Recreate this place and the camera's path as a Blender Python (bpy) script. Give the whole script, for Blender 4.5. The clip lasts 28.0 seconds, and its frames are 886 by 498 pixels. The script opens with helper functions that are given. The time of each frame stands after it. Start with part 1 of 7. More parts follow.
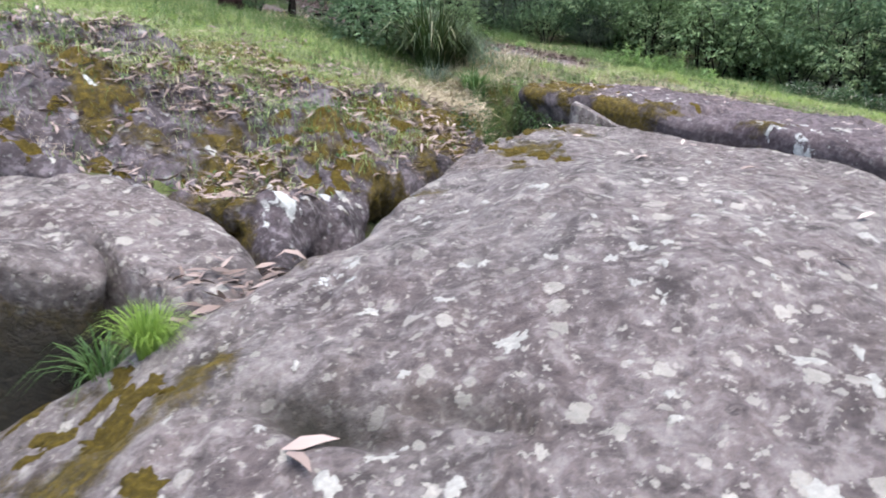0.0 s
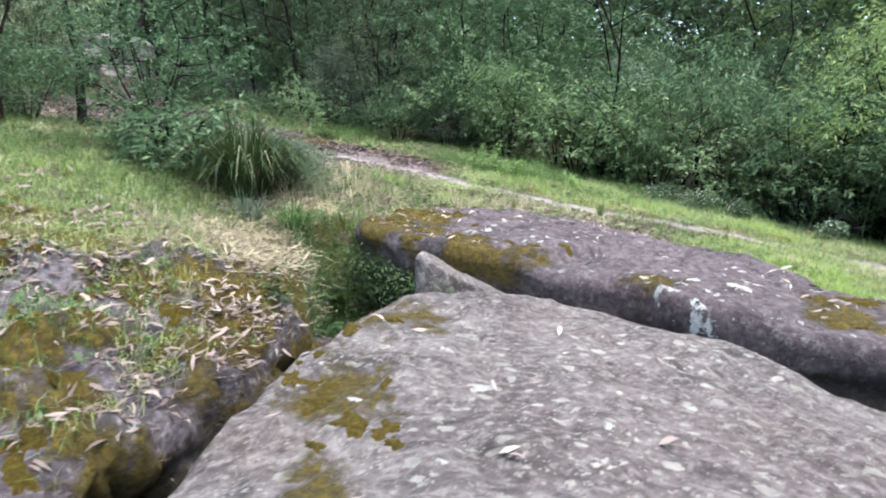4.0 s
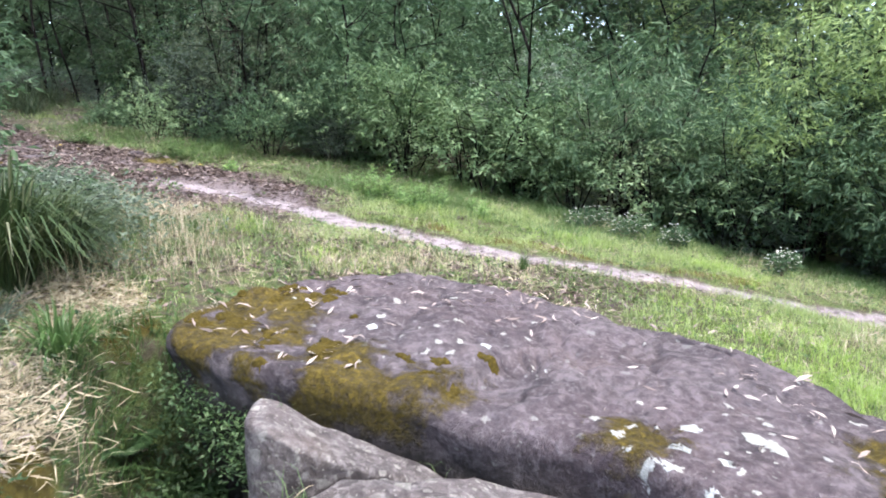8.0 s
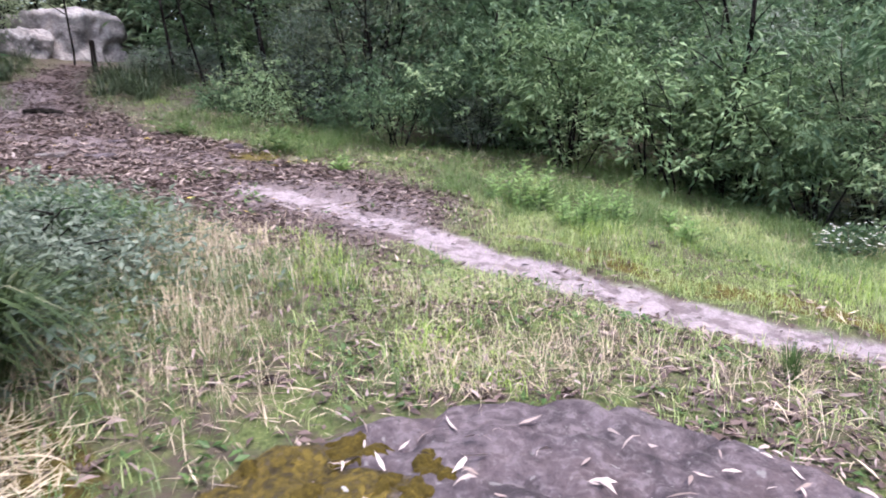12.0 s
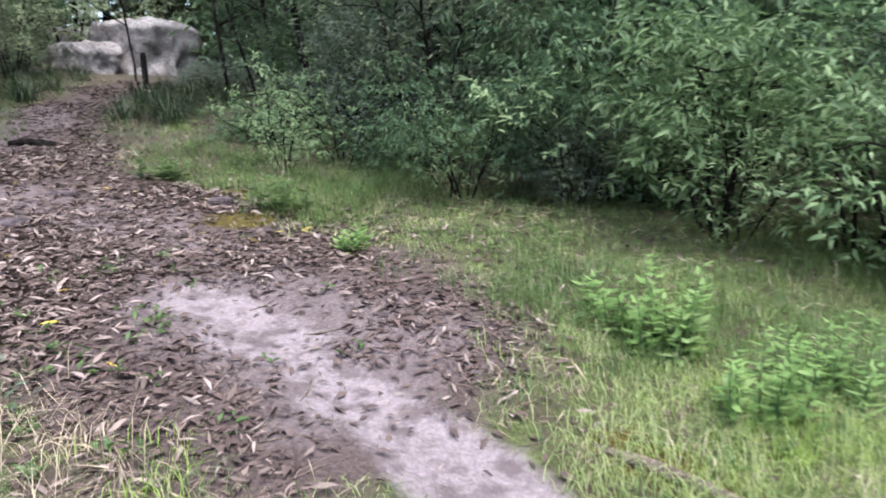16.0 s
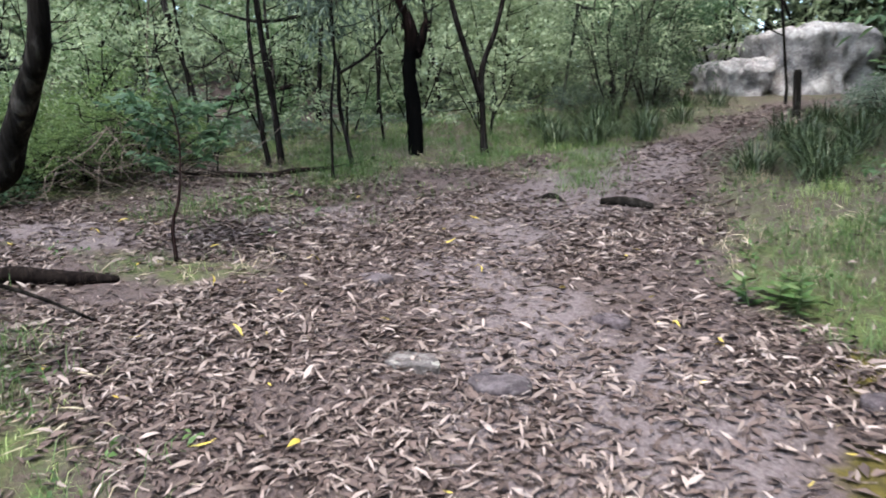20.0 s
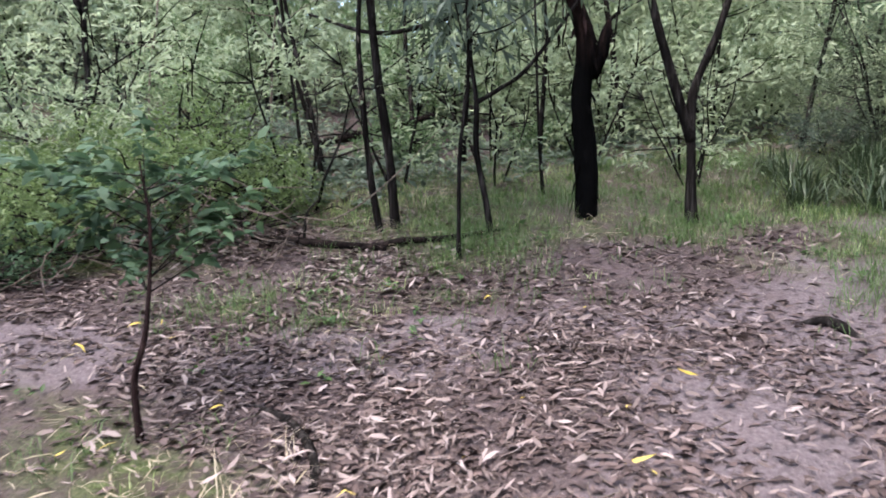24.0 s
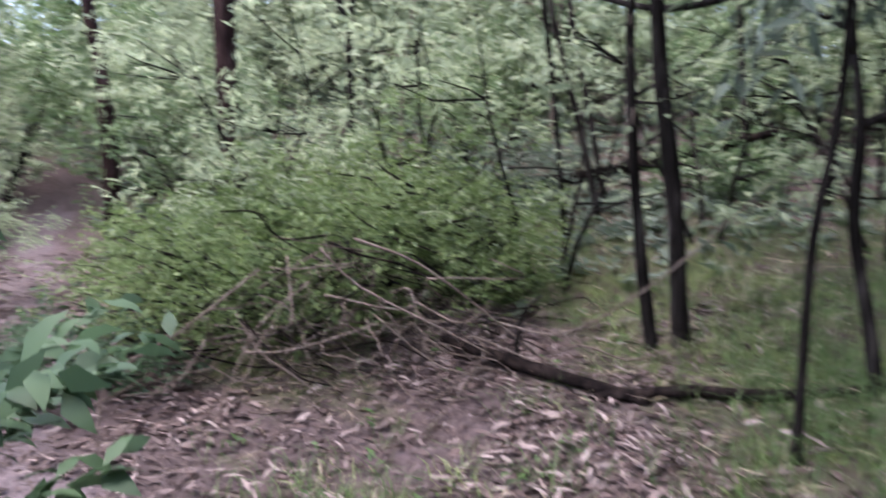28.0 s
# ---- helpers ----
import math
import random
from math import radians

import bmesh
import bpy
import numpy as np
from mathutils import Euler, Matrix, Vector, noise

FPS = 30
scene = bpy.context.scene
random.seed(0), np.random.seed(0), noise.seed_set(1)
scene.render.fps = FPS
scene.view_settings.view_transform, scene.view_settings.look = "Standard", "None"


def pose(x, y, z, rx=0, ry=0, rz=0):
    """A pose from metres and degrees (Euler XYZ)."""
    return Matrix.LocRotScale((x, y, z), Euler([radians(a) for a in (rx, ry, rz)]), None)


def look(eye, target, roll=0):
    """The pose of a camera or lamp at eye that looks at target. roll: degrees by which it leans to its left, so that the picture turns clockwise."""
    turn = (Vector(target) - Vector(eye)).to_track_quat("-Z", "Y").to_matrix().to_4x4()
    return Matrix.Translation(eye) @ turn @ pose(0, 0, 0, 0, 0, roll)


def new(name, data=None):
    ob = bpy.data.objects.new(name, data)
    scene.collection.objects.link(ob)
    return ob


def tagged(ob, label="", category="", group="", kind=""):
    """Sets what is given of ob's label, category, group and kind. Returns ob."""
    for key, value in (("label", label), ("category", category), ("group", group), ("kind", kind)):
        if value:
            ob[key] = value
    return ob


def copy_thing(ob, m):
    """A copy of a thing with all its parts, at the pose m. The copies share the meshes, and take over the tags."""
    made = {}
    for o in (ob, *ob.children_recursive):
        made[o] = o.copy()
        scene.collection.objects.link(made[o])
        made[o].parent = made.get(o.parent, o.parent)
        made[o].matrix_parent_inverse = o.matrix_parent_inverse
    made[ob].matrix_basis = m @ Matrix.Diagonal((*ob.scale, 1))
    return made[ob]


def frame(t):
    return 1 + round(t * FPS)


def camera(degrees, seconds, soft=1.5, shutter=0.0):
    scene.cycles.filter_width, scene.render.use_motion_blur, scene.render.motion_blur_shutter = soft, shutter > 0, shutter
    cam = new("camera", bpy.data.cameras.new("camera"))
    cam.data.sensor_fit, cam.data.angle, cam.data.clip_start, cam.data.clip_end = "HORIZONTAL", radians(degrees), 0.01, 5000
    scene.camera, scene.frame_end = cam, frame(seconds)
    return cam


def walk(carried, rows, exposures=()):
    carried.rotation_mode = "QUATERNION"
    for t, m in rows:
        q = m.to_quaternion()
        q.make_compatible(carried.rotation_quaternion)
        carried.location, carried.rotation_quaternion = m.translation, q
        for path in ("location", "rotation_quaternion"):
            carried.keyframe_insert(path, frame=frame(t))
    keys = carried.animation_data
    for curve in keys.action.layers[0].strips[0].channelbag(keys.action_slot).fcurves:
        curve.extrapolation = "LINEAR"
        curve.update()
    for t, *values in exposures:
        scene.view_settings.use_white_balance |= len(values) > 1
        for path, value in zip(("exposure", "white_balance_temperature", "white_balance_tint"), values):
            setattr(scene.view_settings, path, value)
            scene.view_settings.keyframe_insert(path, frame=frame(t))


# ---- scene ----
cam = camera(65.6, 28.0, soft=1.85, shutter=0.4)
METRES, EYE, TILT, LEAN, TURN = 19.0, 1.45, -16.0, -1.0, 0.0
ROWS = [
    (0.0, 0.0, 0.0, 0.0, -0.0, 0.0, 0.0),
    (0.5, 0.0068, 0.0083, 0.0038, -1.01, -0.15, -2.05),
    (1.0, 0.0087, 0.0218, 0.0112, 3.92, 1.66, 0.54),
    (1.5, 0.0114, 0.0304, 0.0217, 0.23, 3.88, 2.22),
    (2.0, 0.0166, 0.0425, 0.025, 0.75, 7.91, 1.38),
    (2.5, 0.0196, 0.0518, 0.0363, 6.83, 7.7, -3.81),
    (3.0, 0.0207, 0.0613, 0.0388, 5.67, 5.18, -2.88),
    (3.5, 0.021, 0.0728, 0.0491, -3.46, 5.6, 1.62),
    (4.0, 0.0259, 0.0826, 0.0531, -10.47, 5.27, 3.26),
    (4.5, 0.037, 0.0944, 0.0598, -10.42, 8.06, 1.88),
    (6.5, 0.056, 0.1442, 0.085, -16.09, 3.44, 6.01),
    (7.0, 0.0585, 0.1574, 0.0904, -16.91, 3.88, 5.42),
    (7.5, 0.0592, 0.173, 0.0988, -17.05, 4.9, 5.61),
    (8.0, 0.0633, 0.1849, 0.1014, -18.19, 3.81, 6.14),
    (8.5, 0.075, 0.2022, 0.1062, -16.26, 5.73, 4.74),
    (9.0, 0.0816, 0.2159, 0.1101, -14.08, 5.14, 4.03),
    (9.5, 0.0855, 0.2373, 0.1165, -12.81, 4.86, 3.63),
    (10.0, 0.0886, 0.2521, 0.1215, -11.97, 4.5, 2.38),
    (10.5, 0.0972, 0.2729, 0.1289, -4.67, 6.27, 2.24),
    (11.0, 0.1, 0.2871, 0.1369, -0.79, 3.88, 1.5),
    (11.5, 0.099, 0.3023, 0.1395, -2.7, 3.34, 3.01),
    (13.5, 0.1166, 0.3803, 0.1564, -8.91, 0.49, 4.39),
    (14.0, 0.1229, 0.4002, 0.1691, -0.53, 4.28, 3.9),
    (14.5, 0.1235, 0.4182, 0.1773, 5.94, 7.36, 3.85),
    (15.0, 0.1267, 0.4327, 0.1839, 0.38, 5.64, 6.54),
    (15.5, 0.1341, 0.4521, 0.1885, 1.25, 4.52, 4.24),
    (16.0, 0.1363, 0.4708, 0.1937, 4.68, 3.74, 2.02),
    (16.5, 0.1332, 0.4923, 0.2021, 11.01, 4.71, 0.5),
    (17.0, 0.1306, 0.5126, 0.2075, 22.07, 6.21, -3.38),
    (17.5, 0.1254, 0.5301, 0.214, 32.06, 5.9, -6.24),
    (18.0, 0.1148, 0.5476, 0.2255, 39.22, 5.5, -5.51),
    (18.5, 0.1077, 0.5603, 0.2322, 43.18, 7.44, -6.44),
    (19.0, 0.0991, 0.5766, 0.2409, 45.3, 6.65, -9.51),
    (19.5, 0.087, 0.5915, 0.2461, 51.37, 4.7, -10.03),
    (20.0, 0.0721, 0.6056, 0.2535, 53.85, 1.06, -9.27),
    (20.5, 0.0633, 0.6198, 0.2599, 61.88, 2.01, -12.2),
    (21.0, 0.0538, 0.6298, 0.2659, 69.96, -1.1, -14.08),
    (21.5, 0.0362, 0.6393, 0.2715, 71.61, -3.2, -11.74),
    (23.5, -0.0316, 0.6698, 0.2904, 73.75, -0.97, -10.83),
    (24.0, -0.0481, 0.6806, 0.2943, 68.25, 0.04, -12.09),
    (24.5, -0.0635, 0.6885, 0.3012, 72.58, -0.32, -13.68),
    (25.0, -0.0819, 0.6936, 0.304, 75.87, -2.96, -14.88),
    (25.5, -0.0956, 0.6972, 0.31, 75.27, -3.49, -13.61),
    (26.0, -0.109, 0.7056, 0.3138, 80.02, -1.62, -13.78),
    (26.5, -0.1213, 0.7122, 0.3202, 84.4, -3.41, -16.05),
    (27.0, -0.1389, 0.7176, 0.3225, 84.38, -5.24, -15.95),
    (27.5, -0.1547, 0.7216, 0.3261, 83.98, -6.11, -14.24),
    (28.0, -0.1717, 0.7267, 0.3307, 96.56, -6.68, -13.98),
]
EXPOSURES = [(0.0, 2.35, 6500, 11), (2.0, 2.42, 6500, 6), (4.0, 2.54, 6500, 5), (7.0, 2.7, 6500, 8), (9.0, 2.68, 6450, 14), (11.0, 2.63, 6400, 22), (15.0, 2.45, 6450, 15), (18.0, 2.5, 6500, 8), (21.0, 2.65, 6500, 6), (24.0, 2.8, 6500, 17), (26.0, 2.9, 6450, 22), (28.0, 2.88, 6400, 25)]
walk(cam, [(t, pose(0, 0, EYE, TILT, LEAN, TURN) @ pose(METRES * x, METRES * y, METRES * z, 90 + pitch, roll, yaw)) for t, x, y, z, yaw, pitch, roll in ROWS], EXPOSURES)

# ---- light ----
world = bpy.data.worlds.new("overcast_sky")
scene.world = world
world.use_nodes = True
sky = world.node_tree.nodes.new("ShaderNodeTexSky")
sky.sky_type, sky.sun_disc = "NISHITA", False
sky.sun_elevation, sky.sun_rotation = radians(70), radians(150)
sky.air_density, sky.dust_density, sky.ozone_density = 1.0, 2.6, 1.2
world.node_tree.links.new(sky.outputs[0], world.node_tree.nodes["Background"].inputs[0])
world.node_tree.nodes["Background"].inputs[1].default_value = 0.15
sun = new("sun", bpy.data.lights.new("sun", "SUN"))
sun.data.energy, sun.data.angle, sun.data.color = 1.4, radians(50), (1.0, 0.985, 0.96)
sun.matrix_world = look((0, 0, 0), (-math.sin(radians(150)) * math.cos(radians(70)), -math.cos(radians(150)) * math.cos(radians(70)), -math.sin(radians(70))))


# ---- numbers: noise, curves, meshes ----
rng = np.random.default_rng(7)


def lattice(i, j, k, seed):
    h = (i * 374761393 + j * 668265263 + k * 2147483647 + seed * 974634777) & 0xFFFFFFFF
    h = ((h ^ (h >> 13)) * 1274126177) & 0xFFFFFFFF
    return ((h ^ (h >> 16)) & 0xFFFF) / 65535.0


def vnoise(x, y, z=0.0, seed=1):
    """Smooth value noise, -1 to 1, of numpy arrays."""
    x, y, z = np.broadcast_arrays(np.asarray(x, float), np.asarray(y, float), np.asarray(z, float))
    i, j, k = (np.floor(a).astype(np.int64) for a in (x, y, z))
    u, v, w = x - i, y - j, z - k
    u, v, w = (a * a * (3 - 2 * a) for a in (u, v, w))
    total = 0.0
    for a in (0, 1):
        for b in (0, 1):
            for c in (0, 1):
                total = total + lattice(i + a, j + b, k + c, seed) * (u if a else 1 - u) * (v if b else 1 - v) * (w if c else 1 - w)
    return 2 * total - 1


def fbm(x, y, z=0.0, scale=1.0, octaves=3, seed=1):
    total, amp, size = 0.0, 1.0, 1.0 / scale
    for o in range(octaves):
        total = total + amp * vnoise(np.asarray(x) * size, np.asarray(y) * size, np.asarray(z) * size, seed + o)
        amp, size = amp * 0.5, size * 2.03
    return total


def step(a, b, x):
    s = np.clip((np.asarray(x, float) - a) / (b - a), 0, 1)
    return s * s * (3 - 2 * s)


def line_distance(x, y, line):
    """Distance of points to an open line of (x, y)."""
    best = np.full(np.shape(x), 1e9)
    for (ax, ay), (bx, by) in zip(line, line[1:]):
        dx, dy = bx - ax, by - ay
        s = np.clip(((x - ax) * dx + (y - ay) * dy) / (dx * dx + dy * dy), 0, 1)
        best = np.minimum(best, np.hypot(x - ax - s * dx, y - ay - s * dy))
    return best


def smooth_line(points, n=8, closed=False):
    p = np.array(points, float)
    if closed:
        q = np.vstack([p[-1], p, p[0], p[1]])
    else:
        q = np.vstack([2 * p[0] - p[1], p, 2 * p[-1] - p[-2]])
    out = []
    for a, b, c, d in zip(q, q[1:], q[2:], q[3:]):
        for s in np.arange(n) / n:
            out.append(0.5 * (2 * b + (c - a) * s + (2 * a - 5 * b + 4 * c - d) * s * s + (3 * b - a - 3 * c + d) * s ** 3))
    if not closed:
        out.append(p[-1])
    return np.array(out)


def mesh_of(name, v, faces, smooth=True):
    """A mesh from an array of vertices and one or more arrays of faces."""
    faces = faces if isinstance(faces, (list, tuple)) else [faces]
    faces = [f for f in faces if len(f)]
    me = bpy.data.meshes.new(name)
    me.vertices.add(len(v))
    me.vertices.foreach_set("co", np.asarray(v, np.float32).ravel())
    loops = np.concatenate([f.ravel() for f in faces]).astype(np.int32)
    sizes = np.concatenate([np.full(len(f), f.shape[1]) for f in faces])
    me.loops.add(len(loops))
    me.loops.foreach_set("vertex_index", loops)
    me.polygons.add(len(sizes))
    me.polygons.foreach_set("loop_start", np.concatenate([[0], np.cumsum(sizes)[:-1]]).astype(np.int32))
    me.polygons.foreach_set("use_smooth", np.full(len(sizes), smooth))
    me.update(calc_edges=True)
    return me


def join(*pieces):
    """Joins (vertices, faces) pieces with equal face sizes."""
    vs, fs, n = [], [], 0
    for v, f in pieces:
        vs.append(v)
        fs.append(f + n)
        n += len(v)
    return np.vstack(vs), np.vstack(fs)


def part(name, data, material, parent=None, label=""):
    """Links (vertices, faces) or a ready mesh as one mesh object, under a thing or a part."""
    me = data if isinstance(data, bpy.types.Mesh) else mesh_of(name, *data)
    if material and not me.materials:
        me.materials.append(material)
    ob = new(name, me)
    if parent:
        ob.parent = parent
    return tagged(ob, label)


def thing(name, place, label, category, group="", kind="", turn=0.0, size=1.0):
    ob = new(name)
    ob.matrix_basis = pose(*place, 0, 0, turn) @ Matrix.Scale(size, 4)
    return tagged(ob, label, category, group, kind)


def stuff(name, data, material, label, category):
    return tagged(part(name, data, material), label, category, kind="stuff")


def add_mask(me, name, values):
    me.attributes.new(name, "FLOAT", "POINT").data.foreach_set("value", np.asarray(values, np.float32))


def tube(points, radii, sides=8, rough=0.0, seed=1):
    """A closed tube of quads along points; the ends taper shut."""
    p, r = np.array(points, float), np.array(radii, float)
    n = len(p)
    t = np.gradient(p, axis=0)
    t /= np.linalg.norm(t, axis=1)[:, None] + 1e-9
    ref = np.where(np.abs(t[:, 2:3]) > 0.9, [[1.0, 0, 0]], [[0, 0, 1.0]])
    u = np.cross(t, ref)
    for i in range(1, n):
        u[i] = u[i - 1] - t[i] * np.dot(u[i - 1], t[i])
    u /= np.linalg.norm(u, axis=1)[:, None] + 1e-9
    w = np.cross(t, u)
    a = np.arange(sides) * 2 * np.pi / sides
    ring = np.cos(a)[None, :, None] * u[:, None] + np.sin(a)[None, :, None] * w[:, None]
    rad = np.repeat(r[:, None], sides, 1)
    if rough:
        q = p[:, None] + ring * rad[..., None]
        rad = rad * (1 + rough * fbm(q[..., 0], q[..., 1], q[..., 2] * 0.35, 0.12, 2, seed))
    v = (p[:, None] + ring * rad[..., None]).reshape(-1, 3)
    i, j = np.meshgrid(np.arange(n - 1), np.arange(sides), indexing="ij")
    j2 = (j + 1) % sides
    f = np.stack([i * sides + j, i * sides + j2, (i + 1) * sides + j2, (i + 1) * sides + j], -1).reshape(-1, 4)
    caps = []
    for k, at in ((0, p[0]), (n - 1, p[-1])):
        v = np.vstack([v, at + t[k] * r[k] * (0.4 if k else -0.4)])
        c, e = len(v) - 1, k * sides + np.arange(sides)
        e2 = k * sides + (np.arange(sides) + 1) % sides
        caps.append(np.stack([e, e2, np.full(sides, c), np.full(sides, c)], -1) if k else np.stack([e2, e, np.full(sides, c), np.full(sides, c)], -1))
    quads = np.vstack([f] + [c[:, [0, 1, 2, 2]] for c in caps])
    return v, quads


def tube_mesh(name, *tubes):
    v, f = join(*tubes)
    tri = f[:, 2] == f[:, 3]
    return mesh_of(name, v, [f[~tri], f[tri][:, :3]])


def frame_of(yaw, pitch, roll):
    """Unit vectors along, across and up of leaves that point along yaw, raised by pitch."""
    cy, sy, cp, sp, cr, sr = np.cos(yaw), np.sin(yaw), np.cos(pitch), np.sin(pitch), np.cos(roll), np.sin(roll)
    d = np.stack([cy * cp, sy * cp, sp], -1)
    a = np.stack([-sy, cy, 0 * cy], -1)
    u = np.cross(d, a)
    return d, a * cr[:, None] + u * sr[:, None], u * cr[:, None] - a * sr[:, None]


def lance_leaves(pos, yaw, pitch, roll, length, width, curl=0.15):
    """Lance-shaped leaves, bent along and folded a little, four triangles each."""
    n = len(pos)
    d, a, u = frame_of(yaw, pitch, roll)
    curl = np.broadcast_to(curl, n)
    L, W = (np.broadcast_to(b, n)[:, None] for b in (length, width))
    c = curl[:, None]
    v = np.stack([pos, pos + d * L * 0.35 + a * W * 0.5 + u * L * c * 0.8, pos + d * L * 0.35 - a * W * 0.5 + u * L * c * 0.8,
                  pos + d * L * 0.72 + a * (W * 0.3 + L * c * 0.12) + u * L * c, pos + d * L * 0.72 - a * (W * 0.3 - L * c * 0.12) + u * L * c,
                  pos + d * L + a * L * c * 0.25 + u * L * c * 0.3], 1).reshape(-1, 3)
    k = np.arange(n)[:, None, None] * 6
    return v, (k + np.array([[0, 2, 1], [1, 2, 4], [1, 4, 3], [3, 4, 5]])).reshape(-1, 3)


def fold_leaves(pos, yaw, pitch, roll, length, width, fold=0.2):
    """Small leaves folded along the midrib, two triangles each."""
    n = len(pos)
    d, a, u = frame_of(yaw, pitch, roll)
    L, W = (np.broadcast_to(b, n)[:, None] for b in (length, width))
    v = np.stack([pos, pos + d * L * 0.45 + a * W * 0.5 + u * W * fold, pos + d * L - u * L * 0.08, pos + d * L * 0.45 - a * W * 0.5 + u * W * fold], 1).reshape(-1, 3)
    k = np.arange(n)[:, None, None] * 4
    return v, (k + np.array([[0, 2, 1], [0, 3, 2]])).reshape(-1, 3)


def blades(pos, yaw, height, width, bend):
    """Grass blades that arch over, three triangles each."""
    n = len(pos)
    h, w, b = (np.broadcast_to(q, n)[:, None] for q in (height, width, bend))
    d = np.stack([np.cos(yaw), np.sin(yaw), 0 * yaw], -1)
    a = np.stack([-np.sin(yaw), np.cos(yaw), 0 * yaw], -1)
    z = np.array([[0, 0, 1.0]])
    rows = []
    for s, k in ((0.0, 1.0), (0.55, 0.8)):
        c = pos + d * h * b * s * s + z * h * s * (1 - 0.35 * b * s * s)
        rows += [c + a * w * k * 0.5, c - a * w * k * 0.5]
    rows.append(pos + d * h * b + z * h * (1 - 0.5 * b))
    v = np.stack(rows, 1).reshape(-1, 3)
    k = np.arange(n)[:, None, None] * 5
    return v, (k + np.array([[0, 1, 3], [0, 3, 2], [2, 3, 4]])).reshape(-1, 3)


def straps(pos, yaw, height, width, bend):
    """Long strap leaves that rise and arch over, nine triangles each."""
    n = len(pos)
    h, w, b = (np.broadcast_to(q, n)[:, None] for q in (height, width, bend))
    d = np.stack([np.cos(yaw), np.sin(yaw), 0 * yaw], -1)
    a = np.stack([-np.sin(yaw), np.cos(yaw), 0 * yaw], -1)
    z = np.array([[0, 0, 1.0]])
    rows = []
    for s, k in ((0.0, 0.8), (0.3, 1.0), (0.55, 0.95), (0.78, 0.75)):
        c = pos + d * h * b * s ** 1.7 + z * h * (s - 0.55 * b * s ** 3)
        rows += [c + a * w * k * 0.5, c - a * w * k * 0.5]
    rows.append(pos + d * h * b * 1.05 + z * h * (1 - 0.78 * b))
    v = np.stack(rows, 1).reshape(-1, 3)
    k = np.arange(n)[:, None, None] * 9
    f = [[i, i + 1, i + 3] for i in (0, 2, 4)] + [[i, i + 3, i + 2] for i in (0, 2, 4)] + [[6, 7, 8]]
    return v, (k + np.array(f)).reshape(-1, 3)


# ---- materials ----
def links(nt, kind, **values):
    node = nt.nodes.new(kind)
    for key, value in values.items():
        socket = node.inputs[int(key[1:])] if key[0] == "i" and key[1:].isdigit() else node.inputs[key.replace("_", " ")]
        if isinstance(value, bpy.types.NodeSocket):
            nt.links.new(value, socket)
        else:
            socket.default_value = value
    return node


def ramp(nt, fac, *stops):
    node = nt.nodes.new("ShaderNodeValToRGB")
    nt.links.new(fac, node.inputs[0])
    while len(node.color_ramp.elements) < len(stops):
        node.color_ramp.elements.new(0.5)
    for e, (at, c) in zip(node.color_ramp.elements, stops):
        e.position, e.color = at, (*c, 1) if len(c) == 3 else c
    return node.outputs[0]


def noise_of(nt, where, scale, detail=4.0, rough=0.55, warp=0.0):
    return links(nt, "ShaderNodeTexNoise", Vector=where, Scale=scale, Detail=detail, Roughness=rough, Distortion=warp).outputs[0]


def spots(nt, where, scale, grow):
    """Round patches of uneven size: 1 inside."""
    v = nt.nodes.new("ShaderNodeTexVoronoi")
    nt.links.new(where, v.inputs["Vector"])
    v.inputs["Scale"].default_value = scale
    size = links(nt, "ShaderNodeMath", i0=ramp(nt, v.outputs["Color"], (0.34, (0, 0, 0)), (0.85, (1, 1, 1))), i1=grow)
    size.operation = "MULTIPLY"
    diff = links(nt, "ShaderNodeMath", i0=size.outputs[0], i1=v.outputs["Distance"])
    diff.operation = "SUBTRACT"
    return ramp(nt, diff.outputs[0], (0.0, (0, 0, 0)), (0.035, (1, 1, 1)))


def mixed(nt, fac, a, b):
    node = nt.nodes.new("ShaderNodeMix")
    node.data_type = "RGBA"
    for socket, value in ((node.inputs[0], fac), (node.inputs[6], a), (node.inputs[7], b)):
        if isinstance(value, bpy.types.NodeSocket):
            nt.links.new(value, socket)
        else:
            socket.default_value = value if not isinstance(value, tuple) else (*value[:3], 1)
    return node.outputs[2]


def times(nt, a, b):
    node = links(nt, "ShaderNodeMath", i0=a, i1=b)
    node.operation = "MULTIPLY"
    return node.outputs[0]


def material(name):
    m = bpy.data.materials.new(name)
    m.use_nodes = True
    nt = m.node_tree
    return m, nt, nt.nodes["Principled BSDF"]


def finish(nt, bsdf, colour, rough, height=None, depth=0.01, strength=0.5):
    nt.links.new(colour, bsdf.inputs["Base Color"])
    if isinstance(rough, bpy.types.NodeSocket):
        nt.links.new(rough, bsdf.inputs["Roughness"])
    else:
        bsdf.inputs["Roughness"].default_value = rough
    if height is not None:
        b = links(nt, "ShaderNodeBump", Strength=strength, Distance=depth, Height=height)
        nt.links.new(b.outputs[0], bsdf.inputs["Normal"])


def object_place(nt):
    return nt.nodes.new("ShaderNodeNewGeometry").outputs["Position"]


def attribute(nt, name):
    a = nt.nodes.new("ShaderNodeAttribute")
    a.attribute_name = name
    return a.outputs["Fac"]


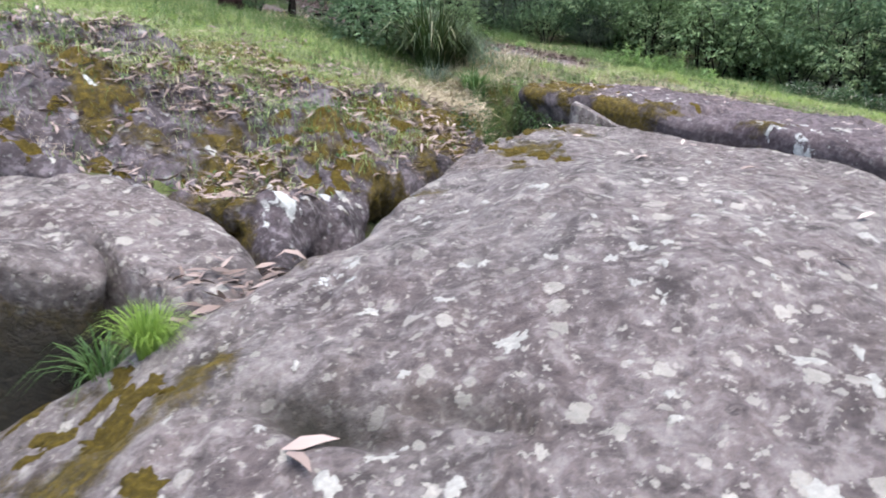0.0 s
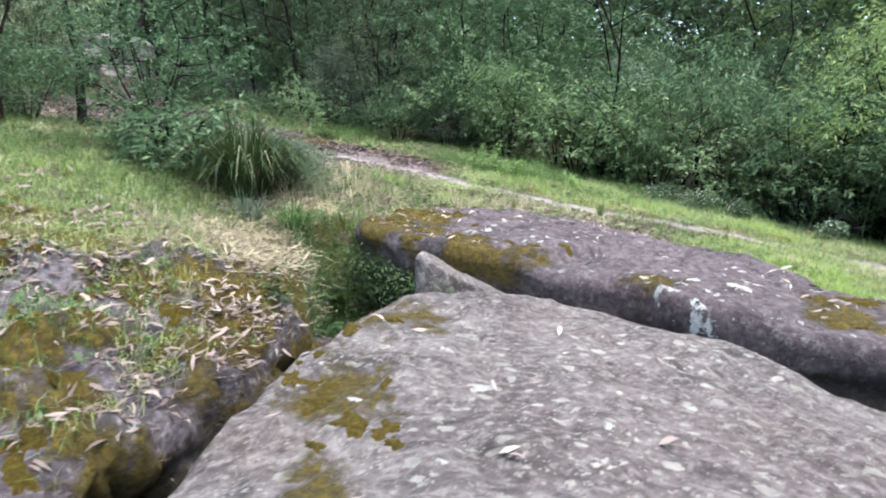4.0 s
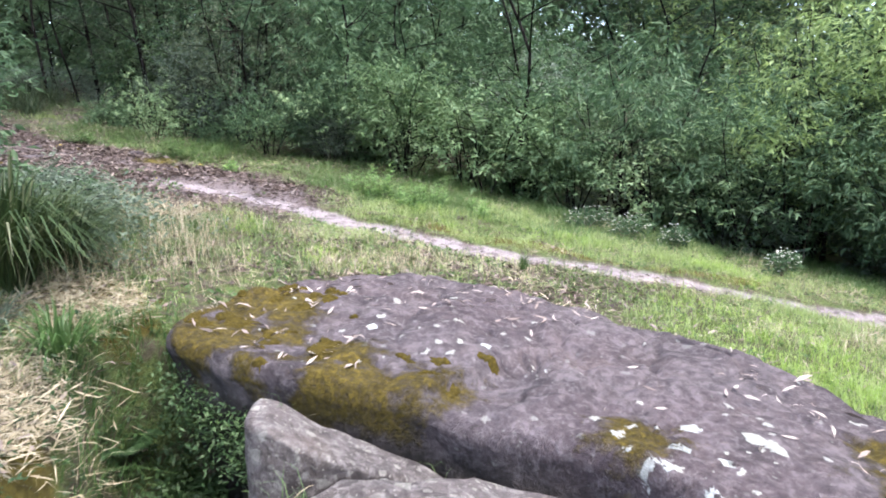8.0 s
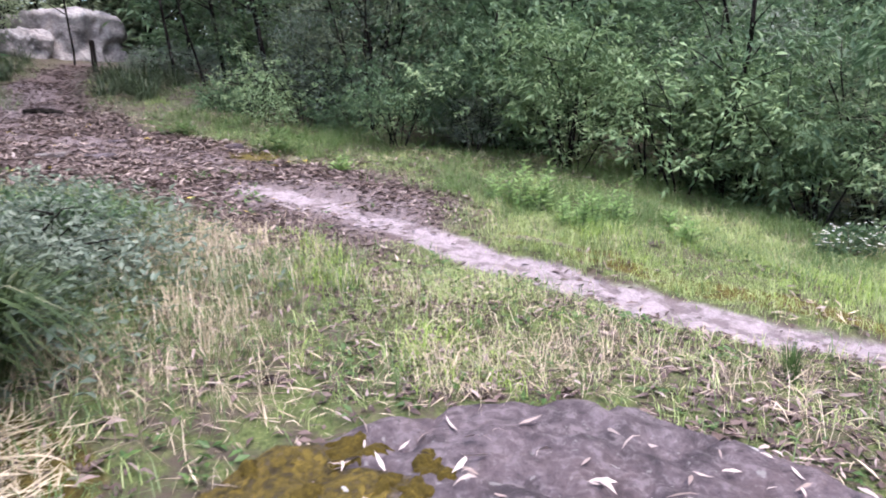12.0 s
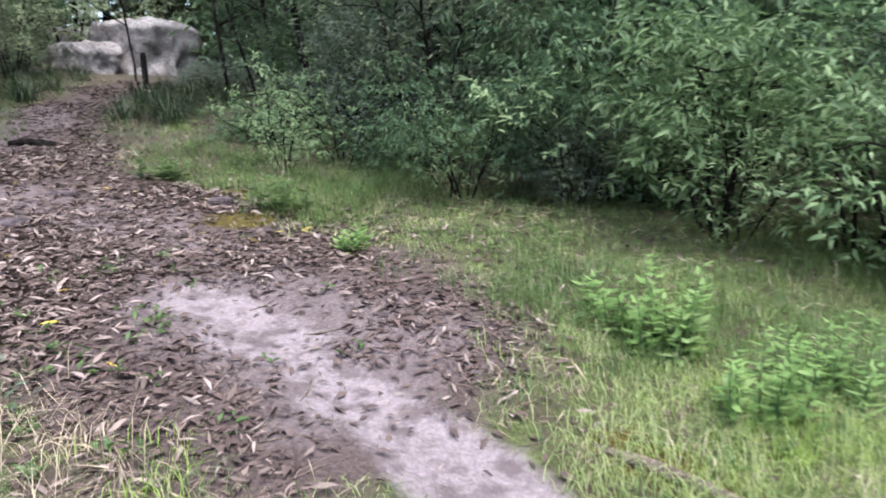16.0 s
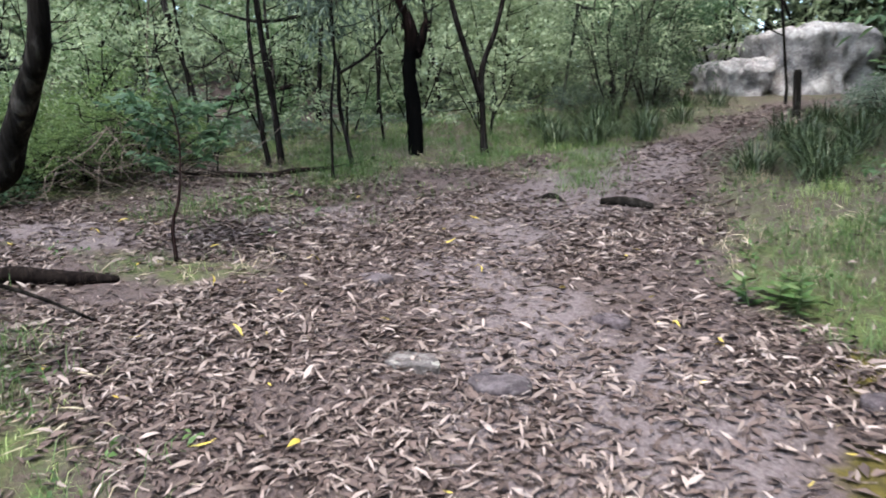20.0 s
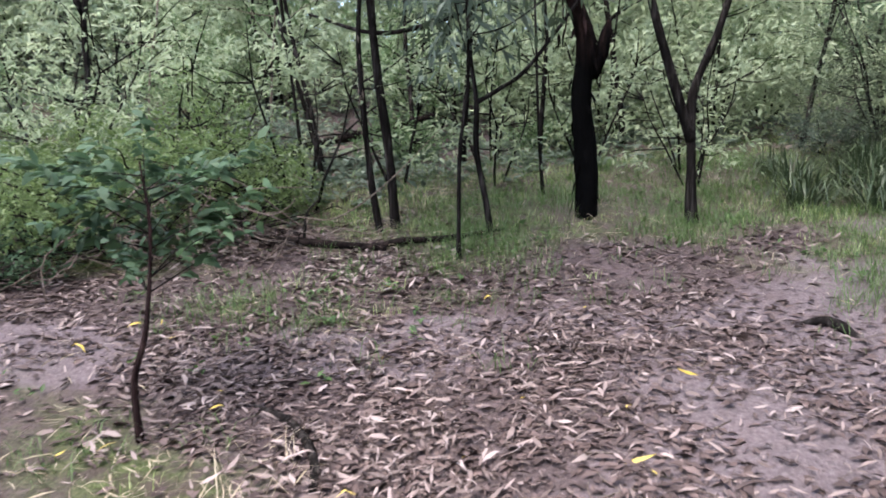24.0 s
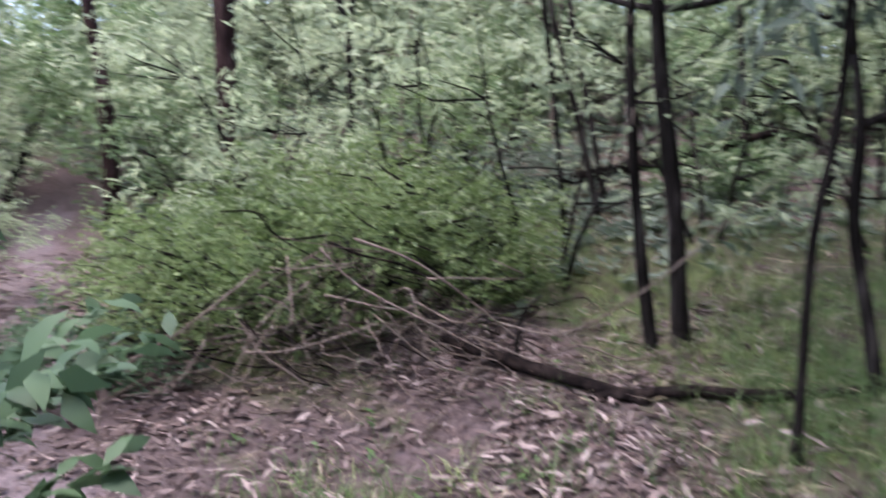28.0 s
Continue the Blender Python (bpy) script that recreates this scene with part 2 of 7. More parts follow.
def rock_material(name, dark, mid, pale, lichen, lichen_size, cover, moss=True, weather=1.3):
    """Weathered sandstone: broad stains, mottling, round crusts of lichen, and masks for moss, damp with painted shade,
    and white crust.
    """
    m, nt, bsdf = material(name)
    at = object_place(nt)
    warp = links(nt, "ShaderNodeVectorMath", i0=at)
    warp.operation = "MULTIPLY_ADD"
    warp.inputs[1].default_value = (0.075, 0.075, 0.075)
    nt.links.new(links(nt, "ShaderNodeTexNoise", Vector=at, Scale=20.0, Detail=5.0, Roughness=0.7).outputs[1], warp.inputs[0])
    nt.links.new(at, warp.inputs[2])
    bent = warp.outputs[0]
    big = noise_of(nt, at, weather, 5.0, 0.6, 0.4)
    mottle = noise_of(nt, at, 15.0, 6.0, 0.68, 0.3)
    fine = noise_of(nt, at, 38.0, 6.0, 0.7)
    c = ramp(nt, big, (0.3, dark), (0.5, mid), (0.72, pale))
    c = mixed(nt, times(nt, ramp(nt, noise_of(nt, at, 0.75, 4.0, 0.6), (0.45, (0, 0, 0)), (0.62, (1, 1, 1))), 0.35), c, (mid[0] * 0.98, mid[1] * 0.84, mid[2] * 0.86))
    c = mixed(nt, times(nt, ramp(nt, noise_of(nt, at, 2.6, 6.0, 0.66, 0.6), (0.5, (0, 0, 0)), (0.64, (1, 1, 1))), 0.75), c, tuple(0.6 * k for k in dark))
    c = mixed(nt, times(nt, ramp(nt, noise_of(nt, at, 2.1, 5.0, 0.6), (0.52, (0, 0, 0)), (0.7, (1, 1, 1))), 0.3), c, (mid[0] * 1.12, mid[1] * 0.95, mid[2] * 0.78))
    c = mixed(nt, times(nt, ramp(nt, mottle, (0.5, (0, 0, 0)), (0.62, (1, 1, 1))), 0.55), c, tuple(1.3 * k for k in pale))
    c = mixed(nt, times(nt, ramp(nt, mottle, (0.36, (1, 1, 1)), (0.47, (0, 0, 0))), 0.55), c, tuple(0.55 * k for k in dark))
    c = mixed(nt, times(nt, ramp(nt, fine, (0.42, (0, 0, 0)), (0.62, (1, 1, 1))), 0.22), c, tuple(0.5 * k for k in dark))
    where = ramp(nt, noise_of(nt, at, 0.9, 3.0), (0.34, (0.15, 0.15, 0.15)), (0.56, (1, 1, 1)))
    tone = ramp(nt, noise_of(nt, at, 5.0, 3.0), (0.35, tuple(0.62 * k for k in lichen)), (0.65, lichen))
    specks = spots(nt, bent, lichen_size * 4.2, cover * 0.95)
    c = mixed(nt, times(nt, specks, 0.5), c, tone)
    small = times(nt, spots(nt, bent, lichen_size * 2.2, cover), where)
    c = mixed(nt, times(nt, small, 0.6), c, tone)
    pits = times(nt, ramp(nt, noise_of(nt, bent, 20.0, 4.0, 0.65), (0.28, (1, 1, 1)), (0.38, (0, 0, 0))), 0.8)
    c = mixed(nt, pits, c, tuple(0.3 * k for k in dark))
    lich = times(nt, spots(nt, bent, lichen_size, cover), where)
    c = mixed(nt, times(nt, lich, ramp(nt, fine, (0.25, (0.4, 0.4, 0.4)), (0.55, (0.85, 0.85, 0.85)))), c, tone)
    height = links(nt, "ShaderNodeMath", i0=fine, i1=times(nt, mottle, 0.7))
    if moss:
        edge = links(nt, "ShaderNodeMath", i0=attribute(nt, "moss"), i1=times(nt, noise_of(nt, at, 7.0, 6.0, 0.75), 1.7))
        mask = ramp(nt, times(nt, edge.outputs[0], 0.5), (0.57, (0, 0, 0)), (0.73, (1, 1, 1)))
        mask = times(nt, mask, ramp(nt, fine, (0.3, (0.55, 0.55, 0.55)), (0.5, (1, 1, 1))))
        moss_c = ramp(nt, noise_of(nt, at, 22.0, 5.0, 0.7), (0.3, (0.02, 0.016, 0.004)), (0.5, (0.058, 0.042, 0.006)), (0.72, (0.125, 0.09, 0.015)))
        c = mixed(nt, mask, c, moss_c)
        lift = times(nt, mask, 1.5)
        h2 = links(nt, "ShaderNodeMath", i0=height.outputs[0], i1=lift)
        # near-black for damp rock and for shade painted into crevices and hollows
        damp_shade = times(nt, attribute(nt, "damp_shade"), ramp(nt, noise_of(nt, at, 5.0, 4.0, 0.6), (0.25, (0.7, 0.7, 0.7)), (0.5, (1, 1, 1))))
        c = mixed(nt, damp_shade, c, (0.018, 0.016, 0.012))
        crust = links(nt, "ShaderNodeMath", i0=attribute(nt, "crust"), i1=times(nt, noise_of(nt, at, 13.0, 5.0, 0.75), 1.7))
        c = mixed(nt, ramp(nt, times(nt, crust.outputs[0], 0.5), (0.64, (0, 0, 0)), (0.68, (1, 1, 1))), c, ramp(nt, fine, (0.3, (0.2, 0.208, 0.205)), (0.6, (0.36, 0.375, 0.365))))
        finish(nt, bsdf, c, 0.9, h2.outputs[0], 0.024, 0.85)
    else:
        finish(nt, bsdf, c, 0.9, height.outputs[0], 0.02, 0.6)
    bsdf.inputs["Specular IOR Level"].default_value = 0.22
    return m


def leaf_material(name, *colours, shine=0.45, through_light=0.3):
    m, nt, bsdf = material(name)
    g = nt.nodes.new("ShaderNodeNewGeometry")
    o = nt.nodes.new("ShaderNodeObjectInfo")
    mix = links(nt, "ShaderNodeMath", i0=times(nt, g.outputs["Random Per Island"], 0.58), i1=times(nt, o.outputs["Random"], 0.42))
    stops = [(0.08 + 0.84 * k / (len(colours) - 1), c) for k, c in enumerate(colours)]
    c = ramp(nt, mix.outputs[0], *stops)
    c = mixed(nt, times(nt, noise_of(nt, object_place(nt), 0.8, 3.0), 0.5), c, tuple(0.55 * k for k in colours[len(colours) // 2]))
    finish(nt, bsdf, c, shine)
    bsdf.inputs["Specular IOR Level"].default_value = 0.28
    t = links(nt, "ShaderNodeBsdfTranslucent", Color=c)
    mixer = links(nt, "ShaderNodeMixShader", Fac=through_light)
    nt.links.new(bsdf.outputs[0], mixer.inputs[1])
    nt.links.new(t.outputs[0], mixer.inputs[2])
    nt.links.new(mixer.outputs[0], nt.nodes["Material Output"].inputs[0])
    return m


def bark_material(name, dark, mid, pale, char=0.0, split=18.0):
    """Bark with long fissures; char blackens the foot of the trunk, up to that height above its base."""
    m, nt, bsdf = material(name)
    at = nt.nodes.new("ShaderNodeTexCoord").outputs["Object"]
    stretch = links(nt, "ShaderNodeMapping", Vector=at)
    stretch.inputs["Scale"].default_value = (1, 1, 0.16)
    ridges = noise_of(nt, stretch.outputs[0], split, 5.0, 0.65, 0.6)
    c = ramp(nt, ridges, (0.34, dark), (0.52, mid), (0.7, pale))
    c = mixed(nt, times(nt, noise_of(nt, at, 2.2, 3.0), 0.6), c, dark)
    if char:
        z = links(nt, "ShaderNodeSeparateXYZ", Vector=at).outputs[2]
        up = links(nt, "ShaderNodeMath", i0=z, i1=times(nt, noise_of(nt, stretch.outputs[0], 9.0, 4.0), 2.4))
        burnt = ramp(nt, times(nt, up.outputs[0], 0.2), (0.2 * char + 0.16, (1, 1, 1)), (0.2 * char + 0.36, (0, 0, 0)))
        c = mixed(nt, burnt, c, (0.002, 0.002, 0.002))
    finish(nt, bsdf, c, 0.97, ridges, 0.03, 1.0)
    bsdf.inputs["Specular IOR Level"].default_value = 0.03
    return m


def ground_material():
    m, nt, bsdf = material("bush_ground")
    at = object_place(nt)
    fine, mid, big = noise_of(nt, at, 45.0, 6.0, 0.7), noise_of(nt, at, 7.0, 5.0, 0.6), noise_of(nt, at, 0.8, 4.0)
    soil = ramp(nt, fine, (0.3, (0.026, 0.018, 0.017)), (0.5, (0.068, 0.05, 0.047)), (0.72, (0.14, 0.11, 0.105)))
    soil = mixed(nt, times(nt, ramp(nt, mid, (0.45, (0, 0, 0)), (0.68, (1, 1, 1))), 0.7), soil, (0.1, 0.075, 0.075))
    sand = ramp(nt, fine, (0.25, (0.14, 0.116, 0.124)), (0.55, (0.245, 0.21, 0.223)), (0.8, (0.35, 0.315, 0.325)))
    sand = mixed(nt, times(nt, ramp(nt, mid, (0.46, (0, 0, 0)), (0.6, (1, 1, 1))), 0.75), sand, (0.085, 0.066, 0.066))
    turf = ramp(nt, fine, (0.28, (0.025, 0.032, 0.011)), (0.5, (0.07, 0.095, 0.03)), (0.75, (0.14, 0.155, 0.065)))
    turf = mixed(nt, ramp(nt, mid, (0.42, (0, 0, 0)), (0.62, (1, 1, 1))), turf, (0.062, 0.05, 0.036))
    mossy = ramp(nt, noise_of(nt, at, 22.0, 5.0, 0.7), (0.3, (0.03, 0.024, 0.007)), (0.55, (0.075, 0.06, 0.012)), (0.75, (0.14, 0.115, 0.03)))
    ragged = times(nt, noise_of(nt, at, 5.0, 6.0, 0.7), 0.9)

    def mask(name, lo, hi):
        e = links(nt, "ShaderNodeMath", i0=attribute(nt, name), i1=ragged)
        return ramp(nt, times(nt, e.outputs[0], 0.5), (0.5 * lo, (0, 0, 0)), (0.5 * hi, (1, 1, 1)))

    c = mixed(nt, mask("litter", 0.5, 1.25), turf, soil)
    trodden = ramp(nt, fine, (0.26, (0.06, 0.046, 0.047)), (0.52, (0.135, 0.109, 0.112)), (0.78, (0.22, 0.188, 0.191)))
    c = mixed(nt, times(nt, mask("worn", 0.62, 1.15), 0.9), c, trodden)
    c = mixed(nt, mask("sand", 0.7, 1.2), c, sand)
    c = mixed(nt, mask("moss", 0.9, 1.1), c, mossy)
    h = links(nt, "ShaderNodeMath", i0=fine, i1=mid)
    finish(nt, bsdf, c, 0.95, h.outputs[0], 0.035, 0.9)
    bsdf.inputs["Specular IOR Level"].default_value = 0.2
    return m


ROCK = rock_material("weathered_sandstone", (0.04, 0.033, 0.033), (0.1, 0.087, 0.086), (0.17, 0.155, 0.151), (0.31, 0.298, 0.268), 9.5, 0.4)
SLAB = rock_material("purple_grey_sandstone", (0.036, 0.029, 0.033), (0.074, 0.06, 0.066), (0.112, 0.096, 0.102), (0.21, 0.206, 0.197), 6.0, 0.22)
LEDGE = rock_material("mossy_dark_sandstone", (0.022, 0.018, 0.02), (0.058, 0.049, 0.054), (0.13, 0.115, 0.127), (0.24, 0.24, 0.235), 7.0, 0.3)
PALE_ROCK = rock_material("pale_sandstone", (0.13, 0.125, 0.127), (0.215, 0.207, 0.21), (0.29, 0.281, 0.285), (0.36, 0.355, 0.35), 3.0, 0.3, moss=False, weather=2.2)
GROUND = ground_material()
LEAF_DARK = leaf_material("dark_shrub_leaf", (0.028, 0.06, 0.03), (0.05, 0.098, 0.049), (0.086, 0.15, 0.073), (0.16, 0.238, 0.122), shine=0.6, through_light=0.42)
LEAF_OLIVE = leaf_material("olive_leaf", (0.04, 0.062, 0.034), (0.066, 0.094, 0.052), (0.1, 0.132, 0.074), (0.16, 0.19, 0.115), shine=0.6, through_light=0.35)
LEAF_BUSH = leaf_material("small_bush_leaf", (0.036, 0.068, 0.02), (0.085, 0.137, 0.044), (0.145, 0.212, 0.078), (0.23, 0.3, 0.145), shine=0.6, through_light=0.5)
LEAF_PALE = leaf_material("pale_grey_green_leaf", (0.165, 0.22, 0.128), (0.24, 0.305, 0.18), (0.305, 0.375, 0.232), (0.385, 0.455, 0.3), shine=0.6, through_light=0.55)
VIVID = leaf_material("vivid_grass", (0.11, 0.19, 0.035), (0.18, 0.29, 0.055), (0.25, 0.38, 0.08), (0.33, 0.44, 0.13), through_light=0.5)
HERB = leaf_material("fresh_herb_leaf", (0.1, 0.19, 0.055), (0.16, 0.28, 0.085), (0.22, 0.35, 0.12), (0.3, 0.42, 0.19), shine=0.6, through_light=0.5)
LEAF_SPRAY = leaf_material("light_wattle_leaf", (0.11, 0.19, 0.095), (0.175, 0.275, 0.135), (0.26, 0.37, 0.185), (0.38, 0.48, 0.28), shine=0.55, through_light=0.5)
LEAF_LIGHT = leaf_material("light_green_leaf", (0.125, 0.195, 0.068), (0.2, 0.29, 0.105), (0.29, 0.39, 0.155), (0.4, 0.49, 0.25), shine=0.55, through_light=0.5)
FERN = leaf_material("dark_fern", (0.014, 0.034, 0.012), (0.026, 0.056, 0.02), (0.044, 0.085, 0.03), (0.08, 0.125, 0.05), shine=0.5, through_light=0.35)
SEDGE = leaf_material("dark_sedge", (0.014, 0.026, 0.012), (0.028, 0.046, 0.02), (0.048, 0.072, 0.032), (0.085, 0.105, 0.055), through_light=0.2)
LEAF_FRESH = leaf_material("fresh_green_leaf", (0.05, 0.095, 0.04), (0.085, 0.15, 0.065), (0.135, 0.205, 0.09), (0.22, 0.29, 0.16), shine=0.55, through_light=0.4)
LEAF_GREY = leaf_material("grey_green_leaf", (0.05, 0.078, 0.055), (0.085, 0.122, 0.088), (0.135, 0.175, 0.13), (0.22, 0.26, 0.2), shine=0.55, through_light=0.4)
LEAF_TUSSOCK = leaf_material("tussock_blade", (0.008, 0.017, 0.005), (0.014, 0.028, 0.009), (0.025, 0.045, 0.014), (0.042, 0.068, 0.023), (0.075, 0.1, 0.04), (0.26, 0.25, 0.17))
GRASS_BRIGHT = leaf_material("bright_grass", (0.1, 0.155, 0.045), (0.17, 0.245, 0.075), (0.245, 0.325, 0.115), (0.35, 0.41, 0.2), through_light=0.45)
# deeper green than the open grass: forest shade is put into the colour
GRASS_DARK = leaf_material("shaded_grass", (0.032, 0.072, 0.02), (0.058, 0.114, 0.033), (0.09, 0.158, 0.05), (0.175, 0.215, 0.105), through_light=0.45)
GRASS_DRY = leaf_material("dry_grass", (0.2, 0.165, 0.1), (0.31, 0.26, 0.175), (0.42, 0.365, 0.265), (0.52, 0.47, 0.36), through_light=0.15)
LITTER = leaf_material("fallen_gum_leaf", (0.05, 0.036, 0.03), (0.092, 0.067, 0.058), (0.15, 0.113, 0.1), (0.222, 0.175, 0.158), (0.305, 0.253, 0.232), (0.4, 0.35, 0.32), shine=0.65, through_light=0.05)
OLD_LITTER = leaf_material("rotting_leaf", (0.03, 0.02, 0.018), (0.06, 0.041, 0.036), (0.105, 0.074, 0.066), (0.16, 0.122, 0.11), shine=0.75, through_light=0.03)
PALE_LITTER = leaf_material("bleached_gum_leaf", (0.07, 0.05, 0.042), (0.14, 0.102, 0.089), (0.225, 0.173, 0.154), (0.315, 0.253, 0.23), (0.42, 0.355, 0.325), shine=0.65, through_light=0.05)
YELLOW_LEAF = leaf_material("yellow_fallen_leaf", (0.42, 0.31, 0.05), (0.5, 0.4, 0.09), shine=0.5, through_light=0.1)
PETAL = leaf_material("white_petal", (0.6, 0.6, 0.55), (0.75, 0.75, 0.7), shine=0.6, through_light=0.3)
BARK = bark_material("grey_brown_bark", (0.004, 0.0035, 0.003), (0.014, 0.012, 0.011), (0.07, 0.062, 0.056))
BARK_BURNT = bark_material("burnt_stringy_bark", (0.006, 0.004, 0.003), (0.026, 0.014, 0.012), (0.085, 0.05, 0.042), char=1.7, split=30.0)
BARK_RED = bark_material("red_brown_bark", (0.008, 0.005, 0.005), (0.03, 0.018, 0.017), (0.08, 0.05, 0.046), split=24.0)
TWIG = bark_material("dry_twig", (0.07, 0.055, 0.045), (0.17, 0.14, 0.115), (0.3, 0.26, 0.22), split=40.0)
ROTTEN = bark_material("rotten_log_wood", (0.004, 0.003, 0.003), (0.013, 0.01, 0.009), (0.042, 0.031, 0.026), split=20.0)


def cushion_material(name, dark, mid, pale, scale, depth):
    m, nt, bsdf = material(name)
    at = object_place(nt)
    n = noise_of(nt, at, scale, 6.0, 0.75)
    c = ramp(nt, n, (0.3, dark), (0.5, mid), (0.7, pale))
    c = mixed(nt, times(nt, noise_of(nt, at, scale * 0.2, 3.0), 0.6), c, mid)
    finish(nt, bsdf, c, 0.95, n, depth, 1.0)
    bsdf.inputs["Specular IOR Level"].default_value = 0.15
    return m


MOSS = cushion_material("ochre_moss", (0.014, 0.011, 0.003), (0.055, 0.04, 0.006), (0.13, 0.094, 0.015), 42.0, 0.03)
LICHEN = cushion_material("pale_lichen", (0.14, 0.138, 0.128), (0.21, 0.208, 0.194), (0.3, 0.3, 0.28), 70.0, 0.006)


# ---- the lie of the land ----
SAND_PATH = [(0.9, 13.3), (1.5, 12.8), (2.25, 12.15), (2.75, 11.6), (3.4, 11.05), (4.4, 10.4), (5.3, 9.85), (6.9, 9.15), (9.0, 8.2), (12.0, 7.2)]
WORN_TRACK = [(-4.1, 17.0), (-4.4, 16.0), (-4.6, 15.0), (-4.95, 14.2), (-5.35, 13.4), (-6.0, 12.5), (-7.0, 11.8), (-8.5, 10.9), (-10.5, 9.6)]
TRODDEN = [(2.0, 12.6), (0.4, 13.9), (-0.9, 14.7), (-2.2, 15.3), (-3.3, 16.4), (-3.8, 18.5), (-4.0, 19.6)]
TRACKS = [([(1.6, 12.9), (0.2, 14.0), (-1.3, 14.9)], 1.15), ([(-1.0, 14.5), (-3.5, 14.7), (-5.5, 13.7), (-7.8, 11.5), (-11.5, 9.0)], 0.62),
          ([(-1.2, 15.2), (-2.6, 17.2), (-3.7, 19.4), (-4.4, 24.0)], 0.62), ([(-1.0, 14.9), (-3.3, 16.2)], 0.95), ([(-0.4, 13.5), (-2.8, 13.4)], 0.85), ([(-7.2, 14.7), (-6.0, 14.9)], 0.45), ([(-3.0, 13.2), (-4.8, 12.6)], 0.6), ([(-5.5, 14.5), (-5.35, 16.6), (-5.0, 18.2)], 0.22),
          ([(-2.0, 14.4), (-3.6, 14.9), (-4.6, 15.6), (-4.2, 17.0)], 0.7), ([(-6.7, 13.0), (-6.15, 14.1), (-6.0, 15.2)], 0.4)]
CREVICE = [(-3.6, 3.4), (-2.0, 3.5), (-0.9, 3.35), (-0.25, 4.3), (0.25, 5.6), (0.8, 6.7), (0.98, 7.4), (1.0, 7.95)]
GULLY = [(2.75, 6.45), (3.0, 6.0), (3.5, 5.2), (4.3, 4.3), (5.5, 2.5)]
LAND = (1.2015, -0.0954, 0.0863, 0.00486, 0.00117, -0.00322, -0.00148, -0.00092, 0.00011, 0.00104)


def land(x, y):
    """The smooth lie of the land: falls to the east, climbs to the north-west."""
    x, y = np.asarray(x, float), np.asarray(y, float)
    u, v = 12 * np.tanh(x / 12), 12 * np.tanh((y - 9) / 12)
    terms = (1, u, v, u * u, u * v, v * v, u ** 3, u * u * v, u * v * v, v ** 3)
    z = sum(c * t for c, t in zip(LAND, terms))
    for cx, cy, h, s in ((-3.1, 10.4, 0.28, 1.7), (0.45, 7.3, -0.2, 1.0), (-2.3, 13.6, 0.1, 1.0), (-3.8, 17.4, -0.12, 1.2), (-3.0, 6.8, 0.12, 1.4)):
        z = z + h * np.exp(-((x - cx) ** 2 + (y - cy) ** 2) / (2 * s * s))
    far = np.hypot(x + 1, y - 10)
    return z + 0.06 * np.clip(far - 30, 0, 60) + 0.26 * np.clip(-x - 10.5, 0, 22) * step(24, 16, y)


def sand(x, y):
    wave = 0.1 * fbm(x, y, 0, 0.5, 2, 31)
    return 1 - step(0.1, 0.38, line_distance(x, y, SAND_PATH) + wave)


def worn(x, y):
    """Bare trodden soil on the tracks."""
    wave = fbm(x, y, 0, 0.6, 3, 33)
    a = 1 - step(0.12, 0.42, line_distance(x, y, WORN_TRACK) + 0.16 * wave)
    b = 0.75 * (1 - step(0.15, 0.85, line_distance(x, y, TRODDEN) + 0.45 * wave))
    return np.clip(np.maximum(a, b), 0, 1)


def litter(x, y):
    m = 0.0
    for line, half in TRACKS:
        m = np.maximum(m, 1 - step(half - 0.25, half + 0.45, line_distance(x, y, line) + 0.25 * fbm(x, y, 0, 0.9, 2, 41)))
    return m


def pit(x, y):
    a = 1 - step(0.3, 0.62, line_distance(x, y, CREVICE))
    b = 1 - step(0.25, 0.6, line_distance(x, y, GULLY))
    c = 0.4 * (1 - step(0.2, 0.55, line_distance(x, y, [(1.2, 7.2), (2.0, 7.05), (2.7, 6.6)])))
    under = 1 - step(1.9, 2.6, np.hypot((x - 1.1) * 1.05, (y - 2.2) * 0.62))
    return np.maximum(np.maximum(a, b), np.maximum(c, under))


def ground_z(x, y):
    z = land(x, y)
    flat = np.maximum(sand(x, y), litter(x, y))
    z = z + (0.045 - 0.025 * flat) * fbm(x, y, 0, 0.7, 3, 3) + 0.012 * fbm(x, y, 0, 0.12, 2, 5) - 0.04 * sand(x, y)
    z = z - 1.0 * pit(x, y)
    for x0, y0, x1, y1, deep_by in ((-3.0, 2.2, -1.6, 2.75, 1.1), (-3.2, 3.3, -1.4, 3.3, 0.9)):
        z = z - deep_by * (1 - step(0.35, 0.8, line_distance(x, y, [(x0, y0), (x1, y1)]))) * (1 - pit(x, y))
    for rock in BURIED:
        dx, dy = x - rock.centre[0], y - rock.centre[1]
        inset = rock.reach(np.arctan2(dy, dx)) - np.hypot(dx, dy)
        z = np.where(inset > 0, np.minimum(z, rock.top(x, y) + 0.1 - 0.3 * step(0.0, 0.45, inset) - rock.drop(inset)), z)
    return z


BURIED = []


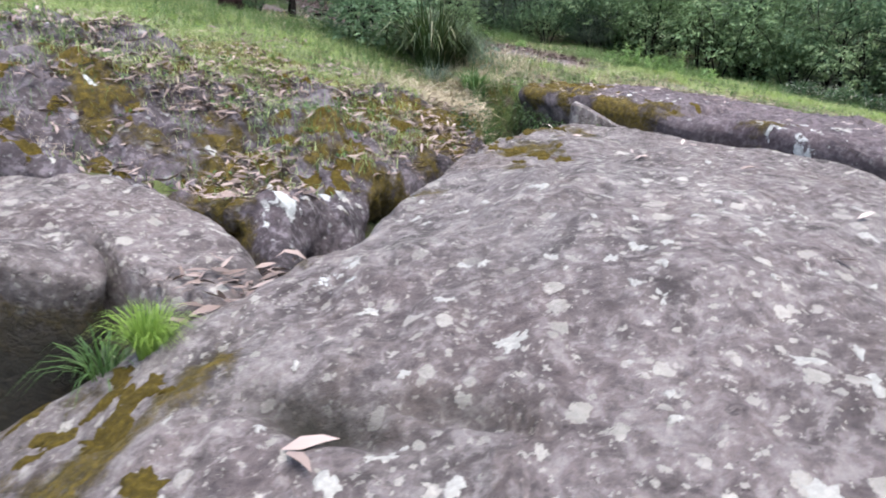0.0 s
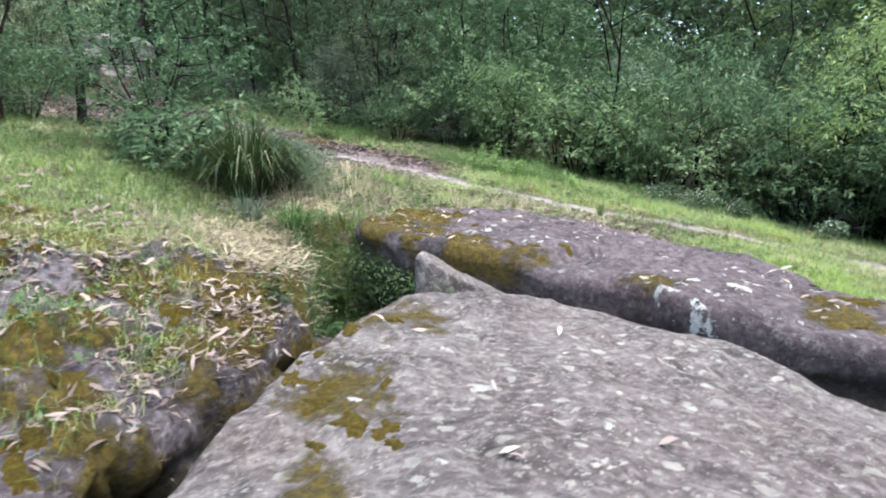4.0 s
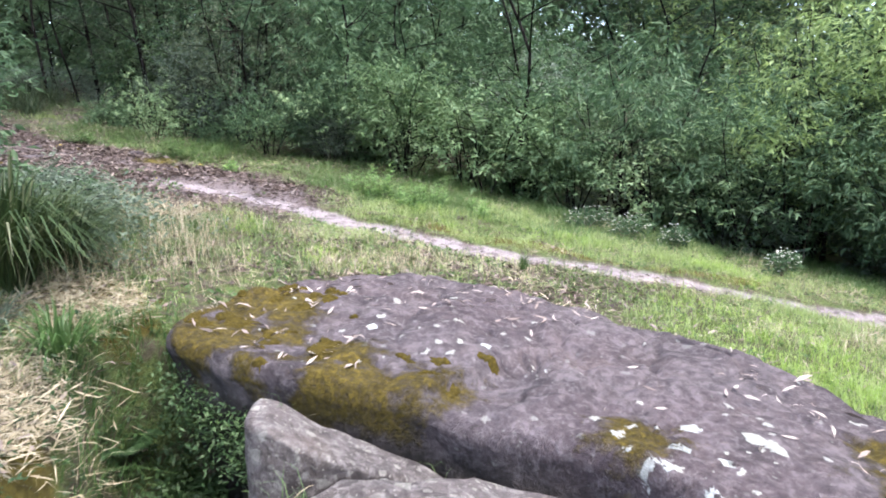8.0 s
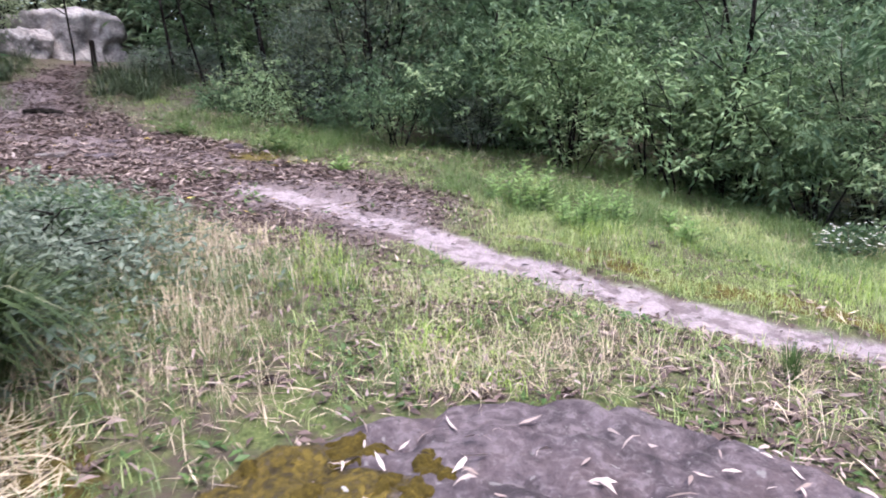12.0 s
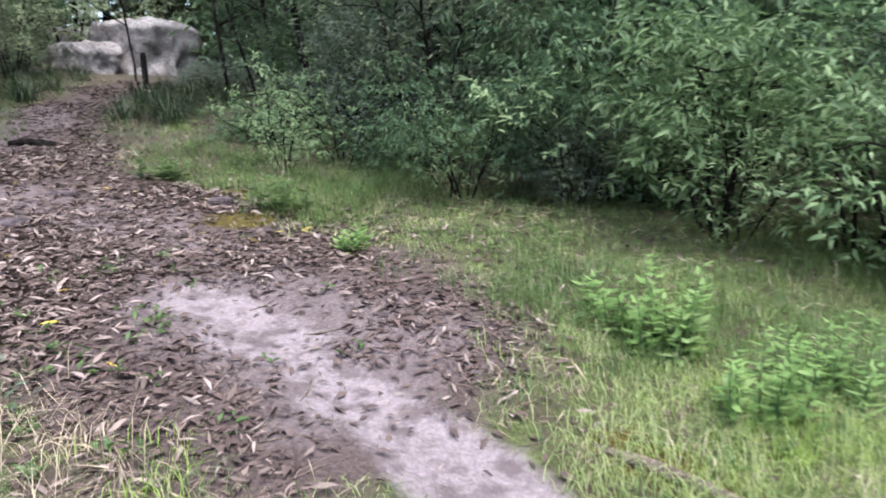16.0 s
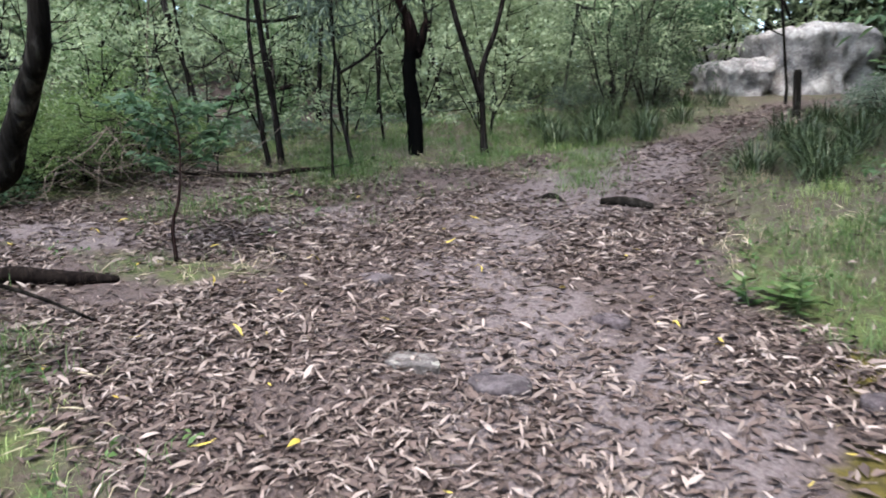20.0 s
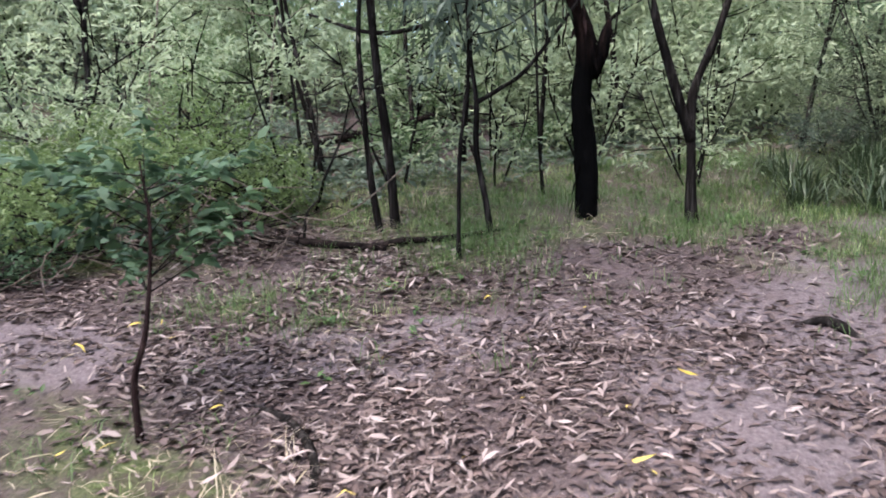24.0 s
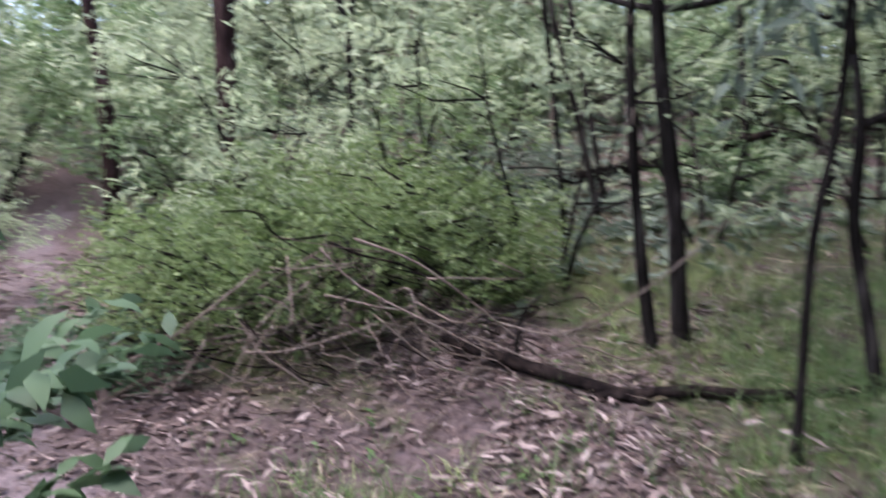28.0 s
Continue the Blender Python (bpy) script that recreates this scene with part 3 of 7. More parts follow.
class Rock:
    """A boulder with an outline in plan, a top, a rounded rim and steep sides."""

    def __init__(self, outline, top, rim, base, rough, seed, centre=None, lip=0.0, cracks=0.0):
        ring = smooth_line(outline, 10, True)
        self.centre = np.array(centre if centre else ring.mean(0))
        d = ring - self.centre
        a, r = np.arctan2(d[:, 1], d[:, 0]), np.hypot(d[:, 0], d[:, 1])
        order = np.argsort(a)
        self.a, self.r = a[order], r[order]
        self.top, self.rim, self.base, self.rough, self.seed, self.lip, self.cracks = top, rim, base, rough, seed, lip, cracks

    def reach(self, a):
        r = np.interp(a, self.a, self.r, period=2 * np.pi)
        return r * (1 + self.rough * 0.5 * fbm(np.cos(a) * r, np.sin(a) * r, 0, 0.45, 3, self.seed + 40))

    def drop(self, inset):
        k = np.clip((self.rim - inset) / self.rim, 0, 1)
        return self.rim * 0.8 * (1 - np.sqrt(np.clip(1 - k * k, 0, 1)))

    def relief(self, x, y):
        bumps = fbm(x, y, 0, 0.9, 4, self.seed) * 0.8 + 0.4 * np.abs(fbm(x, y, 0, 0.3, 4, self.seed + 9)) + 0.22 * fbm(x, y, 0, 0.15, 2, self.seed + 12) + 0.14 * fbm(x, y, 0, 0.07, 2, self.seed + 15)
        return self.rough * bumps - self.cleft(x, y, 0.0)

    def cleft(self, x, y, z):
        """Depth of the narrow joints that run through the rock."""
        if not self.cracks:
            return 0.0
        line = np.abs(vnoise(x * 2.3 + 0.4 * vnoise(x * 6, y * 6, z * 4, self.seed + 51), y * 1.5, z * 1.1, self.seed + 50))
        cross = np.abs(vnoise(x * 1.1, y * 1.3, z * 3.4 + 0.3 * vnoise(x * 5, y * 5, 0, self.seed + 53), self.seed + 52))
        return self.cracks * np.maximum(np.exp(-(line / 0.06) ** 2), 0.8 * np.exp(-(cross / 0.06) ** 2))

    def z(self, x, y):
        """Height of the top, or -9 off the rock."""
        dx, dy = np.asarray(x) - self.centre[0], np.asarray(y) - self.centre[1]
        d, R = np.hypot(dx, dy), self.reach(np.arctan2(dy, dx))
        return np.where(d < R, self.top(x, y) + self.relief(x, y) - self.drop(R - d), -9.0)

    def mesh(self, name, around=200, rings=70, down=16, moss=None, damp_shade=None, crust=None):
        a = np.arange(around) * 2 * np.pi / around
        R = self.reach(a)
        s = np.concatenate([np.linspace(0.004, 1, rings // 2) ** 0.8 * 0.86, 0.86 + 0.14 * np.sin(np.linspace(0.04, 1, rings - rings // 2) * np.pi / 2)])
        x = self.centre[0] + s[:, None] * R * np.cos(a)
        y = self.centre[1] + s[:, None] * R * np.sin(a)
        z = self.top(x, y) + self.relief(x, y) - self.drop((1 - s)[:, None] * R)
        rows = [np.stack([x, y, z], -1)]
        ex, ey, ez = x[-1], y[-1], z[-1]
        for k in np.linspace(0.06, 1, down):
            zz = ez + (self.base - ez) * k
            inward = 1 - self.lip * np.sin(min(1, k * 1.6) * np.pi / 2)
            bulge = 1 + self.rough * (1.6 * fbm(ex, ey, zz, 0.45, 3, self.seed + 20) + 0.7 * fbm(ex * 0.3, ey * 0.3, zz * 3, 0.4, 2, self.seed + 30) + 0.45 * fbm(ex, ey, zz, 0.16, 3, self.seed + 33)) * min(1, 4 * k)
            bulge = bulge - 0.6 * self.cleft(ex, ey, zz)
            rows.append(np.stack([self.centre[0] + (ex - self.centre[0]) * inward * bulge, self.centre[1] + (ey - self.centre[1]) * inward * bulge, zz], -1)[None])
        g = np.vstack(rows)
        n = len(g)
        i, j = np.meshgrid(np.arange(n - 1), np.arange(around), indexing="ij")
        j2 = (j + 1) % around
        f = np.stack([i * around + j, (i + 1) * around + j, (i + 1) * around + j2, i * around + j2], -1).reshape(-1, 4)
        v = g.reshape(-1, 3)
        hub = np.array([[*self.centre, float(g[0, :, 2].mean())]])
        caps = np.stack([np.arange(around), (np.arange(around) + 1) % around, np.full(around, len(v))], -1)
        me = mesh_of(name, np.vstack([v, hub]), [f, caps])
        p = np.vstack([v, hub])
        add_mask(me, "moss", moss(*p.T) if moss else np.zeros(len(p)))
        add_mask(me, "damp_shade", damp_shade(*p.T) if damp_shade else np.zeros(len(p)))
        add_mask(me, "crust", crust(*p.T) if crust else np.zeros(len(p)))
        return me


def main_top(x, y):
    low = 0.21 * np.clip(2.75 - y, 0, None) ** 1.25
    side = np.where(x < 1.0, 0.105, 0.042) * (x - 1.0) ** 2
    dent = 0.1 * np.exp(-((x + 0.36) / 0.24) ** 2 - ((y - 1.78 + 0.6 * (x + 0.36)) / 0.075) ** 2) + 0.055 * np.exp(-((x - 0.1) / 0.28) ** 2 - ((y - 1.68 + 0.4 * (x - 0.1)) / 0.055) ** 2)
    return 0.83 - low - side - 0.05 * np.clip(y - 5, 0, None) - dent


MAIN = Rock([(-2.3, -1.7), (0.5, -2.3), (2.8, -1.6), (4.0, 0.6), (4.1, 2.8), (3.65, 4.4), (3.2, 5.65), (2.7, 6.5), (2.1, 6.85), (1.5, 6.8), (1.0, 6.3), (0.55, 5.6),
             (0.2, 4.9), (-0.05, 4.3), (-0.25, 3.55), (-0.6, 3.0), (-1.0, 2.68), (-1.5, 2.52), (-2.2, 2.4), (-2.9, 1.9), (-3.0, 0.4)], main_top, 0.28, -1.1, 0.06, 11, (0.2, 1.2))
FRONT = Rock([(-0.72, 2.85), (-0.92, 3.3), (-1.35, 3.75), (-2.1, 4.15), (-3.1, 4.2), (-3.7, 3.7), (-2.7, 3.2), (-1.7, 3.05), (-1.15, 2.72)], lambda x, y: 0.66 - 0.1 * (x + 1.9) ** 2 * np.where(x > -1.9, 1.6, 0.4) + 0.1 * (y - 3.4), 0.22, -0.8, 0.06, 23)
NEAR = Rock([(-1.42, 2.72), (-1.62, 2.98), (-2.3, 3.12), (-3.1, 3.1), (-3.5, 2.8), (-2.5, 2.66), (-1.75, 2.6)], lambda x, y: 0.62 - 0.05 * (x + 2.2) ** 2, 0.1, -0.8, 0.08, 29, lip=0.12, cracks=0.03)
def ledge_top(x, y):
    """The ledge climbs westward and has a low shelf across it."""
    shelf = y - np.interp(x, [-4.0, -2.33, -1.8, -1.4, -0.9], [4.6, 4.75, 5.15, 5.7, 6.3]) + 0.1 * fbm(x, y, 0, 0.3, 2, 63)
    hollow = 0.2 * np.exp(-((x + 1.9) ** 2 / 1.5 + (y - 4.15) ** 2 / 0.16))
    return -0.08 - 0.25 * x + 0.13 * y + 0.05 * np.sin(x * 2.1 + y * 1.3) - hollow + 0.13 * (step(-0.05, 0.05, shelf) - 0.45) * step(-0.7, -1.3, x)


def slab_top(x, y):
    """A flat sheet whose upper layer has flaked off south of a crack."""
    s = y - 7.14 - 0.56 * (x - 2.23)
    flake = 0.07 * step(0.025, -0.025, s) * np.exp(-(np.minimum(s, 0) / 0.4) ** 2) * step(2.05, 2.3, x) * step(3.05, 2.8, x)
    return 0.59 - 0.06 * x + 0.067 * y + 0.03 * np.exp(-((x - 2.6) ** 2 + (y - 7.8) ** 2)) - flake


LEDGE_ROCK = Rock([(-1.0, 3.62), (-0.72, 4.05), (-0.45, 4.7), (-0.15, 5.3), (0.12, 5.8), (0.3, 6.35), (0.3, 6.9), (-0.2, 7.1), (-1.2, 6.9), (-2.4, 6.4), (-3.8, 5.9), (-4.5, 4.8), (-3.9, 4.0), (-2.4, 3.95), (-1.5, 3.75)], ledge_top, 0.16, -0.8, 0.15, 37, (-1.6, 5.2), cracks=0.1)
SLAB_ROCK = Rock([(0.95, 8.3), (1.2, 7.8), (1.68, 7.36), (2.22, 7.0), (2.76, 6.48), (3.15, 5.88), (3.6, 5.33), (4.35, 4.8), (5.1, 5.0), (5.0, 5.8), (4.65, 6.6), (4.45, 7.3), (4.05, 8.1), (3.5, 8.85), (2.85, 9.35), (2.2, 9.35), (1.4, 9.0)], slab_top, 0.15, -0.5, 0.055, 43, (2.9, 7.2), lip=0.12, cracks=0.035)
WEDGE = Rock([(1.3, 6.95), (1.38, 7.25), (1.6, 7.22), (2.2, 6.98), (2.15, 6.85), (1.6, 6.78)], lambda x, y: 0.97 - 0.5 * np.clip(x - 1.38, 0, None), 0.05, -0.4, 0.025, 51)
CHIP = Rock([(0.93, 6.55), (1.0, 6.75), (1.15, 6.72), (1.18, 6.5), (1.05, 6.42)], lambda x, y: 0.64 + 0 * x, 0.05, -0.4, 0.03, 53)
ROCKS = (MAIN, FRONT, NEAR, LEDGE_ROCK, SLAB_ROCK, WEDGE)
BURIED += [MAIN, FRONT, NEAR, LEDGE_ROCK, SLAB_ROCK]


def surface_z(x, y):
    z = ground_z(x, y)
    for rock in ROCKS:
        z = np.maximum(z, rock.z(x, y))
    return z


def on_rock(x, y, rocks=ROCKS):
    g = ground_z(x, y)
    best = np.zeros(np.shape(x), bool)
    for rock in rocks:
        best |= rock.z(x, y) > g - 0.005
    return best


def axis(lo, hi, fine, far):
    core = np.arange(lo, hi + fine / 2, fine)
    out, d = [], fine
    reach = 0.0
    while reach < far:
        d *= 1.22
        reach += d
        out.append(reach)
    out = np.array(out)
    return np.concatenate([(lo - out)[::-1], core, hi + out])


def build_ground():
    xs, ys = axis(-9.5, 9.5, 0.085, 420), axis(2.5, 20.5, 0.085, 420)
    x, y = np.meshgrid(xs, ys)
    z = ground_z(x, y)
    v = np.stack([x, y, z], -1).reshape(-1, 3)
    nx, ny = len(xs), len(ys)
    i, j = np.meshgrid(np.arange(ny - 1), np.arange(nx - 1), indexing="ij")
    f = np.stack([i * nx + j, i * nx + j + 1, (i + 1) * nx + j + 1, (i + 1) * nx + j], -1).reshape(-1, 4)
    me = mesh_of("ground", v, f)
    X, Y = v[:, 0], v[:, 1]
    add_mask(me, "sand", sand(X, Y))
    add_mask(me, "worn", worn(X, Y))
    shade_litter = 0.55 * step(-7, -10, X) + 0.5 * step(15.5, 18, Y)
    add_mask(me, "litter", np.maximum(litter(X, Y), shade_litter))
    edge = np.exp(-(line_distance(X, Y, [(3.1, 12.2), (3.9, 11.4), (5.2, 10.5), (7.0, 9.8)]) / 0.22) ** 2) * 0.9
    spots_of_moss = sum(np.exp(-((X - a) ** 2 + (Y - b) ** 2) / (2 * s * s)) for a, b, s in ((0.25, 6.9, 0.3), (0.1, 7.25, 0.2), (0.38, 8.9, 0.25), (-0.4, 7.0, 0.35), (-1.2, 7.1, 0.35), (-2.0, 7.3, 0.4), (-3.3, 7.2, 0.4), (0.5, 8.7, 0.3), (-2.6, 6.6, 0.5), (0.55, 14.9, 0.25), (0.1, 15.6, 0.2)))
    add_mask(me, "moss", np.clip(np.maximum(edge, spots_of_moss), 0, 1))
    me.materials.append(GROUND)
    tagged(new("ground", me), "bush clearing of trodden soil, sand and leaf litter", "ground", kind="structure")


build_ground()


def ragged(x, y, z):
    """Breaks up a patch in all three directions."""
    return np.clip(0.75 + 0.9 * fbm(x, y, z, 0.3, 3, 91), 0.0, 1.2)


def blobs(x, y, *places):
    return np.clip(sum(np.exp(-((x - a) ** 2 + (y - b) ** 2) / (2 * s * s)) for a, b, s in places), 0, 1)


def ledge_moss(x, y, z):
    return ragged(x, y, z) * np.clip(0.36 + 0.65 * fbm(x, y, 0, 0.6, 3, 61) + blobs(x, y, (-1.0, 5.0, 0.45), (-0.2, 5.9, 0.3), (0.1, 6.5, 0.3), (-2.0, 5.3, 0.4), (-2.2, 4.7, 0.3), (-0.6, 6.4, 0.5)) * 0.5 - 0.5 * blobs(x, y, (-0.35, 5.35, 0.22), (-2.7, 4.5, 0.35)), 0, 1)


def rock_thing(name, rock, material_of, label, moss=None, damp_shade=None, crust=None, **detail):
    me = rock.mesh(name, moss=moss, damp_shade=damp_shade, crust=crust, **detail)
    me.materials.append(material_of)
    return tagged(new(name, me), label, "boulder")


# damp and crevice shade put into the colour, darker towards a rock's foot
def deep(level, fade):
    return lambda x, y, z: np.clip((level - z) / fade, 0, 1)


# its mask also paints shade into the two hollows on top
rock_thing("sandstone_boulder", MAIN, ROCK, "large domed grey sandstone boulder speckled with pale lichen", around=360, rings=150,
           moss=lambda x, y, z: ragged(x, y, z) * 0.8 * blobs(x, y, (0.55, 4.1, 0.1), (0.66, 4.5, 0.13), (0.47, 3.85, 0.09), (0.75, 4.85, 0.12), (1.18, 5.78, 0.12), (0.7, 5.2, 0.18), (0.9, 5.75, 0.2), (0.5, 4.75, 0.14), (1.1, 6.2, 0.15), (-1.35, 2.3, 0.15), (-1.1, 1.9, 0.14), (-0.8, 2.1, 0.1), (-1.3, 1.6, 0.12), (-0.6, 2.8, 0.12), (-0.1, 3.6, 0.1)) + 0.3 * step(0.2, -0.1, z), damp_shade=lambda x, y, z: np.maximum(deep(0.1, 0.8)(x, y, z), np.exp(-((x + 0.36) / 0.26) ** 2 - ((y - 1.8 + 0.6 * (x + 0.36)) / 0.09) ** 2) + 0.6 * np.exp(-((x - 0.1) / 0.26) ** 2 - ((y - 1.7 + 0.4 * (x - 0.1)) / 0.05) ** 2)),
           crust=lambda x, y, z: 0.6 * ragged(x + 5, y, z) * blobs(x, y, (-1.1, 2.05, 0.12), (-0.35, 2.6, 0.12), (0.95, 5.75, 0.1)))
rock_thing("sandstone_boulder", FRONT, ROCK, "rounded pale grey sandstone boulder beside the crevice", moss=lambda x, y, z: 0.5 * blobs(x, y, (-2.6, 3.1, 0.3)) + 0.45 * step(0.35, 0.1, z), damp_shade=deep(0.2, 0.6))
rock_thing("sandstone_boulder", NEAR, ROCK, "undercut sandstone boulder, mossy face painted darker for its shade", moss=lambda x, y, z: 0.6 * step(0.5, 0.35, z), damp_shade=deep(0.56, 0.3))
# ledge and slab faces carry painted shade below their rims
rock_thing("mossy_ledge", LEDGE_ROCK, LEDGE, "dark mossy sandstone ledge strewn with dead leaves", around=320, rings=110, down=34, moss=ledge_moss, damp_shade=lambda x, y, z: 0.92 * np.clip((ledge_top(x, y) - 0.2 - z) / 0.3, 0, 1),
           crust=lambda x, y, z: ragged(x, y + 2, z) * blobs(x, y, (-0.87, 3.92, 0.06), (-0.89, 3.8, 0.06), (-0.95, 3.66, 0.03), (-0.83, 4.02, 0.03), (-0.5, 5.1, 0.04), (-2.4, 4.85, 0.05), (-0.75, 4.35, 0.03)) * step(0.28, 0.4, z))
rock_thing("flat_slab", SLAB_ROCK, SLAB, "flat purple-grey sandstone slab with white lichen discs", around=320, rings=110, down=30,
           moss=lambda x, y, z: ragged(x, y, z) * step(-0.5, -0.1, z - 0.59 + 0.06 * x - 0.067 * y) * 0.95 * blobs(x, y, (1.15, 8.2, 0.38), (1.45, 7.85, 0.32), (1.75, 7.65, 0.2), (1.6, 8.75, 0.22), (2.3, 7.2, 0.2), (3.1, 6.5, 0.18), (4.2, 5.95, 0.2), (4.1, 5.6, 0.2), (4.6, 5.4, 0.3), (1.4, 8.5, 0.25), (2.0, 7.2, 0.12), (1.75, 7.4, 0.12)) + 0.25 * step(0.6, 0.3, z), damp_shade=lambda x, y, z: 0.9 * np.clip((slab_top(x, y) - 0.14 - z) / 0.25, 0, 1),
           crust=lambda x, y, z: ragged(x + 3, y, z) * step(-0.3, -0.18, z - slab_top(x, y)) * blobs(x, y, (2.94, 6.25, 0.035), (3.1, 5.98, 0.045), (3.27, 5.83, 0.05), (3.42, 5.6, 0.045), (2.99, 6.12, 0.03), (2.95, 6.38, 0.035), (3.35, 6.46, 0.03), (3.18, 5.9, 0.03), (3.5, 5.72, 0.03), (3.15, 6.3, 0.03), (3.38, 5.78, 0.03), (3.03, 6.2, 0.025), (3.3, 6.15, 0.025), (2.3, 7.7, 0.03), (2.15, 8.1, 0.025), (2.5, 8.2, 0.025), (3.0, 7.3, 0.03), (2.75, 7.6, 0.025)))
rock_thing("wedge_stone", WEDGE, ROCK, "broken wedge of grey sandstone standing between two boulders", around=120, rings=40, damp_shade=deep(0.4, 0.6))
rock_thing("stone_chip", CHIP, ROCK, "small grey stone stuck in the crevice", around=60, rings=24, damp_shade=deep(0.5, 0.5))


def patch(parent, rock, x, y, size, thick, material_of, name, seed):
    """A cushion of moss or crust of lichen with a ragged rim, grown onto a rock."""
    r = np.random.default_rng(seed)
    around, rings = 26, 6
    a = np.arange(around) * 2 * np.pi / around
    R = size * np.clip(1 + 0.6 * fbm(np.cos(a) * 1.3 + seed, np.sin(a) * 1.3, 0, 0.5, 3, seed), 0.35, 2) * (1 + 0.3 * np.cos(2 * (a - r.uniform(0, 3))))
    s = np.linspace(0.02, 1, rings)
    X, Y = x + s[:, None] * R * np.cos(a), y + s[:, None] * R * np.sin(a)
    Z = rock.z(X, Y)
    if Z.max() - Z.min() > 0.12 + 0.5 * size:
        return False
    Z = Z + thick * (1 - s[:, None] ** 4) * (1 + 0.5 * fbm(X, Y, 0, 0.05, 2, seed)) - 0.006 * (s[:, None] > 0.99)
    v = np.stack([X, Y, Z], -1).reshape(-1, 3)
    i, j = np.meshgrid(np.arange(rings - 1), np.arange(around), indexing="ij")
    j2 = (j + 1) % around
    f = np.stack([i * around + j, (i + 1) * around + j, (i + 1) * around + j2, i * around + j2], -1).reshape(-1, 4)
    part(name, mesh_of(name, v, [f, np.arange(around)[None]]), material_of, parent)
    return True


def patches(parent, rock, where, count, size, thick, material_of, name, seed):
    """Patches strewn over the places that where(x, y) favours."""
    r = np.random.default_rng(seed)
    made = 0
    reach = rock.r.max()
    while made < count:
        x, y = rock.centre + r.uniform(-reach, reach, 2)
        if float(rock.z(np.array(x), np.array(y))) > -5 and r.uniform() < where(x, y):
            made += patch(parent, rock, x, y, r.uniform(*size) * r.uniform(0.5, 1), thick, material_of, name, seed * 100 + made)


main_rock, ledge_rock, slab_rock = (next(o for o in scene.objects if o.name == n) for n in ("sandstone_boulder", "mossy_ledge", "flat_slab"))
patches(ledge_rock, LEDGE_ROCK, lambda x, y: float(np.clip(0.15 + blobs(x, y, (-1.0, 5.0, 0.6), (-0.2, 6.0, 0.4), (-2.2, 5.0, 0.6), (-1.5, 6.0, 0.6)), 0, 1)) * (LEDGE_ROCK.z(np.array(x), np.array(y)) > 0.5), 60, (0.05, 0.15), 0.018, MOSS, "moss_cushion", 641)
patches(ledge_rock, LEDGE_ROCK, lambda x, y: float(0.1 + blobs(x, y, (-0.9, 4.15, 0.3), (-0.5, 5.1, 0.3))) * (LEDGE_ROCK.z(np.array(x), np.array(y)) > 0.4), 16, (0.02, 0.06), 0.004, LICHEN, "lichen_patch", 642)
patches(slab_rock, SLAB_ROCK, lambda x, y: float(blobs(x, y, (1.3, 8.25, 0.35), (1.6, 7.85, 0.25), (1.7, 8.9, 0.25), (4.4, 5.8, 0.25), (2.3, 7.3, 0.15))) * (SLAB_ROCK.z(np.array(x), np.array(y)) > 0.55), 40, (0.04, 0.12), 0.016, MOSS, "moss_cushion", 643)
patches(slab_rock, SLAB_ROCK, lambda x, y: float(0.08 + blobs(x, y, (3.3, 6.2, 0.3), (2.4, 8.0, 0.5), (3.6, 6.3, 0.3))) * (SLAB_ROCK.z(np.array(x), np.array(y)) > 0.5), 60, (0.012, 0.04), 0.003, LICHEN, "lichen_patch", 644)
patch(slab_rock, SLAB_ROCK, 3.61, 6.24, 0.085, 0.006, LICHEN, "lichen_patch", 645)
patches(main_rock, MAIN, lambda x, y: float(blobs(x, y, (0.6, 4.3, 0.15), (0.7, 5.2, 0.2), (0.9, 5.75, 0.2), (0.5, 4.75, 0.15), (1.05, 6.2, 0.12), (-1.3, 2.2, 0.2), (-0.9, 2.0, 0.2), (-1.2, 1.7, 0.2))), 34, (0.03, 0.1), 0.012, MOSS, "moss_cushion", 646)
patches(main_rock, MAIN, lambda x, y: float(0.12 + 0.8 * blobs(x, y, (0.8, 1.8, 0.8), (0.3, 2.2, 0.6), (1.6, 2.2, 0.7))) * (y > 0.8) * (x > -1.4), 170, (0.012, 0.045), 0.0025, LICHEN, "lichen_patch", 647)


# ---- shrubs and trees ----
def bend_up(base, lean, height, n=9, wobble=0.06, seed=1):
    """A wavering line that climbs from base."""
    s = np.linspace(0, 1, n)
    w = wobble * height
    x = base[0] + lean[0] * height * s + w * fbm(s * 3.1, seed * 7.3, 0, 1, 2, seed) * s
    y = base[1] + lean[1] * height * s + w * fbm(s * 3.1, seed * 3.7, 5, 1, 2, seed + 1) * s
    return np.stack([x, y, base[2] + height * s], -1)


def twig_leaves(r, ends, dirs, per, spread, length, width, droop, lance=False):
    """Sprays of leaves along short twigs that start at ends and run along dirs."""
    n = len(ends)
    k = np.repeat(np.arange(n), per)
    s = np.tile((np.arange(per) + 0.6) / per, n) + r.normal(0, 0.08, n * per)
    pos = ends[k] + dirs[k] * (spread * s)[:, None] + r.normal(0, spread * 0.08, (n * per, 3))
    yaw = np.arctan2(dirs[k, 1], dirs[k, 0]) + np.where(np.arange(n * per) % 2, 1, -1) * r.uniform(0.3, 1.25, n * per)
    pitch = r.normal(-droop, 0.4, n * per)
    L = length * r.uniform(0.6, 1.25, n * per)
    made = lance_leaves if lance else fold_leaves
    return made(pos, yaw, pitch, r.normal(0, 0.7, n * per), L, width * L / length)


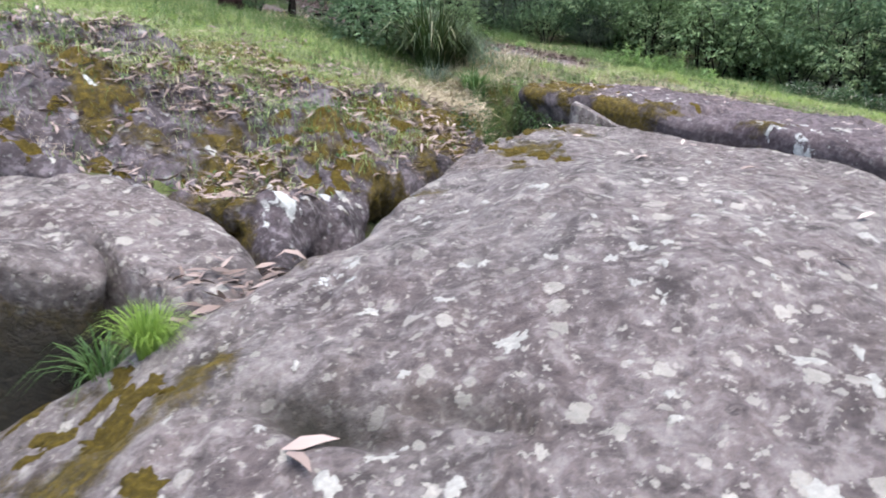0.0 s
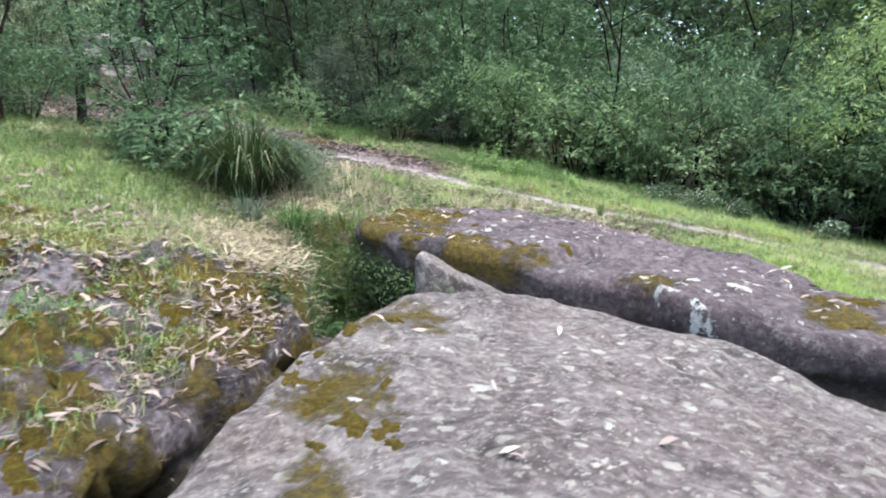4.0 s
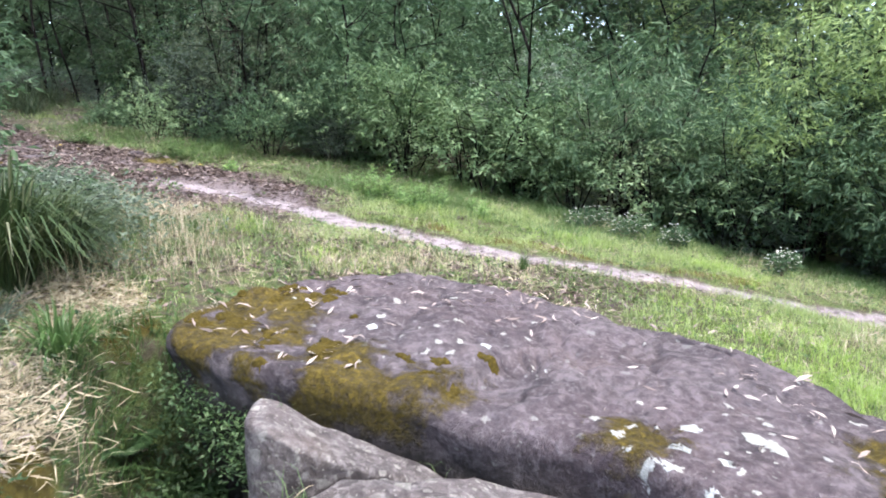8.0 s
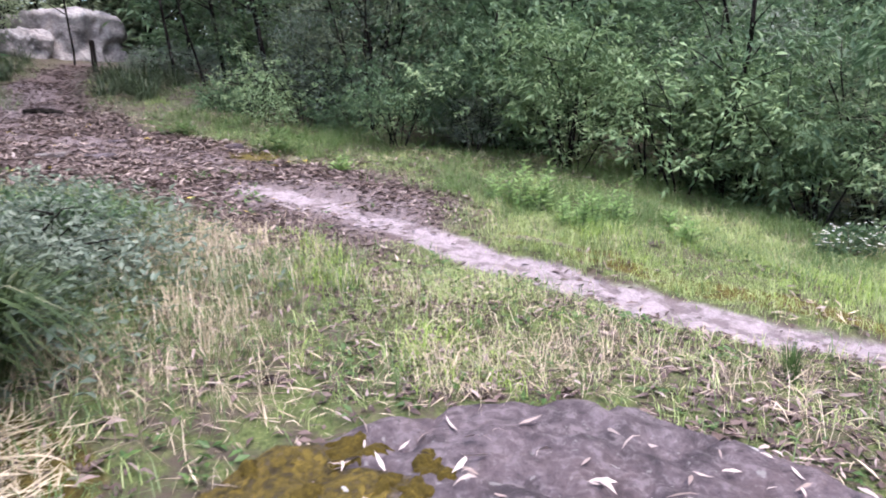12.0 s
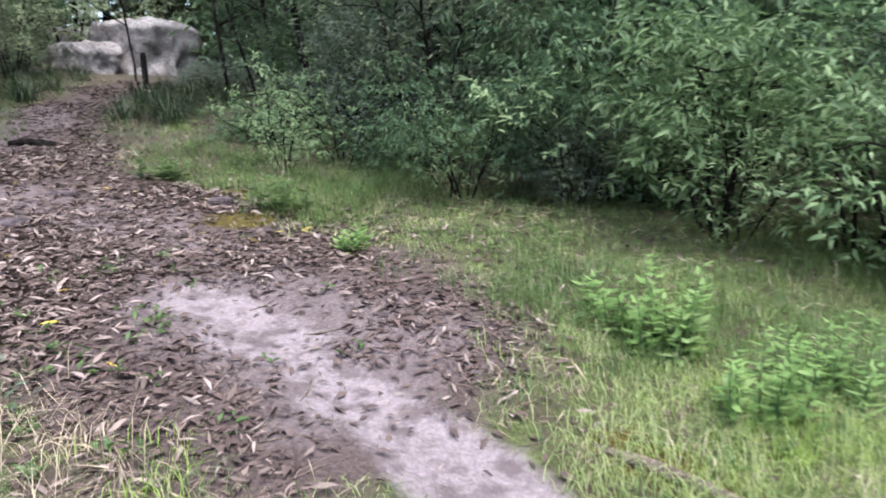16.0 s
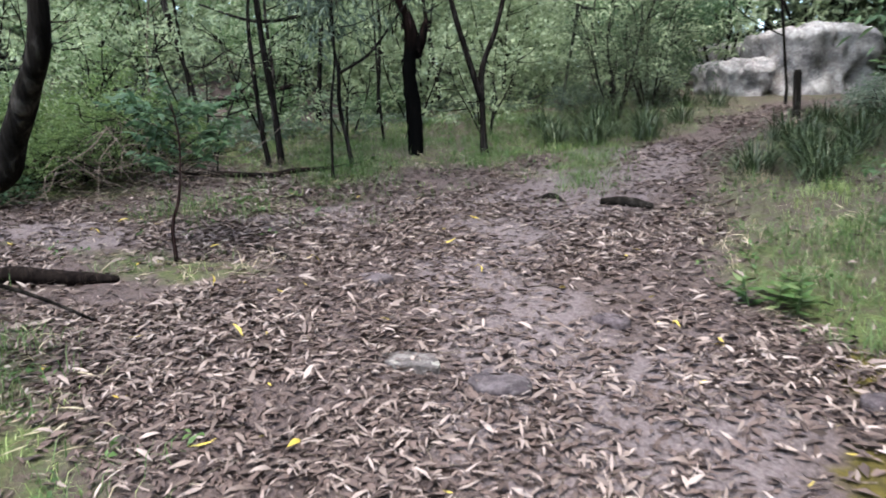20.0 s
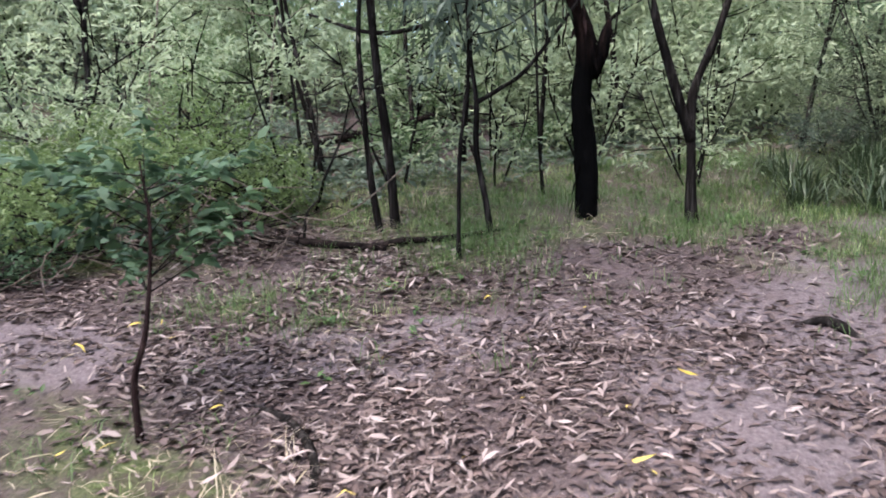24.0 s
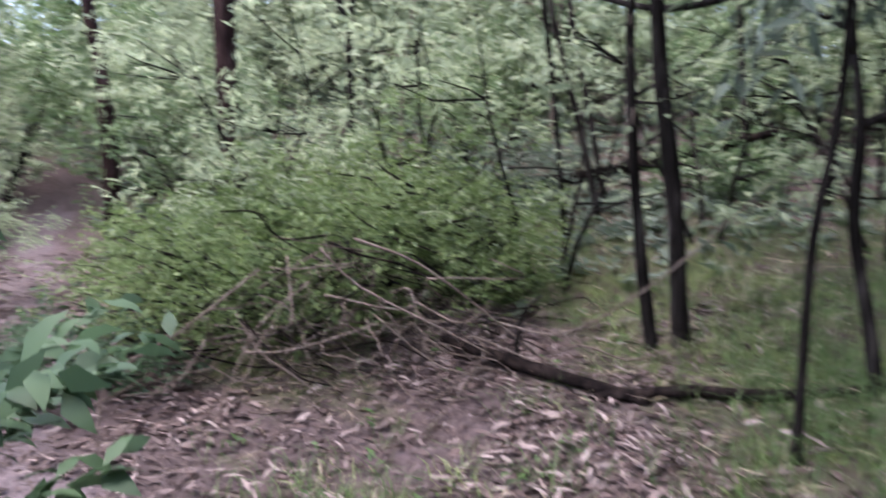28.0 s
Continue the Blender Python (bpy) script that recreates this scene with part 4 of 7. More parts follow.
def lumpy_crown(r, lumps, count):
    """Starts and directions of twigs in the shells of lumps given as (x, y, z, radius, flatness)."""
    lumps = np.array(lumps)
    k = r.choice(len(lumps), count, p=lumps[:, 3] ** 2 / (lumps[:, 3] ** 2).sum())
    d = r.normal(0, 1, (count, 3))
    d /= np.linalg.norm(d, axis=1)[:, None]
    rad = lumps[k, 3] * r.uniform(0.35, 1.0, count) ** 0.6
    d2 = d * np.stack([np.ones(count), np.ones(count), lumps[k, 4]], -1)
    ends = lumps[k, :3] + d2 * rad[:, None]
    out = d + [0, 0, 0.1]
    return ends, out / np.linalg.norm(out, axis=1)[:, None]


def shrub(seed, name, label, height, width, stems, twigs, per, leaf, leaf_w, leaf_material_of, low=0.1, droop=0.25, spray=0.28, bark=None, lance=False):
    """A many-stemmed shrub at the origin: branches and a crown of separate leaves."""
    r = np.random.default_rng(seed)
    lumps = []
    ob = thing(name, (0, 0, 0), label, "shrub")
    for k in range(stems):
        tubes = []
        a = k * 2 * np.pi / stems + r.uniform(-0.5, 0.5)
        reach = width * r.uniform(0.2, 0.42)
        h = height * r.uniform(0.6, 0.95)
        p = bend_up((0.08 * math.cos(a), 0.08 * math.sin(a), -0.1), (math.cos(a) * reach / h, math.sin(a) * reach / h), h, 8, 0.09, seed + k)
        tubes.append(tube(p, np.linspace(0.028, 0.006, 8) * height / 3, 5))
        for q in range(5):
            i = r.integers(2, 7)
            b = a + r.uniform(-1.6, 1.6)
            L = width * r.uniform(0.15, 0.4)
            rise = r.uniform(-0.1, 0.7)
            e = p[i] + np.array([math.cos(b) * L, math.sin(b) * L, rise * L])
            mid = (p[i] + e) / 2 + r.normal(0, 0.05, 3)
            tubes.append(tube([p[i], mid, e], [0.012, 0.008, 0.003], 4))
            lumps.append((*e, width * r.uniform(0.1, 0.19), 0.42))
        lumps.append((*p[-1], width * r.uniform(0.12, 0.22), 0.8))
        part("stem", tube_mesh("stem", *tubes), bark or BARK, ob)
    for k in range(int(stems * 1.5)):
        a, d = r.uniform(0, 2 * np.pi), width * 0.5 * math.sqrt(r.uniform(0.1, 1))
        lumps.append((math.cos(a) * d * 0.85, math.sin(a) * d * 0.85, height * r.uniform(low, 0.75), width * r.uniform(0.11, 0.2), 0.42))
    ends, dirs = lumpy_crown(r, lumps, twigs)
    keep = ends[:, 2] > 0.03
    ends, dirs = ends[keep], dirs[keep]
    tagged(part("crown", twig_leaves(r, ends, dirs, per, spray, leaf, leaf_w, droop, lance), leaf_material_of, ob), kind="stuff")
    return ob


def tree(seed, name, label, height, radius, crown_low, crown_width, limbs, twigs, per, leaf, leaf_w, leaf_material_of, lean=(0, 0), bark=None, wobble=0.05, droop=0.7, spray=0.4, path=None, sides=9):
    """A tree at the origin: tapered trunk, limbs and a crown of separate leaves."""
    r = np.random.default_rng(seed)
    n = 16
    p = bend_up((0, 0, -0.15), lean, height, n, wobble, seed) if path is None else smooth_line(path, 6)
    n = len(p)
    s = np.linspace(0, 1, n)
    rad = radius * (1 - 0.6 * s) * (1 + 0.4 * np.exp(-s * height / 0.2))
    ob = thing(name, (0, 0, 0), label, "tree")
    part("trunk", tube_mesh("trunk", tube(p, rad, sides, 0.24, seed)), bark or BARK, ob)
    lumps = []
    for k in range(limbs):
        f = crown_low + (0.97 - crown_low) * (k + 0.5) / limbs
        i = min(n - 1, int(f * (n - 1)))
        a = k * 2.4 + r.uniform(-0.6, 0.6)
        L = crown_width * r.uniform(0.3, 0.55) * (1.15 - 0.5 * (f - crown_low))
        e = p[i] + np.array([math.cos(a) * L, math.sin(a) * L, L * r.uniform(0.2, 0.9)])
        mid = (p[i] + e) / 2 + np.array([0, 0, -0.08 * L]) + r.normal(0, 0.05, 3) * L
        part("limb", tube_mesh("limb", tube(smooth_line([p[i], mid, e], 4), np.linspace(rad[i] * 0.45, 0.006, 9), 5)), bark or BARK, ob)
        lumps.append((*e, crown_width * r.uniform(0.13, 0.24), 0.75))
        m = p[i] + (e - p[i]) * 0.65
        lumps.append((m[0] + r.normal(0, 0.2), m[1] + r.normal(0, 0.2), m[2] + r.uniform(0, 0.4), crown_width * r.uniform(0.1, 0.18), 0.7))
    if twigs and lumps:
        ends, dirs = lumpy_crown(r, lumps, twigs)
        tagged(part("crown", twig_leaves(r, ends, dirs, per, spray, leaf, leaf_w, droop), leaf_material_of, ob), kind="stuff")
    return ob


def put(ob, x, y, turn=0.0, size=1.0, sink=0.04, label="", stretch=1.0):
    """A copy of a thing on the ground."""
    z = float(surface_z(np.array(x), np.array(y))) - sink
    made = copy_thing(ob, pose(x, y, z, 0, 0, turn) @ Matrix.Diagonal((size, size, size * stretch, 1)))
    return tagged(made, label) if label else made


def settle(ob, x, y, turn=0.0, size=1.0, sink=0.04):
    """Moves a thing built at the origin to its place on the ground."""
    ob.matrix_basis = pose(x, y, float(surface_z(np.array(x), np.array(y))) - sink, 0, 0, turn) @ Matrix.Scale(size, 4)
    return ob


SHRUBS = [
    shrub(101, "wattle_shrub", "dense dark green wattle shrub at the forest edge", 3.4, 2.8, 6, 850, 7, 0.13, 0.032, LEAF_DARK),
    shrub(102, "tea_tree", "tangled olive tea tree with fine leaves", 3.8, 2.6, 7, 1000, 8, 0.085, 0.02, LEAF_OLIVE, spray=0.26),
    shrub(103, "wattle_shrub", "leafy green shrub with drooping narrow leaves", 3.0, 3.0, 5, 800, 7, 0.145, 0.036, LEAF_DARK, droop=0.5),
    shrub(104, "gum_sapling_shrub", "young shrub with fresh light green leaves", 3.3, 2.4, 5, 620, 7, 0.15, 0.038, LEAF_FRESH, droop=0.4),
    shrub(105, "tea_tree", "grey-green bush of twiggy tea tree", 2.6, 2.4, 8, 850, 8, 0.095, 0.024, LEAF_GREY, spray=0.24),
]
LOW_SHRUBS = [
    shrub(111, "low_shrub", "low leafy undergrowth bush", 0.9, 1.3, 7, 330, 7, 0.09, 0.032, LEAF_DARK, spray=0.18),
    shrub(112, "low_shrub", "low grey-green undergrowth bush", 1.2, 1.5, 7, 350, 7, 0.095, 0.03, LEAF_GREY, spray=0.2),
    shrub(113, "low_shrub", "low bright green undergrowth bush", 1.0, 1.4, 7, 560, 7, 0.068, 0.028, LEAF_FRESH, spray=0.17),
    shrub(114, "low_shrub", "tangled green bush with small leaves", 1.0, 1.4, 9, 620, 8, 0.05, 0.022, LEAF_BUSH, spray=0.15),
]
PALE_SHRUBS = [
    shrub(115, "slope_shrub", "airy pale green shrub on the wooded slope", 2.4, 2.6, 6, 420, 7, 0.12, 0.036, LEAF_PALE, droop=0.3),
    shrub(116, "slope_shrub", "light grey-green bush on the wooded slope", 3.0, 2.6, 6, 450, 7, 0.13, 0.034, LEAF_PALE, droop=0.4, low=0.05),
    shrub(117, "slope_shrub", "fresh green bush on the wooded slope", 2.0, 2.2, 6, 380, 7, 0.11, 0.036, LEAF_FRESH, droop=0.3),
]
THIN_SAPLING = shrub(118, "leafy_sapling", "slender sapling with pale sprays of long leaves", 2.3, 2.0, 3, 85, 7, 0.12, 0.034, LEAF_PALE, droop=0.45, lance=True)
TREES = [
    tree(121, "gum_sapling", "slender gum sapling with a thin crown", 6.5, 0.04, 0.25, 2.8, 12, 420, 7, 0.15, 0.034, LEAF_GREY, lean=(0.04, 0.02)),
    tree(122, "gum_sapling", "thin crooked sapling with sparse leaves", 5.5, 0.035, 0.25, 2.6, 10, 400, 7, 0.14, 0.034, LEAF_FRESH, lean=(-0.06, 0.03), wobble=0.1),
    tree(123, "gum_tree", "tall straight gum tree", 13.0, 0.14, 0.3, 5.5, 16, 900, 7, 0.2, 0.045, LEAF_GREY),
    tree(124, "gum_tree", "tall gum tree with dark rough bark", 11.0, 0.11, 0.25, 5.0, 14, 900, 7, 0.2, 0.045, LEAF_OLIVE, lean=(0.03, -0.03)),
    tree(125, "gum_sapling", "bare-stemmed forest sapling with a high crown", 7.5, 0.04, 0.35, 2.8, 9, 400, 7, 0.15, 0.034, LEAF_FRESH, wobble=0.08),
]


OPENING = [(-1.5, 9.6), (-6.3, 26.0)]


def row(line, spacing, kinds, sizes, wander, seed, stretch=(0.9, 1.15)):
    """Plants copies of things along a line."""
    r = np.random.default_rng(seed)
    p = smooth_line(line, 12)
    d = np.concatenate([[0], np.cumsum(np.hypot(*np.diff(p[:, :2], axis=0).T))])
    for at in np.arange(spacing * r.uniform(0.2, 0.6), d[-1], spacing):
        at = at + r.uniform(-0.3, 0.3) * spacing
        x, y = np.interp(at, d, p[:, 0]) + r.normal(0, wander), np.interp(at, d, p[:, 1]) + r.normal(0, wander)
        if line_distance(np.array(x), np.array(y), OPENING) < 0.75:
            continue
        put(kinds[r.integers(len(kinds))], x, y, r.uniform(0, 360), r.uniform(*sizes), stretch=r.uniform(*stretch))


EDGE = [(0.8, 20.6), (0.9, 18.4), (1.8, 17.1), (3.2, 16.6), (4.8, 15.9), (6.6, 14.9), (8.4, 13.4), (9.8, 11.8), (11.2, 9.6), (12.4, 7.0), (13.2, 4.0), (13.6, 0.0)]


def shifted(line, far):
    """The line moved away from the clearing."""
    out = []
    for x, y in line:
        d = np.array([x - 0.0, y - 8.0])
        d /= np.linalg.norm(d)
        out.append((x + d[0] * far, y + d[1] * far))
    return out


row(EDGE, 1.25, SHRUBS + [SHRUBS[3]], (0.6, 0.95), 0.2, 201)
row(shifted(EDGE, 1.5), 1.6, SHRUBS, (0.95, 1.3), 0.4, 202)
row(shifted(EDGE, 3.4), 2.6, SHRUBS + TREES[:1], (1.1, 1.6), 0.5, 203)
row(shifted(EDGE, 6.5), 4.0, SHRUBS + TREES[2:4], (1.3, 1.9), 0.8, 204)
row(shifted(EDGE, 0.0), 1.9, LOW_SHRUBS[:2], (0.5, 0.8), 0.25, 206)
row([(7.4, 14.4), (9.4, 12.6), (11.0, 10.2), (12.0, 7.8)], 1.7, [SHRUBS[3], SHRUBS[0], SHRUBS[2]], (0.7, 1.1), 0.3, 207)
# west of the clearing, behind the mossy ledge
WEST = [(-1.3, 10.3), (-2.6, 11.4), (-4.2, 11.6), (-5.6, 10.4), (-6.8, 8.4), (-7.6, 6.0), (-8.0, 3.0), (-8.0, -1.0)]
row(WEST[:4], 1.4, SHRUBS[:3], (0.3, 0.42), 0.2, 211)
row(WEST[3:], 1.3, SHRUBS[:3], (0.45, 0.65), 0.2, 215)
row([(-6.0, 9.6), (-7.2, 9.0), (-8.6, 7.8), (-9.6, 5.5), (-10, 0)], 1.9, SHRUBS, (0.7, 1.0), 0.5, 212)
row([(-9.5, 10.0), (-12, 6.5), (-13, 2.0)], 3.6, SHRUBS, (1.0, 1.3), 0.6, 213)
row(WEST, 1.0, [LOW_SHRUBS[0]], (0.6, 0.9), 0.3, 214)
# north-west hillside
row([(-9.5, 20.5), (-9.8, 18.0), (-10.5, 15.5), (-11.5, 13.0), (-12.5, 11)], 1.5, [LOW_SHRUBS[1], LOW_SHRUBS[2], PALE_SHRUBS[0], PALE_SHRUBS[2]], (0.5, 0.85), 0.5, 221)
row([(-8.0, 21.5), (-11.0, 19.5), (-12.4, 16.0), (-13.4, 12.0)], 1.3, PALE_SHRUBS, (0.7, 1.1), 0.5, 229)
row([(-7.0, 23.5), (-11.5, 21.5), (-14.5, 18.0), (-15.6, 14.0), (-16.0, 9.0)], 1.6, PALE_SHRUBS, (0.9, 1.3), 0.6, 222)
row([(-6.0, 27.0), (-13.5, 24.5), (-17.5, 19.0), (-19.0, 13.0), (-19.5, 7.0)], 2.0, PALE_SHRUBS, (1.2, 1.7), 0.8, 223)
row([(-6.0, 33.0), (-15.0, 30.5), (-22, 22.0), (-25.0, 13.0), (-25, 5.0)], 4.0, PALE_SHRUBS[:2] + TREES[:1], (1.6, 2.2), 1.2, 224)
row([(-9.5, 20.0), (-11.5, 17.0), (-12.5, 13.8), (-15.0, 12.0)], 3.6, [TREES[0], TREES[1], TREES[4]], (0.8, 1.1), 0.6, 225)
row([(-2.6, 23.0), (-1.2, 21.6), (0.2, 20.0)], 1.1, LOW_SHRUBS[:2], (0.5, 0.8), 0.3, 226)
row([(-2.4, 24.5), (-0.5, 22.5), (0.6, 21.0)], 1.6, TREES[:2] + TREES[4:], (0.8, 1.1), 0.3, 230)
row([(-6.8, 20.4), (-5.8, 21.2), (-6.6, 22.6), (-7.8, 24.0)], 0.9, LOW_SHRUBS[:2] + [SHRUBS[1]], (0.45, 0.7), 0.2, 227)
row([(-13.4, 11.6), (-14.0, 9.6), (-14.2, 8.0)], 1.3, PALE_SHRUBS, (0.8, 1.1), 0.3, 232)
row([(-1.0, 31.0), (-6.0, 32.0), (-11.0, 32.0), (-16, 31)], 1.7, SHRUBS[:2] + TREES[2:4], (1.1, 1.5), 0.5, 233)
row([(-5.4, 22.6), (-6.6, 23.6), (-8.2, 25.0), (-10.5, 26.0)], 1.5, SHRUBS[:2], (0.55, 0.8), 0.3, 234)
row([(-9.2, 12.6), (-10.9, 11.4), (-12.2, 10.2)], 1.0, PALE_SHRUBS, (0.55, 0.85), 0.3, 235)
row([(-7.4, 10.3), (-9.0, 9.3), (-11.0, 8.0)], 1.2, PALE_SHRUBS, (0.5, 0.8), 0.2, 236)
for x, y, turn, size in ((-8.0, 15.2, 10, 0.95), (-7.9, 17.3, 80, 0.8), (-8.7, 16.4, 150, 1.0), (-9.3, 17.9, 200, 1.0), (-8.4, 18.8, 260, 0.9), (-9.4, 14.4, 320, 1.0), (-7.3, 19.4, 40, 0.8), (-6.7, 19.0, 100, 0.7)):
    put(THIN_SAPLING, x, y, turn, size)
# behind the start of the walk: unseen planting, added for the light it reflects
row([(-8, -4), (-4, -7), (2, -9), (8, -8), (13, -4)], 6.0, SHRUBS[:3] + TREES[2:4], (1.2, 1.7), 0.8, 231)
for base in (*SHRUBS, *LOW_SHRUBS, *TREES, *PALE_SHRUBS, THIN_SAPLING):
    settle(base, rng.uniform(-16, -11), rng.uniform(22, 30), rng.uniform(0, 360))


def far_woods(seed, n, near, far, high, leaf, spray, turn):
    """Distant foliage that closes the view between the nearer trees."""
    r = np.random.default_rng(seed)
    a = r.uniform(*turn, n)
    d = r.uniform(near, far, n)
    x, y = np.cos(a) * d - 1, np.sin(a) * d + 10
    z = land(x, y) + high * r.uniform(0, 1, n) ** 1.15
    keep = fbm(x, y, z, 2.2, 2, seed) > -0.7
    dirs = r.normal(0, 1, (n, 3))
    dirs /= np.linalg.norm(dirs, axis=1)[:, None]
    return twig_leaves(r, np.stack([x, y, z], -1)[keep], dirs[keep], 9, spray, leaf, leaf * 0.3, 0.3)


stuff("distant_foliage", far_woods(77, 17000, 22, 32, 15.0, 0.5, 1.4, (-0.9, 1.9)), LEAF_OLIVE, "distant grey-green eucalypt forest", "forest")
stuff("distant_slope_foliage", far_woods(80, 4200, 21, 32, 8.0, 0.34, 1.1, (1.9, 4.6)), LEAF_PALE, "distant pale green eucalypts on the slope", "forest")
stuff("slope_foliage", far_woods(78, 15000, 12.5, 20, 5.0, 0.17, 0.6, (2.1, 3.9)), LEAF_PALE, "light green foliage on the wooded slope", "forest")
stuff("forest_foliage", far_woods(79, 11000, 13.5, 21, 12.0, 0.28, 0.8, (-0.6, 1.75)), LEAF_DARK, "dark green foliage deep in the forest", "forest")
def canopy(seed, n, box, low, high, leaf):
    """Leaf sprays added overhead, out of view, to shade the track and the forest edge."""
    r = np.random.default_rng(seed)
    x, y = r.uniform(box[0], box[1], n), r.uniform(box[2], box[3], n)
    z = land(x, y) + r.uniform(low, high, n)
    keep = fbm(x, y, z, 1.6, 2, seed) > -0.2
    dirs = r.normal(0, 1, (n, 3))
    dirs /= np.linalg.norm(dirs, axis=1)[:, None]
    return twig_leaves(r, np.stack([x, y, z], -1)[keep], dirs[keep], 8, 0.5, leaf, leaf * 0.28, 0.5)


stuff("high_foliage", far_woods(85, 7000, 25, 34, 20.0, 0.55, 1.5, (-0.1, 1.3)), LEAF_GREY, "hazy grey-green crowns far behind the forest edge", "forest")
stuff("edge_foliage", far_woods(83, 6500, 15, 24, 12.0, 0.26, 0.8, (-0.75, 0.7)), LEAF_LIGHT, "light green foliage at the forest's eastern side", "forest")
# both canopies are added above the view only to block skylight
stuff("track_canopy", canopy(84, 650, (-7.8, -3.2, 10.5, 16.5), 4.6, 6.8, 0.2), LEAF_GREY, "unseen gum leaf canopy added to shade the track", "forest")
stuff("forest_canopy", canopy(82, 2300, (-4.0, 7.5, 15.2, 23.5), 4.4, 7.5, 0.24), LEAF_DARK, "unseen dark leaf canopy added to shade the forest edge", "forest")
stuff("outcrop_foliage", far_woods(81, 4200, 22, 29, 8.0, 0.36, 0.9, (1.55, 2.15)), LEAF_OLIVE, "olive foliage behind the far outcrop", "forest")


# ---- ground cover ----
def sampled(function, lo=(-10.5, 1.0), hi=(11.5, 24.0), gap=0.11):
    """A quick look-up of a function of the plan, worked out once on a grid."""
    xs, ys = np.arange(lo[0], hi[0], gap), np.arange(lo[1], hi[1], gap)
    grid = np.asarray(function(*np.meshgrid(xs, ys)), float)

    def value(x, y):
        u = np.clip((np.asarray(x, float) - lo[0]) / gap, 0, len(xs) - 1.001)
        v = np.clip((np.asarray(y, float) - lo[1]) / gap, 0, len(ys) - 1.001)
        i, j = u.astype(int), v.astype(int)
        a, b = u - i, v - j
        return (grid[j, i] * (1 - a) + grid[j, i + 1] * a) * (1 - b) + (grid[j + 1, i] * (1 - a) + grid[j + 1, i + 1] * a) * b

    return value


quick_z = sampled(surface_z, gap=0.06)
quick_rock = sampled(on_rock)
quick_litter = sampled(litter)
quick_sand = sampled(sand)
quick_pit = sampled(pit)
quick_worn = sampled(worn)


def scatter(n, box, chance, seed):
    """About n places in the box, thinned by chance(x, y)."""
    r = np.random.default_rng(seed)
    x, y = r.uniform(box[0], box[1], n), r.uniform(box[2], box[3], n)
    keep = r.uniform(0, 1, n) < chance(x, y)
    return x[keep], y[keep]


def grassy(x, y):
    bare = blobs(x, y, (0.25, 6.85, 0.35), (0.0, 7.75, 0.35), (0.35, 7.3, 0.25), (0.45, 8.6, 0.25), (0.3, 8.9, 0.2))
    return (1 - quick_litter(x, y)) * (1 - step(0.15, 0.5, quick_sand(x, y))) * (1 - 0.9 * bare)


quick_bare = sampled(lambda x, y: on_rock(x, y, (MAIN, FRONT, NEAR, WEDGE)) | (pit(x, y) > 0.8) | (SLAB_ROCK.z(x, y) > -5))


def rocky(x, y):
    return quick_bare(x, y) > 0.5


def near_forest(x, y):
    return 1 - step(0.6, 2.6, line_distance(x, y, EDGE))


def tufts(n, box, chance, seed, per, spread, height, width, bend):
    r = np.random.default_rng(seed)
    x, y = scatter(n, box, chance, seed)
    x, y = (np.repeat(a, per) + r.normal(0, spread, len(a) * per) for a in (x, y))
    keep = ~rocky(x, y)
    x, y = x[keep], y[keep]
    size = 0.75 + 0.5 * vnoise(x * 1.3, y * 1.3, 0, seed) + 0.3
    return blades(np.stack([x, y, quick_z(x, y) - 0.015], -1), r.uniform(0, 2 * np.pi, len(x)), size * r.uniform(*height, len(x)), r.uniform(*width, len(x)), r.uniform(*bend, len(x)))


CORE = (-9.5, 11.0, 3.6, 23.0)


def lush(x, y):
    patch = np.clip(0.15 + 0.8 * fbm(x, y, 0, 1.1, 3, 71), 0, 1) * np.clip(0.55 + 1.3 * fbm(x, y, 0, 0.32, 2, 76), 0.05, 1.4)
    b = blobs(x, y, (5.4, 7.4, 0.9), (6.6, 8.0, 0.8), (2.3, 10.3, 0.5), (0.9, 14.2, 0.5), (1.8, 14.6, 0.7), (3.9, 12.6, 0.9), (5.2, 11.4, 0.8), (6.8, 10.7, 0.9), (6.0, 7.6, 1.0), (7.4, 7.6, 0.9), (-2.4, 8.3, 0.9), (-4.0, 8.6, 1.1), (-1.0, 8.5, 0.6))
    ledge = 0.5 * blobs(x, y, (-1.4, 6.9, 0.8), (-2.6, 7.4, 1.2), (-4, 7.5, 1.2), (-0.6, 7.9, 0.6))
    return grassy(x, y) * np.clip(0.3 * patch + b * (0.4 + 1.4 * patch) + ledge * (0.5 + patch), 0, 1)


